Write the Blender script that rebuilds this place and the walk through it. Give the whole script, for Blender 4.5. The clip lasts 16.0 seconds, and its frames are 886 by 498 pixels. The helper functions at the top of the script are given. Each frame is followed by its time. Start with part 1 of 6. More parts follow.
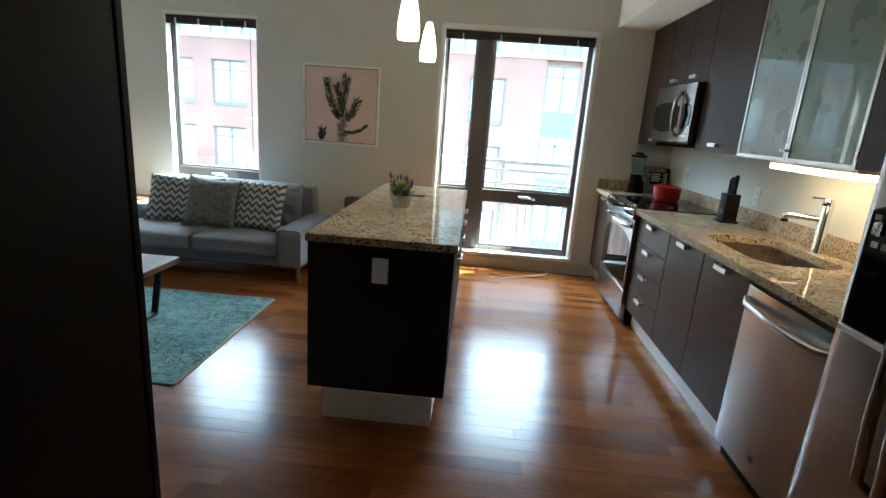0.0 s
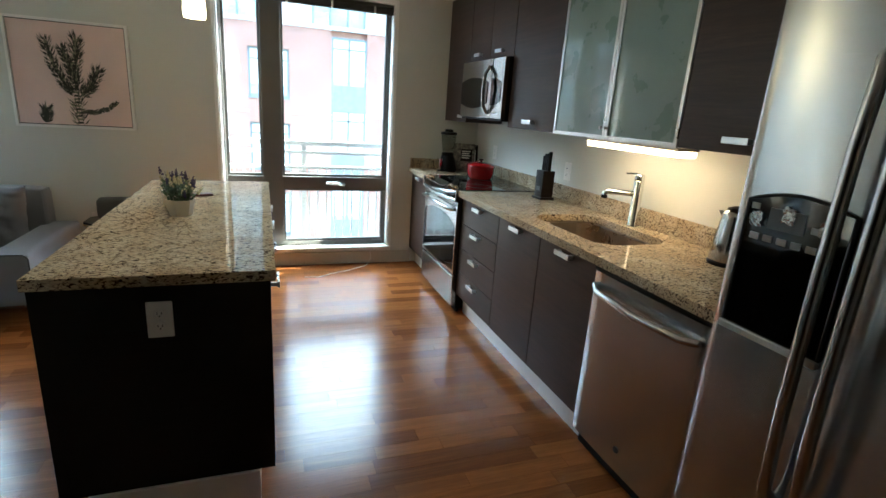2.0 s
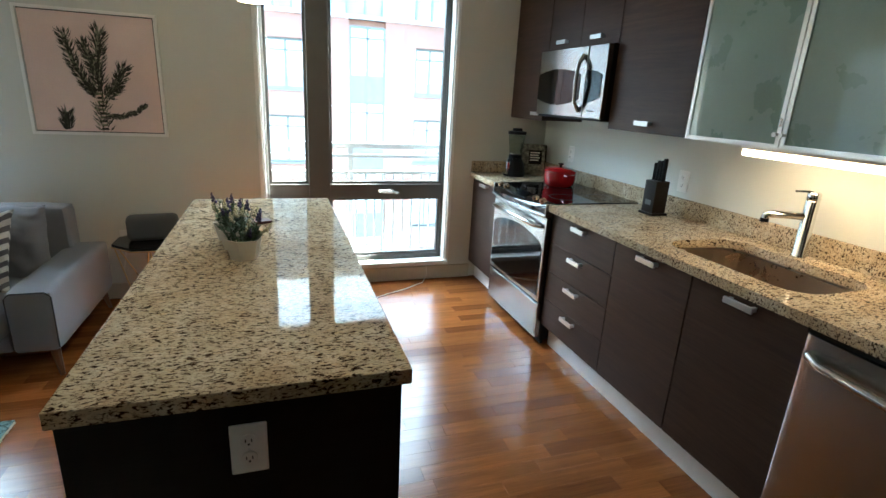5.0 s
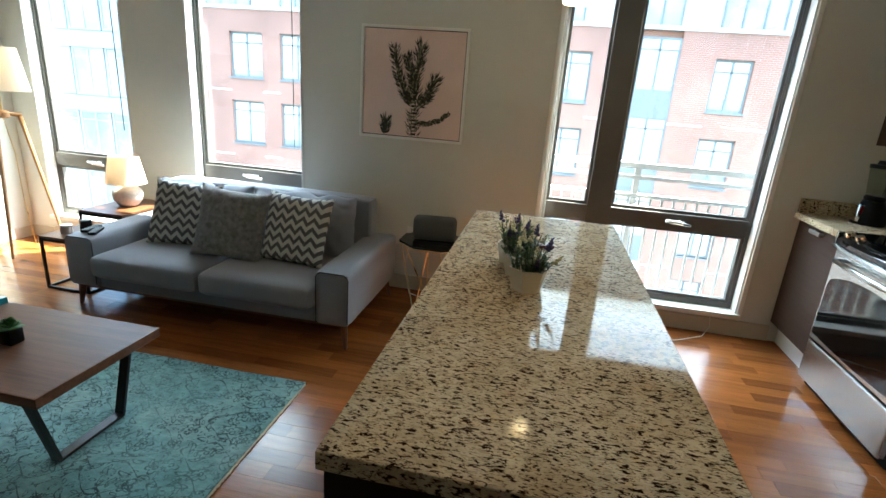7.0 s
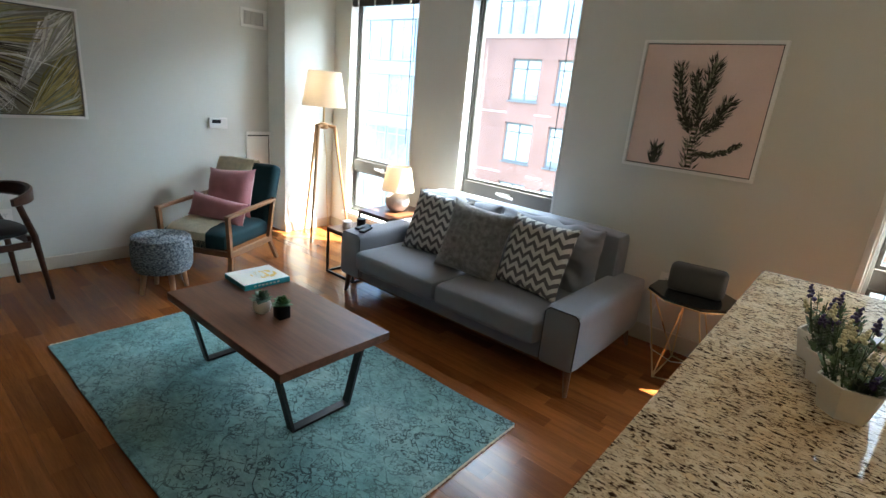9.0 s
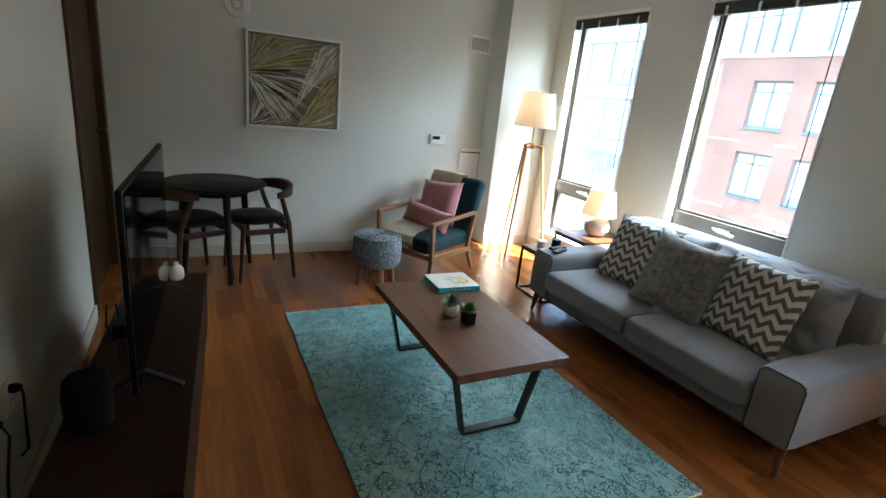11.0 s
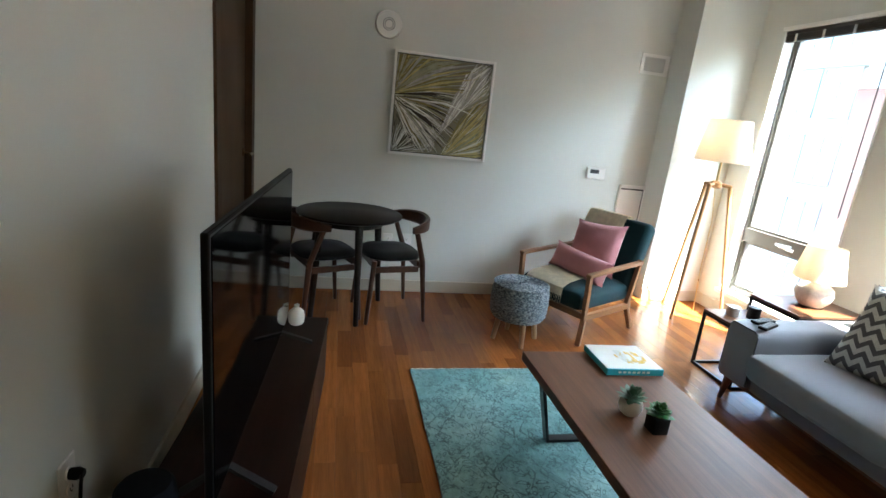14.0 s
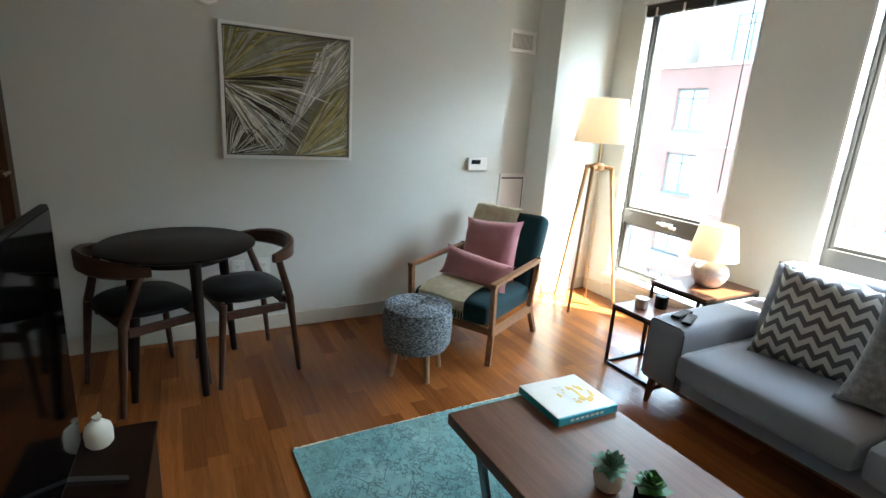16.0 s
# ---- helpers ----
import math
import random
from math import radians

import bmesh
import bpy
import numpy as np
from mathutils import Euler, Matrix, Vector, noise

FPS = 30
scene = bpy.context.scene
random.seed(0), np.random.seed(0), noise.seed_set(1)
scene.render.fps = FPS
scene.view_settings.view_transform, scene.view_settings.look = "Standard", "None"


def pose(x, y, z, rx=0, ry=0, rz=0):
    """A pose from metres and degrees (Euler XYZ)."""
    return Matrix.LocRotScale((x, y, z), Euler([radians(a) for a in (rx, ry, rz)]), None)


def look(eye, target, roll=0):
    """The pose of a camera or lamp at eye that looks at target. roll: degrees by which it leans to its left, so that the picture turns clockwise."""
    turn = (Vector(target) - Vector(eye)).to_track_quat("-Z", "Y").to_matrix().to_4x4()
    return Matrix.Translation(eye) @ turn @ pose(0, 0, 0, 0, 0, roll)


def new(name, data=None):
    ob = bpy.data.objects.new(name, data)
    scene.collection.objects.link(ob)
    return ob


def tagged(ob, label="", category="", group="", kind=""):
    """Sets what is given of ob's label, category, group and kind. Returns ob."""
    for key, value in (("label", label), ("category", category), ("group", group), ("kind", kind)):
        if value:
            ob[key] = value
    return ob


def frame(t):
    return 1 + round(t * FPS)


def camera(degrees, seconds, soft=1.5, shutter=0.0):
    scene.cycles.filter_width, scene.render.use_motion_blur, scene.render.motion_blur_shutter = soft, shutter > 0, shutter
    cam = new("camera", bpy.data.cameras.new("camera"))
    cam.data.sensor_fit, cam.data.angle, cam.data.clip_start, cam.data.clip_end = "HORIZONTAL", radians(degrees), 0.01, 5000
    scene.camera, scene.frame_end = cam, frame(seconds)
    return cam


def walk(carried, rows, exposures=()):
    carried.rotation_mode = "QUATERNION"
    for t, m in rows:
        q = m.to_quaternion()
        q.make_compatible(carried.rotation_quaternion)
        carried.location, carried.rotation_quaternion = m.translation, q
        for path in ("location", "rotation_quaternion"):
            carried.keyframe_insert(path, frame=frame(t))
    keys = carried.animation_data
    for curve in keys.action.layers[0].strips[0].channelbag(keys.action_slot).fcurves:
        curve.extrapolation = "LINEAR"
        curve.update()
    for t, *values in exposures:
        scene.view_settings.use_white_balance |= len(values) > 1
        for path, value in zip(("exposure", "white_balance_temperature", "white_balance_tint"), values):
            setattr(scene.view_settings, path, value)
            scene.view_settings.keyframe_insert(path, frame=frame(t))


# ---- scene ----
cam = camera(83.2, 16.0)
PATH = [
    (0, (-0.005, -0.169, 1.435), (-0.108, 1.766, 0.941), 4.2),
    (0.5, (-0.013, -0.002, 1.432), (0.069, 1.93, 0.922), 4.3),
    (1, (-0.007, 0.093, 1.44), (0.271, 1.999, 0.904), 4.1),
    (1.5, (-0.029, 0.21, 1.448), (0.452, 2.074, 0.908), 4.0),
    (2, (-0.075, 0.328, 1.446), (0.59, 2.137, 0.913), 3.9),
    (2.5, (-0.118, 0.426, 1.44), (0.723, 2.158, 0.898), 4.1),
    (3, (-0.153, 0.553, 1.44), (0.825, 2.205, 0.882), 4.2),
    (3.2, (-0.166, 0.586, 1.444), (0.838, 2.22, 0.879), 4.5),
    (5.3, (-0.327, 1.085, 1.488), (0.158, 2.942, 0.924), 3.0),
    (5.5, (-0.33, 1.131, 1.484), (0.057, 3.014, 0.934), 3.1),
    (6, (-0.328, 1.214, 1.483), (-0.188, 3.134, 0.94), 3.6),
    (6.5, (-0.357, 1.269, 1.471), (-0.465, 3.183, 0.899), 4.1),
    (7, (-0.437, 1.324, 1.477), (-0.779, 3.203, 0.882), 4.3),
    (7.5, (-0.512, 1.396, 1.468), (-1.079, 3.227, 0.896), 4.2),
    (8, (-0.542, 1.466, 1.459), (-1.342, 3.208, 0.889), 4.4),
    (8.5, (-0.53, 1.528, 1.463), (-1.547, 3.148, 0.879), 5.1),
    (9, (-0.52, 1.569, 1.459), (-1.729, 3.051, 0.872), 5.4),
    (9.5, (-0.508, 1.579, 1.457), (-1.889, 2.899, 0.866), 5.4),
    (10, (-0.503, 1.571, 1.454), (-2.026, 2.727, 0.864), 5.5),
    (10.2, (-0.496, 1.568, 1.46), (-2.062, 2.663, 0.87), 5.5),
    (12.3, (-0.614, 1.591, 1.396), (-2.407, 2.275, 0.833), 7.3),
    (12.5, (-0.649, 1.568, 1.393), (-2.449, 2.234, 0.83), 7.3),
    (13, (-0.798, 1.542, 1.389), (-2.626, 2.147, 0.847), 7.2),
    (13.5, (-0.931, 1.551, 1.388), (-2.789, 2.064, 0.855), 6.4),
    (14, (-1.102, 1.637, 1.372), (-2.988, 2.061, 0.86), 6.3),
    (14.5, (-1.267, 1.699, 1.377), (-3.155, 2.125, 0.871), 6.3),
    (15, (-1.448, 1.705, 1.345), (-3.301, 2.27, 0.847), 4.5),
    (15.5, (-1.622, 1.676, 1.326), (-3.4, 2.455, 0.842), 3.2),
    (16, (-1.746, 1.71, 1.357), (-3.437, 2.652, 0.853), 3.8),
]
walk(cam, [(t, look(eye, target, roll)) for t, eye, target, roll in PATH],
     exposures=[(0.0, 3.90, 5680, -8), (3.0, 3.92, 5660, -8), (5.5, 4.08, 5700, -7), (6.5, 3.92, 5920, -7), (7.0, 3.74, 6080, -5), (7.5, 3.58, 6080, -4), (8.0, 3.50, 6080, -2), (8.5, 3.60, 6080, -1), (9.0, 3.72, 6080, 0), (10.0, 3.72, 6080, -2), (12.5, 4.08, 6080, 0), (13.0, 4.17, 6080, 1), (14.0, 4.25, 6080, 0), (15.0, 4.25, 6080, -1), (15.5, 4.22, 6080, -2), (16.0, 4.08, 6080, -2)])

# ---- world, sun, light ----
world = bpy.data.worlds.new("sky")
scene.world = world
world.use_nodes = True
wn = world.node_tree.nodes
sky = wn.new("ShaderNodeTexSky")
sky.sky_type = "NISHITA"
sky.sun_disc = False
SUN_DIR = Vector((0.92, 0.76, 2.15)).normalized()
sky.sun_elevation = math.asin(SUN_DIR.z)
sky.sun_rotation = math.atan2(SUN_DIR.x, SUN_DIR.y)
world.node_tree.links.new(sky.outputs[0], wn["Background"].inputs[0])
wn["Background"].inputs[1].default_value = 0.15
sun = new("sun", bpy.data.lights.new("sun", "SUN"))
sun.data.energy, sun.data.angle, sun.data.color = 5.0, radians(0.5), (1.0, 0.93, 0.82)
sun.matrix_world = look(SUN_DIR * 30, (0, 0, 0))


def lamp(name, kind, at, energy, colour, size=0.05):
    ob = new(name, bpy.data.lights.new(name, kind))
    ob.data.energy, ob.data.color = energy, colour
    if kind == "POINT":
        ob.data.shadow_soft_size = size
    ob.location = at
    return ob


# the broad bright sky that falls into the openings from above the houses
a = lamp("sky_light", "AREA", (9.0, 13.0, 12.0), 3300, (0.86, 0.94, 1.0))
a.data.shape, a.data.size, a.data.size_y = "RECTANGLE", 47.0, 16.0
a.matrix_world = look((9.0, 13.0, 12.0), (9.0, 4.6, 1.0))


# ---- materials ----
def nodes_of(name):
    m = bpy.data.materials.new(name)
    m.use_nodes = True
    nt = m.node_tree
    return m, nt, nt.nodes, nt.links, nt.nodes["Principled BSDF"]


def ramp(nt, fac, stops):
    r = nt.nodes.new("ShaderNodeValToRGB")
    while len(r.color_ramp.elements) < len(stops):
        r.color_ramp.elements.new(0.5)
    for e, (p, c) in zip(r.color_ramp.elements, stops):
        e.position, e.color = p, (*c, 1)
    nt.links.new(fac, r.inputs[0])
    return r.outputs[0]


def coords(nt, scale=(1, 1, 1), rot=(0, 0, 0), kind="Object", shift=False):
    tc, mp = nt.nodes.new("ShaderNodeTexCoord"), nt.nodes.new("ShaderNodeMapping")
    mp.inputs["Scale"].default_value = scale
    mp.inputs["Rotation"].default_value = rot
    nt.links.new(tc.outputs[kind], mp.inputs[0])
    if shift:
        oi, mul = nt.nodes.new("ShaderNodeObjectInfo"), nt.nodes.new("ShaderNodeMath")
        mul.operation = "MULTIPLY"
        mul.inputs[1].default_value = 37.0
        nt.links.new(oi.outputs["Random"], mul.inputs[0])
        nt.links.new(mul.outputs[0], mp.inputs["Location"])
    return mp.outputs[0]


def noise_of(nt, vec, scale, detail=4, rough=0.55, distort=0.0):
    n = nt.nodes.new("ShaderNodeTexNoise")
    n.inputs["Scale"].default_value, n.inputs["Detail"].default_value = scale, detail
    n.inputs["Roughness"].default_value, n.inputs["Distortion"].default_value = rough, distort
    nt.links.new(vec, n.inputs["Vector"])
    return n.outputs["Fac"]


def mixc(nt, a, b, fac, mode="MIX"):
    m = nt.nodes.new("ShaderNodeMix")
    m.data_type, m.blend_type = "RGBA", mode
    for sock, v in ((m.inputs[0], fac), (m.inputs[6], a), (m.inputs[7], b)):
        if isinstance(v, (int, float)):
            sock.default_value = v
        elif isinstance(v, tuple):
            sock.default_value = (*v, 1)
        else:
            nt.links.new(v, sock)
    return m.outputs[2]


def mathn(nt, op, a, b=0.0):
    m = nt.nodes.new("ShaderNodeMath")
    m.operation = op
    for sock, v in ((m.inputs[0], a), (m.inputs[1], b)):
        if isinstance(v, (int, float)):
            sock.default_value = v
        else:
            nt.links.new(v, sock)
    return m.outputs[0]


def bump_of(nt, height, strength, dist, bsdf):
    b = nt.nodes.new("ShaderNodeBump")
    b.inputs["Strength"].default_value, b.inputs["Distance"].default_value = strength, dist
    nt.links.new(height, b.inputs["Height"])
    nt.links.new(b.outputs[0], bsdf.inputs["Normal"])


def sc(c, k):
    return tuple(min(1.0, v * k) for v in c)


def plain(name, c, rough=0.5, metal=0.0, var=0.12, scale=5.0, fine=120.0, stretch=(1, 1, 1), bump=0.1, dist=0.002, coat=0.0, sheen=0.0, roughvar=0.1, rnd=0.0, spec=0.5):
    """A surface with broad and fine variation of tone, gloss and relief."""
    m, nt, nodes, links, b = nodes_of(name)
    v = coords(nt, stretch, shift=rnd > 0)
    n1, n2 = noise_of(nt, v, scale), noise_of(nt, v, fine, 3)
    c1 = ramp(nt, n1, [(0.3, sc(c, 1 - var)), (0.7, sc(c, 1 + var))])
    c2 = ramp(nt, n2, [(0.3, (1 - var, 1 - var, 1 - var)), (0.7, (1, 1, 1))])
    col = mixc(nt, c1, c2, 0.8, "MULTIPLY")
    if rnd > 0:
        oi = nodes.new("ShaderNodeObjectInfo")
        t = ramp(nt, oi.outputs["Random"], [(0.0, (1 - rnd, 1 - rnd, 1 - rnd)), (1.0, (1, 1, 1))])
        col = mixc(nt, col, t, 1.0, "MULTIPLY")
    links.new(col, b.inputs["Base Color"])
    r = ramp(nt, n1, [(0.2, (max(0.02, rough - roughvar),) * 3), (0.8, (min(1, rough + roughvar),) * 3)])
    links.new(r, b.inputs["Roughness"])
    b.inputs["Metallic"].default_value = metal
    b.inputs["Specular IOR Level"].default_value = spec
    b.inputs["Coat Weight"].default_value = coat
    b.inputs["Coat Roughness"].default_value = 0.08
    b.inputs["Sheen Weight"].default_value = sheen
    if bump:
        bump_of(nt, n2, bump, dist, b)
    return m


def wood(name, c, rough=0.35, along="x", var=0.3, rnd=0.0, coat=0.0, scale=3.0, island=False, spec=0.5):
    """Wood with stretched grain along one axis."""
    m, nt, nodes, links, b = nodes_of(name)
    st = {"x": (0.7, 14, 14), "y": (14, 0.7, 14), "z": (14, 14, 0.7)}[along]
    v = coords(nt, st, shift=rnd > 0)
    n1 = noise_of(nt, v, scale, 6, 0.6, 0.6)
    n2 = noise_of(nt, v, scale * 6, 4, 0.7)
    n3 = noise_of(nt, coords(nt), 1.3, 3)
    col = ramp(nt, n1, [(0.28, sc(c, 1 - var)), (0.52, c), (0.75, sc(c, 1 + var))])
    col = mixc(nt, col, ramp(nt, n2, [(0.35, (0.72, 0.68, 0.66)), (0.6, (1, 1, 1))]), 0.7, "MULTIPLY")
    col = mixc(nt, col, ramp(nt, n3, [(0.3, (0.85, 0.85, 0.85)), (0.7, (1, 1, 1))]), 0.8, "MULTIPLY")
    if rnd > 0:
        oi = nodes.new("ShaderNodeNewGeometry" if island else "ShaderNodeObjectInfo")
        t = ramp(nt, oi.outputs["Random Per Island" if island else "Random"], [(0.0, (1 - rnd, 1 - rnd * 1.15, 1 - rnd * 1.2)), (0.6, (1, 1, 1)), (1.0, (1.12, 1.1, 1.05))])
        col = mixc(nt, col, t, 1.0, "MULTIPLY")
    links.new(col, b.inputs["Base Color"])
    links.new(ramp(nt, n3, [(0.2, (rough * 0.8,) * 3), (0.8, (rough * 1.25,) * 3)]), b.inputs["Roughness"])
    b.inputs["Specular IOR Level"].default_value = spec
    b.inputs["Coat Weight"].default_value, b.inputs["Coat Roughness"].default_value = coat, 0.12
    bump_of(nt, n2, 0.12, 0.001, b)
    return m


def glow(name, c, strength):
    m, nt, nodes, links, b = nodes_of(name)
    b.inputs["Base Color"].default_value = (*c, 1)
    b.inputs["Emission Color"].default_value = (*c, 1)
    b.inputs["Emission Strength"].default_value = strength
    return m


def granite_mat():
    """Polished tan granite: clouded ground, grey quartz grains and long dark brown flecks."""
    m, nt, nodes, links, b = nodes_of("granite")
    v = coords(nt)
    w = coords(nt, (0.62, 1.45, 1.2), (0, 0, 0.35))
    vo = nodes.new("ShaderNodeTexVoronoi")
    vo.inputs["Scale"].default_value = 95
    links.new(w, vo.inputs["Vector"])
    fleck, speck = noise_of(nt, w, 104, 3, 0.62, 0.5), noise_of(nt, w, 210, 3, 0.6, 0.3)
    cloud, patch = noise_of(nt, v, 7, 4), noise_of(nt, v, 26, 4, 0.6)
    base = ramp(nt, cloud, [(0.3, (0.43, 0.335, 0.22)), (0.5, (0.53, 0.44, 0.31)), (0.7, (0.61, 0.53, 0.40))])
    cells = ramp(nt, vo.outputs["Color"], [(0.08, (0.66, 0.62, 0.58)), (0.35, (0.92, 0.90, 0.87)), (0.7, (1, 1, 1)), (0.95, (1.0, 0.90, 0.76))])
    col = mixc(nt, base, cells, 0.9, "MULTIPLY")
    col = mixc(nt, col, ramp(nt, speck, [(0.36, (0.35, 0.29, 0.25)), (0.45, (1, 1, 1))]), 0.9, "MULTIPLY")
    # the flecks crowd together in drifts
    dense = mathn(nt, "SUBTRACT", fleck, mathn(nt, "MULTIPLY", mathn(nt, "SUBTRACT", patch, 0.5), 0.22))
    col = mixc(nt, col, ramp(nt, dense, [(0.390, (0.045, 0.030, 0.024)), (0.420, (0.22, 0.155, 0.12)), (0.455, (1, 1, 1))]), 1.0, "MULTIPLY")
    links.new(col, b.inputs["Base Color"])
    b.inputs["Roughness"].default_value = 0.045
    b.inputs["Specular IOR Level"].default_value = 0.03
    return m


def rug_mat():
    """Faded turquoise weave: thin vines, outlined flowers and small leaves, worn away in places."""
    m, nt, nodes, links, b = nodes_of("rug_weave")
    v = coords(nt)
    big, fine, streak = noise_of(nt, v, 2.2, 4), noise_of(nt, v, 300, 2), noise_of(nt, coords(nt, (1, 6, 1)), 14, 3)
    base = ramp(nt, big, [(0.3, (0.165, 0.335, 0.335)), (0.5, (0.25, 0.425, 0.415)), (0.7, (0.36, 0.51, 0.485))])
    base = mixc(nt, base, ramp(nt, streak, [(0.35, (0.80, 0.84, 0.84)), (0.65, (1, 1, 1))]), 0.9, "MULTIPLY")

    def cells(scale):
        vo = nodes.new("ShaderNodeTexVoronoi")
        vo.voronoi_dimensions = "2D"
        vo.inputs["Scale"].default_value, vo.inputs["Randomness"].default_value = scale, 0.75
        links.new(v, vo.inputs["Vector"])
        sub = nodes.new("ShaderNodeVectorMath")
        sub.operation = "SUBTRACT"
        links.new(v, sub.inputs[0])
        links.new(vo.outputs["Position"], sub.inputs[1])
        sep, rgb = nodes.new("ShaderNodeSeparateXYZ"), nodes.new("ShaderNodeSeparateColor")
        links.new(sub.outputs[0], sep.inputs[0])
        links.new(vo.outputs["Color"], rgb.inputs[0])
        return sep.outputs[0], sep.outputs[1], rgb.outputs[0], rgb.outputs[1]

    def both(a, c):
        return mathn(nt, "MULTIPLY", a, c)

    def near(value, target, width):
        return mathn(nt, "LESS_THAN", mathn(nt, "ABSOLUTE", mathn(nt, "SUBTRACT", value, target)), width)

    def leaves(scale, long, wide, keep):
        x, y, r, g = cells(scale)
        a = both(r, 6.283)
        ca, sa = mathn(nt, "COSINE", a), mathn(nt, "SINE", a)
        lx = mathn(nt, "ADD", both(x, ca), both(y, sa))
        ly = mathn(nt, "SUBTRACT", both(y, ca), both(x, sa))
        ly = mathn(nt, "ADD", ly, both(both(lx, lx), 9.0))
        q = mathn(nt, "ADD", mathn(nt, "POWER", mathn(nt, "ABSOLUTE", both(lx, 1 / long)), 2.0), mathn(nt, "POWER", mathn(nt, "ABSOLUTE", both(ly, 1 / wide)), 2.0))
        return both(near(q, 0.8, 0.33), mathn(nt, "GREATER_THAN", g, 1 - keep))

    x, y, r, g = cells(7.6)
    rad = mathn(nt, "SQRT", mathn(nt, "ADD", both(x, x), both(y, y)))
    ang = mathn(nt, "ADD", mathn(nt, "ARCTAN2", y, x), both(r, 6.0))
    petal = mathn(nt, "SUBTRACT", rad, both(mathn(nt, "ABSOLUTE", mathn(nt, "COSINE", both(ang, 2.5))), 0.017))
    flower = mathn(nt, "MAXIMUM", near(petal, 0.019, 0.0036), near(rad, 0.009, 0.003))
    flower = both(flower, mathn(nt, "GREATER_THAN", g, 0.25))
    # ogee lattice of thin vines, drawn twice at two sizes, slightly wavering
    xy = nodes.new("ShaderNodeSeparateXYZ")
    links.new(v, xy.inputs[0])

    def lattice(px, py, bend, width):
        wx = mathn(nt, "ADD", xy.outputs[0], both(mathn(nt, "SUBTRACT", noise_of(nt, v, 3.1, 2), 0.5), bend))
        wy = mathn(nt, "ADD", xy.outputs[1], both(mathn(nt, "SUBTRACT", noise_of(nt, v, 4.3, 2), 0.5), bend))
        f = mathn(nt, "ADD", mathn(nt, "COSINE", both(wx, 6.2832 / px)), mathn(nt, "COSINE", both(wy, 6.2832 / py)))
        return near(f, 0.12, width)

    vine = mathn(nt, "MAXIMUM", lattice(0.27, 0.20, 0.08, 0.075), both(lattice(0.135, 0.10, 0.07, 0.13), mathn(nt, "GREATER_THAN", noise_of(nt, v, 6, 2), 0.52)))
    mask = mathn(nt, "MAXIMUM", mathn(nt, "MAXIMUM", flower, vine), mathn(nt, "MAXIMUM", leaves(15.0, 0.028, 0.010, 0.8), leaves(27.0, 0.016, 0.0065, 0.6)))
    worn = mathn(nt, "MULTIPLY", ramp(nt, noise_of(nt, v, 55, 4), [(0.36, (0.12, 0.12, 0.12)), (0.52, (1, 1, 1))]), ramp(nt, noise_of(nt, v, 2.7, 3), [(0.36, (0.45, 0.45, 0.45)), (0.56, (0.95, 0.95, 0.95))]))
    base = mixc(nt, base, ramp(nt, noise_of(nt, v, 16, 6, 0.75), [(0.36, (0.58, 0.62, 0.62)), (0.6, (1, 1, 1))]), 0.9, "MULTIPLY")
    # the end by the windows' far side is worn palest
    wx = nodes.new("ShaderNodeSeparateXYZ")
    links.new(v, wx.inputs[0])
    span = nodes.new("ShaderNodeMapRange")
    span.inputs["From Min"].default_value, span.inputs["From Max"].default_value = -3.4, -1.9
    span.inputs["To Min"].default_value, span.inputs["To Max"].default_value = 0.62, 1.0
    links.new(wx.outputs[0], span.inputs["Value"])
    worn = both(worn, span.outputs[0])
    col = mixc(nt, base, (0.026, 0.052, 0.058), both(mask, worn))
    col = mixc(nt, col, ramp(nt, fine, [(0.3, (0.75, 0.75, 0.75)), (0.7, (1, 1, 1))]), 1.0, "MULTIPLY")
    links.new(col, b.inputs["Base Color"])
    b.inputs["Roughness"].default_value = 0.95
    bump_of(nt, fine, 0.5, 0.003, b)
    return m


def chevron_mat():
    m, nt, nodes, links, b = nodes_of("chevron_fabric")
    sep = nodes.new("ShaderNodeSeparateXYZ")
    links.new(coords(nt), sep.inputs[0])
    tri = mathn(nt, "PINGPONG", sep.outputs[0], 0.036)
    s = mathn(nt, "ADD", sep.outputs[2], mathn(nt, "MULTIPLY", tri, 1.1))
    band = mathn(nt, "FRACT", mathn(nt, "MULTIPLY", mathn(nt, "ADD", s, 5.0), 16.5), 0)
    fine = noise_of(nt, coords(nt), 260, 2)
    big = noise_of(nt, coords(nt), 5, 3)
    col = ramp(nt, band, [(0.0, (0.66, 0.64, 0.60)), (0.48, (0.66, 0.64, 0.60)), (0.52, (0.125, 0.12, 0.125)), (0.97, (0.125, 0.12, 0.125)), (1.0, (0.66, 0.64, 0.60))])
    col = mixc(nt, col, ramp(nt, fine, [(0.3, (0.72, 0.72, 0.72)), (0.7, (1, 1, 1))]), 1.0, "MULTIPLY")
    col = mixc(nt, col, ramp(nt, big, [(0.3, (0.88, 0.88, 0.88)), (0.7, (1, 1, 1))]), 1.0, "MULTIPLY")
    links.new(col, b.inputs["Base Color"])
    b.inputs["Roughness"].default_value = 0.95
    bump_of(nt, fine, 0.4, 0.002, b)
    return m


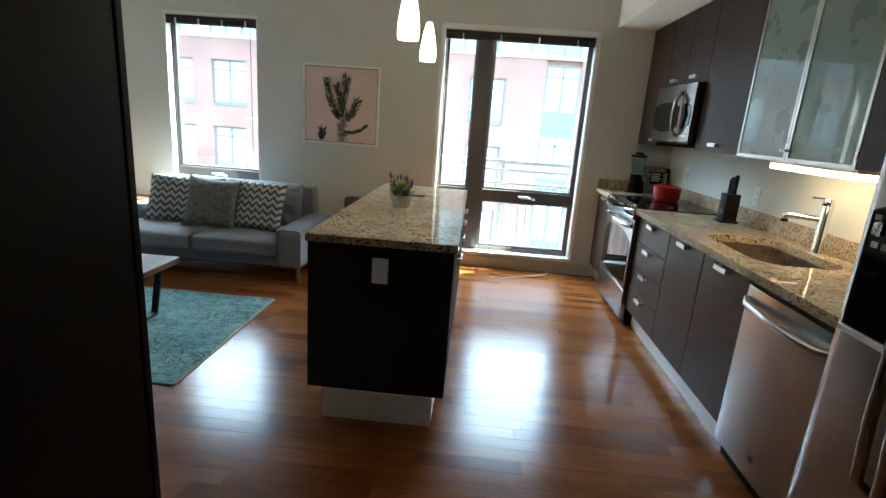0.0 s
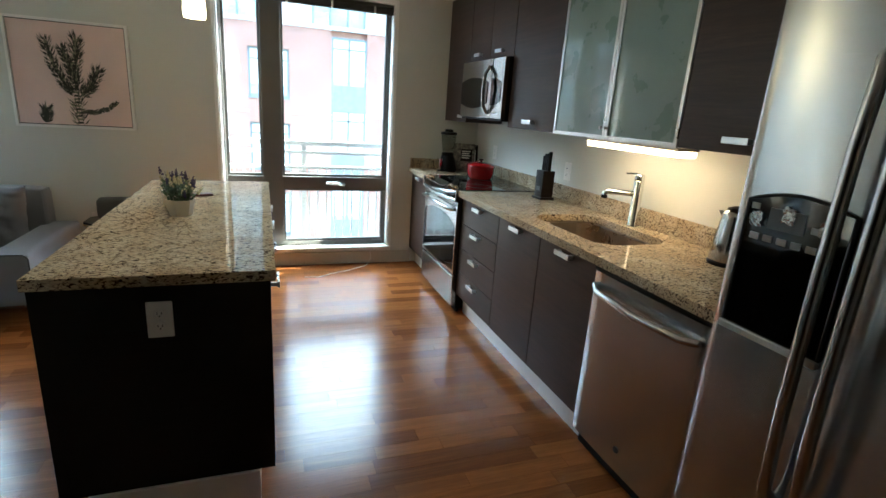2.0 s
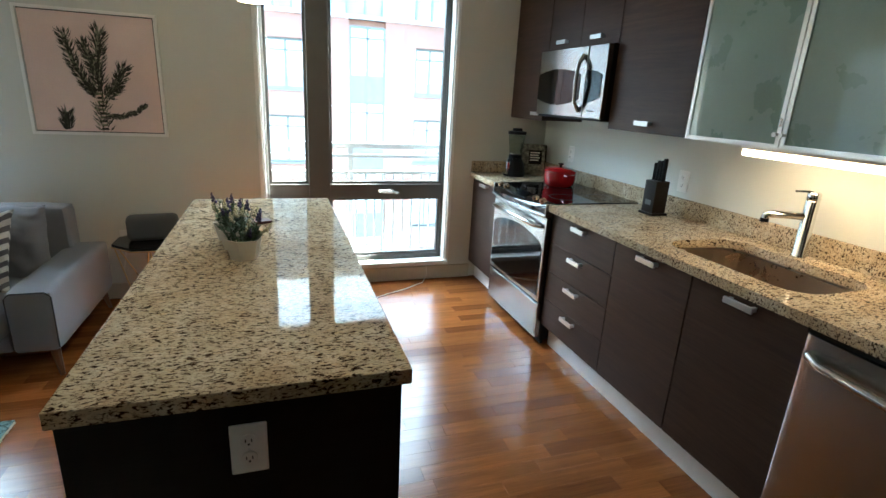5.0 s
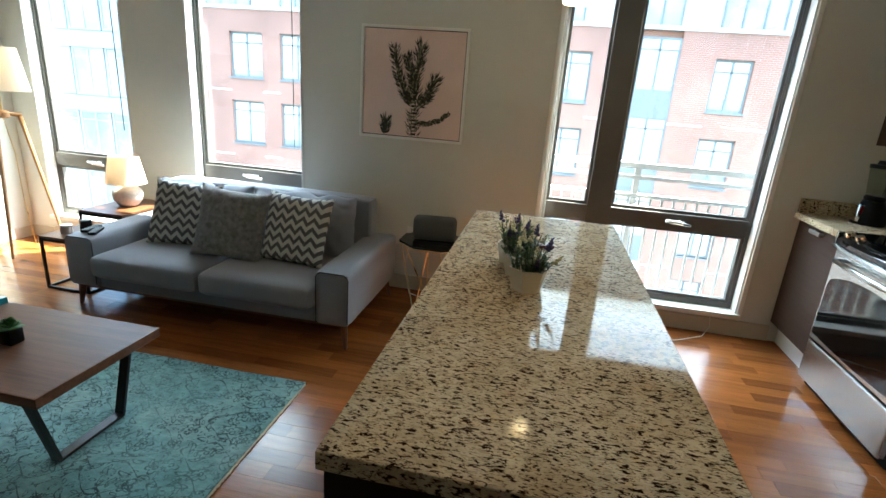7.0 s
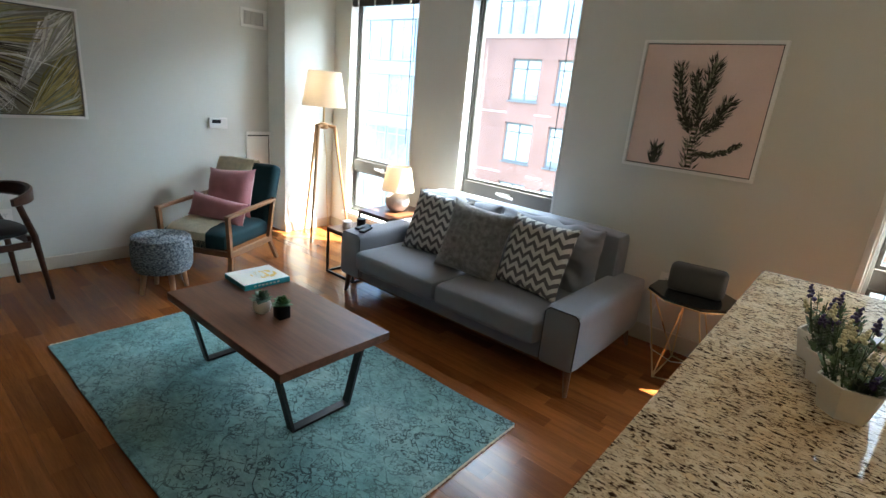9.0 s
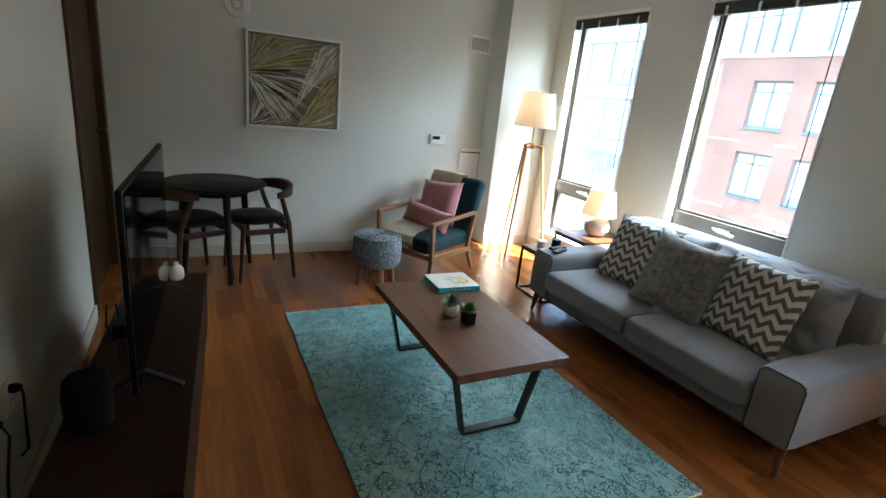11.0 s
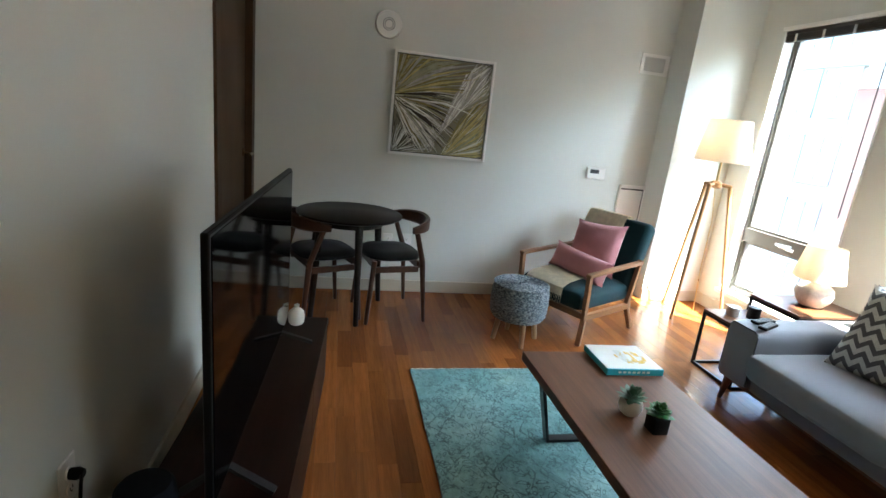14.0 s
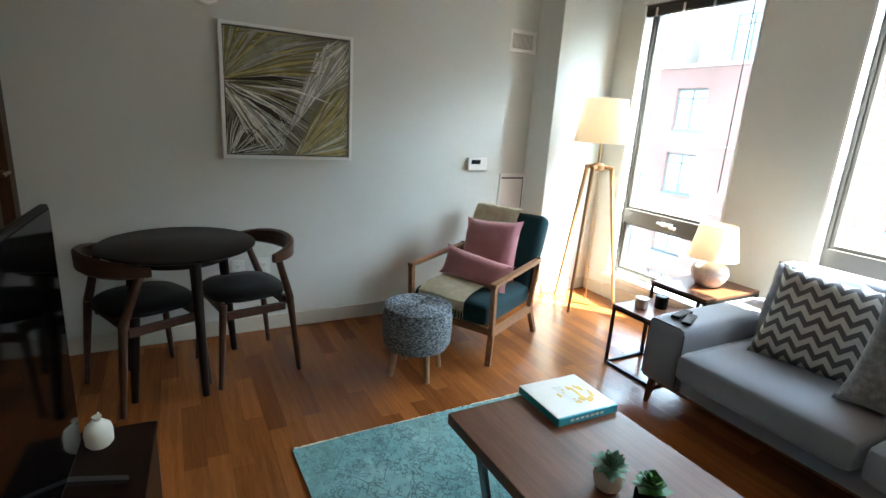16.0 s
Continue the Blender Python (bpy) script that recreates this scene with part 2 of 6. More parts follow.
def brick_mat():
    m, nt, nodes, links, b = nodes_of("far_brick")
    br = nodes.new("ShaderNodeTexBrick")
    br.inputs["Color1"].default_value = (0.33, 0.160, 0.118, 1)
    br.inputs["Color2"].default_value = (0.365, 0.185, 0.14, 1)
    br.inputs["Mortar"].default_value = (0.41, 0.285, 0.235, 1)
    br.inputs["Scale"].default_value = 1.0
    br.inputs["Brick Width"].default_value, br.inputs["Row Height"].default_value = 0.22, 0.075
    br.inputs["Mortar Size"].default_value = 0.008
    links.new(coords(nt, (1, 1, 1), (radians(90), 0, 0)), br.inputs["Vector"])
    n = noise_of(nt, coords(nt), 0.6, 5)
    col = mixc(nt, br.outputs["Color"], ramp(nt, n, [(0.3, (0.78, 0.78, 0.78)), (0.7, (1.05, 1.05, 1.05))]), 1.0, "MULTIPLY")
    links.new(col, b.inputs["Base Color"])
    b.inputs["Roughness"].default_value = 0.9
    return m


def steel_mat(name="brushed_steel", c=(0.42, 0.41, 0.395), along=(1, 1, 60), rough=0.22, smear=0.8):
    m, nt, nodes, links, b = nodes_of(name)
    v = coords(nt, along)
    n1 = noise_of(nt, v, 14, 4, 0.7)
    links.new(ramp(nt, n1, [(0.3, sc(c, 0.88)), (0.7, sc(c, 1.06))]), b.inputs["Base Color"])
    b.inputs["Roughness"].default_value = rough
    b.inputs["Metallic"].default_value = 1.0
    # brushed along the level: reflections smear upright
    tg = nodes.new("ShaderNodeTangent")
    tg.direction_type, tg.axis = "RADIAL", "Z"
    links.new(tg.outputs[0], b.inputs["Tangent"])
    b.inputs["Anisotropic"].default_value, b.inputs["Anisotropic Rotation"].default_value = smear, 0.25
    return m


def clear_glass(name, tint=(1, 1, 1), rough=0.0, mix=0.08):
    """Thin pane: mostly see-through, with a mirror-like skin."""
    m, nt, nodes, links, b = nodes_of(name)
    tr, gl, fr, mx = nodes.new("ShaderNodeBsdfTransparent"), nodes.new("ShaderNodeBsdfGlossy"), nodes.new("ShaderNodeLayerWeight"), nodes.new("ShaderNodeMixShader")
    tr.inputs[0].default_value = (*tint, 1)
    gl.inputs["Roughness"].default_value = rough
    fr.inputs["Blend"].default_value = 0.5
    links.new(mathn(nt, "ADD", mathn(nt, "MULTIPLY", mathn(nt, "POWER", fr.outputs["Facing"], 5.0), 0.8), 0.035), mx.inputs[0])
    links.new(tr.outputs[0], mx.inputs[1])
    links.new(gl.outputs[0], mx.inputs[2])
    links.new(mx.outputs[0], nodes["Material Output"].inputs[0])
    return m


WALL = plain("wall_paint", (0.62, 0.622, 0.575), 0.85, var=0.03, scale=1.2, fine=220, bump=0.12, dist=0.0008)
CEIL = plain("ceiling_paint", (0.82, 0.81, 0.78), 0.9, var=0.03, scale=1.5, fine=180, bump=0.1)
WHITE = plain("white_paint", (0.80, 0.79, 0.76), 0.45, var=0.04, scale=3, fine=150, bump=0.05)
BASEB = plain("baseboard_paint", (0.52, 0.47, 0.38), 0.5, var=0.05, scale=3, bump=0.05)
OAK = wood("floor_oak", (0.268, 0.093, 0.0255), 0.195, "x", 0.24, rnd=0.38, spec=0.25, scale=2.6)
OAKJ = wood("floor_oak_far", (0.268, 0.093, 0.0255), 0.195, "x", 0.24, rnd=0.38, spec=0.25, scale=2.6, island=True)
GAP = plain("floor_gap", (0.11, 0.045, 0.018), 0.6)
FRAME = plain("window_frame_paint", (0.105, 0.097, 0.088), 0.4, var=0.08)
# same dark frame, lightened in colour to show sun falling on it
SUNLITFR = plain("sunlit_frame_tone", (0.42, 0.42, 0.41), 0.4, var=0.06)
ESP = wood("espresso_veneer", (0.050, 0.029, 0.021), 0.42, "y", 0.30, scale=3.0, spec=0.24)
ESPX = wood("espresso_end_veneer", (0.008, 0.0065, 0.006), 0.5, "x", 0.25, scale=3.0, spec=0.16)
GRANITE = granite_mat()
STEEL = steel_mat()
STEELV = steel_mat("fridge_steel", (0.47, 0.465, 0.455), (1, 1, 60), 0.27, 0.5)
CHROME = plain("chrome", (0.75, 0.75, 0.74), 0.10, 1.0, var=0.03, bump=0, roughvar=0.03)
KICK = plain("toe_kick_metal", (0.80, 0.80, 0.79), 0.38, 0.25, var=0.05, bump=0.03)
ALU = plain("aluminium", (0.66, 0.66, 0.65), 0.32, 1.0, var=0.05, bump=0.03)
BLACKG = plain("black_glass", (0.002, 0.002, 0.0022), 0.06, spec=0.35, var=0.1, bump=0, roughvar=0.02)
SCREEN = plain("dark_screen", (0.0015, 0.0015, 0.002), 0.06, spec=0.07, var=0.1, bump=0, roughvar=0.02)
BLACKP = plain("black_plastic", (0.004, 0.004, 0.0045), 0.42, var=0.15, spec=0.12)
BLACKM = plain("black_metal", (0.018, 0.017, 0.017), 0.38, 0.4, var=0.15)
PANE = clear_glass("window_glass")
FROST = plain("frosted_glass", (0.185, 0.265, 0.24), 0.30, var=0.05, bump=0, coat=0.5)
FROST.node_tree.nodes["Principled BSDF"].inputs["Coat Roughness"].default_value = 0.015
SOFA = plain("sofa_wool", (0.215, 0.225, 0.26), 0.92, var=0.10, scale=3, fine=420, bump=0.35, dist=0.0015, sheen=0.25)
PIPING = plain("sofa_piping", (0.05, 0.053, 0.062), 0.9, fine=420, bump=0.3)
SOFALEG = wood("walnut_leg", (0.13, 0.048, 0.02), 0.35, "z", 0.25)
WALNUT = wood("walnut_top", (0.150, 0.062, 0.030), 0.42, "x", 0.36, spec=0.32, scale=2.2)
WALNUTD = wood("dark_walnut", (0.015, 0.005, 0.003), 0.42, "x", 0.3, spec=0.14)
DOORW = wood("dark_door_veneer", (0.070, 0.032, 0.012), 0.42, "z", 0.3, spec=0.25)
CHEV = chevron_mat()
FUR = plain("grey_plush", (0.23, 0.225, 0.225), 0.95, var=0.42, scale=34, fine=240, bump=0.8, dist=0.006, sheen=0.5)
RUG = rug_mat()
PINK = plain("pink_linen", (0.42, 0.175, 0.185), 0.95, var=0.1, scale=6, fine=350, bump=0.4, sheen=0.3)
TEAL = plain("dark_teal_velvet", (0.004, 0.026, 0.031), 0.8, spec=0.2, var=0.25, scale=6, fine=300, bump=0.2, sheen=0.06)
CREAM = plain("cream_wool", (0.72, 0.63, 0.45), 0.95, var=0.12, scale=30, fine=300, bump=0.6, dist=0.004, sheen=0.2)
BEECH = wood("light_ash_leg", (0.42, 0.24, 0.125), 0.45, "z", 0.15)
TEAK = wood("teak_arm", (0.26, 0.125, 0.055), 0.4, "x", 0.25)
PINE = wood("lamp_tripod_wood", (0.46, 0.25, 0.10), 0.45, "z", 0.18)
BRASS = plain("brass", (0.66, 0.52, 0.28), 0.32, 1.0, var=0.06, bump=0.02)
MARBLE = plain("black_marble", (0.014, 0.014, 0.016), 0.12, var=0.5, scale=12, bump=0)
CERAM = plain("cracked_ceramic", (0.50, 0.43, 0.39), 0.5, var=0.18, scale=14, fine=60, bump=0.3)
WHITEC = plain("white_ceramic", (0.70, 0.66, 0.58), 0.4, var=0.06, bump=0.05)
RED = plain("red_enamel", (0.34, 0.008, 0.012), 0.14, var=0.08, bump=0, coat=0.5)
GREYSPK = plain("grey_speaker_cloth", (0.105, 0.105, 0.105), 0.85, var=0.1, fine=500, bump=0.4)
DINE = wood("dark_table_wood", (0.013, 0.008, 0.0065), 0.45, "x", 0.25, spec=0.22)
CHAIRW = wood("chair_walnut", (0.062, 0.025, 0.013), 0.38, "x", 0.3, spec=0.35)
LEATHER = plain("black_leather", (0.008, 0.008, 0.0085), 0.45, spec=0.25, var=0.2, fine=200, bump=0.2)


def knit_mat():
    m, nt, nodes, links, b = nodes_of("speckled_knit")
    v = coords(nt, (1, 1, 3.2))
    n1, n2 = noise_of(nt, v, 66, 3, 0.6), noise_of(nt, coords(nt), 4, 2)
    col = ramp(nt, n1, [(0.38, (0.03, 0.035, 0.045)), (0.47, (0.10, 0.13, 0.16)), (0.53, (0.28, 0.32, 0.35)), (0.68, (0.48, 0.49, 0.48))])
    col = mixc(nt, col, ramp(nt, n2, [(0.3, (0.75, 0.75, 0.75)), (0.7, (1, 1, 1))]), 1.0, "MULTIPLY")
    links.new(col, b.inputs["Base Color"])
    b.inputs["Roughness"].default_value = 0.95
    bump_of(nt, n1, 1.0, 0.012, b)
    return m


KNIT = knit_mat()
PLASTIC = plain("white_plastic", (0.74, 0.72, 0.68), 0.35, var=0.03, bump=0)
LEAFG = plain("succulent_green", (0.045, 0.16, 0.035), 0.45, var=0.35, scale=20, bump=0.1)
LEAFB = plain("succulent_blue_green", (0.085, 0.17, 0.10), 0.5, var=0.3, scale=20, bump=0.1)
HERB = plain("lavender_leaf", (0.05, 0.095, 0.035), 0.6, var=0.4, scale=30, bump=0.1)
LILAC = plain("lavender_bloom", (0.075, 0.06, 0.15), 0.8, var=0.4, scale=60, bump=0.2)
CREAMB = plain("cream_bloom", (0.62, 0.58, 0.36), 0.8, var=0.2, scale=60, bump=0.2)
WHITEPOT = plain("cream_pot", (0.66, 0.61, 0.52), 0.5, var=0.05, bump=0.08)
BRICK = brick_mat()
STONE = plain("pale_concrete", (0.55, 0.53, 0.49), 0.85, var=0.1, scale=0.8, fine=20)
FGLASS = plain("far_window_glass", (0.40, 0.45, 0.44), 0.12, var=0.3, scale=0.5, fine=3, bump=0)
FBLIND = plain("far_window_blind", (0.68, 0.70, 0.67), 0.6, var=0.1, scale=0.5, bump=0)
FFRAME = plain("far_window_frame", (0.19, 0.20, 0.205), 0.5)
OFRAME = plain("office_mullion", (0.46, 0.48, 0.49), 0.5, var=0.08, scale=0.5)
RAILM = plain("white_railing_paint", (0.48, 0.48, 0.47), 0.5, var=0.06)
ASPH = plain("asphalt", (0.05, 0.05, 0.05), 0.9, var=0.2, scale=1, fine=40)
BLIND = plain("blind_slats", (0.05, 0.042, 0.038), 0.5, var=0.1)
KNOB = plain("bronze_knob", (0.55, 0.42, 0.30), 0.25, 1.0, bump=0)
BOOKC = plain("book_cyan", (0.03, 0.36, 0.46), 0.35, var=0.06, bump=0.03)
PAPER = plain("paper_cover", (0.74, 0.73, 0.68), 0.4, var=0.05, bump=0.03)
YELLOW = plain("cover_yellow", (0.72, 0.46, 0.03), 0.4, var=0.15, scale=30, bump=0)
CANVASP = plain("pink_print", (0.74, 0.57, 0.52), 0.8, var=0.06, scale=2.5, bump=0.05)
CACT = plain("cactus_ink", (0.035, 0.034, 0.022), 0.8, var=0.5, scale=40, bump=0)
CACTL = plain("cactus_light_ink", (0.24, 0.23, 0.16), 0.8, var=0.3, scale=40, bump=0)
PALMB = plain("palm_ground", (0.20, 0.185, 0.13), 0.7, var=0.2, scale=5, bump=0)


# ---- building helpers ----
WORLD_THINGS = {}


def thing(name, at, label, category, group="", rz=0.0, world_coords=False, kind="", shift=(0, 0, 0)):
    """world_coords: parts are given in the room's metres; shift then moves the finished thing."""
    ob = new(name)
    ob.empty_display_size = 0.1
    ob.matrix_basis = pose(*[p + q for p, q in zip(at, shift)], 0, 0, rz)
    tagged(ob, label, category, group, kind)
    if world_coords:
        WORLD_THINGS[ob.name] = Vector(at)
    return ob


def root_of(ob):
    while ob.parent:
        ob = ob.parent
    return ob


def part(name, bm, material, parent=None, label="", smooth=False):
    """Links a bmesh as one mesh object under a thing or a part."""
    me = bpy.data.meshes.new(name)
    if parent is not None:
        r = root_of(parent)
        if r.name in WORLD_THINGS:
            bmesh.ops.translate(bm, vec=-WORLD_THINGS[r.name], verts=bm.verts)
    bmesh.ops.recalc_face_normals(bm, faces=bm.faces)
    bm.to_mesh(me)
    bm.free()
    me.materials.append(material)
    if smooth:
        me.shade_smooth()
        me.set_sharp_from_angle(angle=radians(40))
    ob = new(name, me)
    ob.parent = parent
    if label:
        ob["label"] = label
    return ob


def structure(name, bm, material, label, category):
    return tagged(part(name, bm, material), label, category, kind="structure")


def add_box(bm, lo, hi, bevel=0.0, segs=2, m=None):
    t = bmesh.new()
    bmesh.ops.create_cube(t, size=1.0)
    for v in t.verts:
        v.co = Vector([lo[i] + (v.co[i] + 0.5) * (hi[i] - lo[i]) for i in range(3)])
    if bevel:
        bmesh.ops.bevel(t, geom=t.edges[:], offset=bevel, segments=segs, affect="EDGES", profile=0.5)
    if m is not None:
        bmesh.ops.transform(t, matrix=m, verts=t.verts)
    join_into(bm, t)


def join_into(bm, t):
    t.verts.index_update()
    vs = [bm.verts.new(v.co) for v in t.verts]
    for f in t.faces:
        try:
            bm.faces.new([vs[v.index] for v in f.verts])
        except ValueError:
            pass
    t.free()


def boxes(*items, bevel=0.0, segs=2):
    bm = bmesh.new()
    for lo, hi in items:
        add_box(bm, lo, hi, bevel, segs)
    return bm


def box(name, lo, hi, material, parent=None, bevel=0.0, label="", segs=2, m=None):
    bm = bmesh.new()
    add_box(bm, lo, hi, bevel, segs, m)
    ob = part(name, bm, material, parent, label, smooth=bevel > 0)
    # the six broad faces stay dead flat, only the worn edges are rounded
    if bevel > 0:
        for i in sorted(range(len(ob.data.polygons)), key=lambda k: -ob.data.polygons[k].area)[:6]:
            ob.data.polygons[i].use_smooth = False
    return ob


def add_lathe(bm, prof, at=(0, 0, 0), segs=24, m=None, cap=True):
    t = bmesh.new()
    rings = []
    for r, z in prof:
        rings.append([t.verts.new((r * math.cos(2 * math.pi * i / segs), r * math.sin(2 * math.pi * i / segs), z)) for i in range(segs)])
    for a, b in zip(rings, rings[1:]):
        for i in range(segs):
            t.faces.new((a[i], a[(i + 1) % segs], b[(i + 1) % segs], b[i]))
    if cap:
        t.faces.new(rings[0])
        t.faces.new(rings[-1])
    bmesh.ops.transform(t, matrix=(m or Matrix.Identity(4)), verts=t.verts)
    bmesh.ops.translate(t, vec=at, verts=t.verts)
    join_into(bm, t)


def lathe(name, prof, material, parent=None, at=(0, 0, 0), segs=24, label="", m=None, cap=True):
    bm = bmesh.new()
    add_lathe(bm, prof, at, segs, m, cap)
    return part(name, bm, material, parent, label, smooth=True)


def add_rod(bm, p0, p1, r0, r1=None, segs=10):
    p0, p1 = Vector(p0), Vector(p1)
    r1 = r0 if r1 is None else r1
    m = Matrix.Translation(p0) @ (p1 - p0).to_track_quat("Z", "Y").to_matrix().to_4x4()
    add_lathe(bm, [(r0, 0), (r1, (p1 - p0).length)], (0, 0, 0), segs, m)


def rod(name, p0, p1, r0, material, parent, r1=None, segs=10, label=""):
    bm = bmesh.new()
    add_rod(bm, p0, p1, r0, r1, segs)
    return part(name, bm, material, parent, label, smooth=True)


def add_sweep(bm, pts, w, h=None, segs=8, closed=False):
    """A round (h None) or flat bar along a line of points."""
    pts = [Vector(p) for p in pts]
    n, rings = len(pts), []
    for i, p in enumerate(pts):
        a = pts[(i - 1) % n] if (closed or i) else p
        c = pts[(i + 1) % n] if (closed or i < n - 1) else p
        tan = (c - a).normalized()
        if i == 0:
            q = tan.to_track_quat("Z", "Y" if abs(tan.y) < 0.9 else "X").to_matrix()
        else:
            q = last.rotation_difference(tan).to_matrix() @ q
        last = tan
        if h is None:
            ring = [q @ Vector((w * math.cos(2 * math.pi * k / segs), w * math.sin(2 * math.pi * k / segs), 0)) for k in range(segs)]
        else:
            ring = [q @ Vector(c) for c in ((-w / 2, -h / 2, 0), (w / 2, -h / 2, 0), (w / 2, h / 2, 0), (-w / 2, h / 2, 0))]
        rings.append([bm.verts.new(p + r) for r in ring])
    k = len(rings[0])
    for a, b in zip(rings, rings[1:] + ([rings[0]] if closed else [])):
        for i in range(k):
            bm.faces.new((a[i], a[(i + 1) % k], b[(i + 1) % k], b[i]))
    if not closed:
        bm.faces.new(rings[0])
        bm.faces.new(rings[-1])


def sweep(name, pts, w, material, parent=None, h=None, segs=8, closed=False, label=""):
    bm = bmesh.new()
    add_sweep(bm, pts, w, h, segs, closed)
    return part(name, bm, material, parent, label, smooth=h is None)


def add_prism(bm, outline, axis, a, b):
    """An outline of 2D points pushed from a to b along an axis."""
    def put(p, d):
        return {"x": (d, p[0], p[1]), "y": (p[0], d, p[1]), "z": (p[0], p[1], d)}[axis]
    lo = [bm.verts.new(put(p, a)) for p in outline]
    hi = [bm.verts.new(put(p, b)) for p in outline]
    n = len(outline)
    bm.faces.new(lo)
    bm.faces.new(hi)
    for i in range(n):
        bm.faces.new((lo[i], lo[(i + 1) % n], hi[(i + 1) % n], hi[i]))


def prism(name, outline, axis, a, b, material, parent=None, label="", smooth=False):
    bm = bmesh.new()
    add_prism(bm, outline, axis, a, b)
    return part(name, bm, material, parent, label, smooth)


def cushion(name, w, h, d, material, parent=None, m=None, pinch=0.18, wrinkle=0.006, res=18, seed=0, label="", fold=0.0):
    """A stuffed cushion standing in x and z, thick in y, with pinched corners and soft folds."""
    bm = bmesh.new()
    grid = {}
    for side in (-1, 1):
        for i in range(res + 1):
            for j in range(res + 1):
                u, v = 2 * i / res - 1, 2 * j / res - 1
                rim = max(0.0, (1 - u ** 4) * (1 - v ** 4))
                if (i in (0, res) or j in (0, res)) and side == 1:
                    grid[side, i, j] = grid[-1, i, j]
                    continue
                x = u * w / 2 * (1 - pinch * 0.35 * (1 - abs(v) ** 3) * abs(u) ** 3)
                z = v * h / 2 * (1 - pinch * 0.35 * (1 - abs(u) ** 3) * abs(v) ** 3)
                y = side * d / 2 * rim ** 0.55
                k = noise.noise(Vector((x * 7 + seed, z * 7, side * 3.1))) * wrinkle * 2.5 + noise.noise(Vector((x * 22 + seed, z * 18, side * 1.7))) * wrinkle
                top = max(0.0, min(1.0, (v + 0.35) / 0.9))
                k += fold * top * (noise.noise(Vector((x * 5 + seed, z * 34 + x * 9, side * 2.0))) - 0.3 * abs(noise.noise(Vector((x * 14, z * 20, seed)))))
                z += fold * 1.2 * top * noise.noise(Vector((x * 6, side * 0.3, seed + 4.0)))
                grid[side, i, j] = bm.verts.new((x, y + side * k * rim ** 0.3, z))
        for i in range(res):
            for j in range(res):
                q = [grid[side, i, j], grid[side, i + 1, j], grid[side, i + 1, j + 1], grid[side, i, j + 1]]
                bm.faces.new(q if side == -1 else q[::-1])
    if m is not None:
        bmesh.ops.transform(bm, matrix=m, verts=bm.verts)
    return part(name, bm, material, parent, label, smooth=True)


def soft_box(name, lo, hi, r, material, parent=None, puff=0.0, wrinkle=0.004, cuts=8, label=""):
    """An upholstered block: rounded edges, swollen top, slight unevenness."""
    bm = bmesh.new()
    add_box(bm, lo, hi)
    bmesh.ops.subdivide_edges(bm, edges=bm.edges[:], cuts=cuts, use_grid_fill=True)
    c = [(lo[i] + hi[i]) / 2 for i in range(3)]
    e = [(hi[i] - lo[i]) / 2 for i in range(3)]
    for v in bm.verts:
        p = [v.co[i] - c[i] for i in range(3)]
        inner = [max(-(e[i] - r), min(e[i] - r, p[i])) for i in range(3)]
        dlt = Vector([p[i] - inner[i] for i in range(3)])
        if dlt.length > 1e-9:
            big = max(abs(k) for k in dlt)
            dlt = dlt.normalized() * big
        q = Vector(inner) + dlt
        if p[2] > 0:
            q.z += puff * max(0, 1 - (p[0] / e[0]) ** 2) * max(0, 1 - (p[1] / e[1]) ** 2)
        n = noise.noise(Vector(v.co) * 5) * wrinkle
        v.co = Vector(c) + q + q.normalized() * n
    return part(name, bm, material, parent, label, smooth=True)


# ---- the shell ----
YN, XW, YS, XE, H = 4.86, -4.82, 1.04, 1.86, 2.75
T = 0.155
openings = [(-4.585, -3.69, 0.20, 2.26), (-3.138, -2.21, 0.20, 2.26), (-0.405, 1.015, 0.15, 2.285)]
bm = bmesh.new()
xs = -5.5
for x0, x1, z0, z1 in openings:
    add_box(bm, (xs, YN, -0.2), (x0, YN + T, H))
    add_box(bm, (x0, YN, -0.2), (x1, YN + T, z0))
    add_box(bm, (x0, YN, z1), (x1, YN + T, H))
    xs = x1
add_box(bm, (xs, YN, -0.2), (XE + 0.2, YN + T, H))
structure("wall_north", bm, WALL, "pale greige painted wall with three tall windows", "wall")
structure("wall_west", boxes(((XW - 0.5, YS - 0.2, -0.1), (XW, 3.85, H)), ((-5.6, 3.85, -0.1), (-5.10, 4.30, H)), ((XW - 0.5, 4.30, -0.1), (XW, YN, H))),
          WALL, "pale greige painted wall with a shallow niche", "wall")
structure("wall_south", boxes(((XW, YS - 0.12, -0.1), (-4.73, YS, H)), ((-4.73, YS - 0.12, 2.05), (-3.82, YS, H)), ((-3.82, YS - 0.12, -0.1), (-1.05, YS, H))),
          WALL, "pale greige painted wall behind the television", "wall")
structure("wall_hall", boxes(((-1.17, -1.6, -0.1), (-1.05, YS - 0.12, H)), ((-1.17, -1.72, -0.1), (XE + 0.1, -1.6, H))), WALL, "plain wall of the entry passage", "wall")
structure("wall_east", boxes(((XE, -1.6, -0.1), (XE + 0.15, YN, H))), WALL, "pale greige painted kitchen wall", "wall")
structure("ceiling", boxes(((-5.6, -1.7, H), (XE + 0.2, YN + T, H + 0.2))), CEIL, "white painted ceiling", "ceiling")
structure("soffit", boxes(((1.185, 0.0, 2.374), (XE, YN, H))), CEIL, "white boxed soffit above the kitchen cabinets", "soffit")

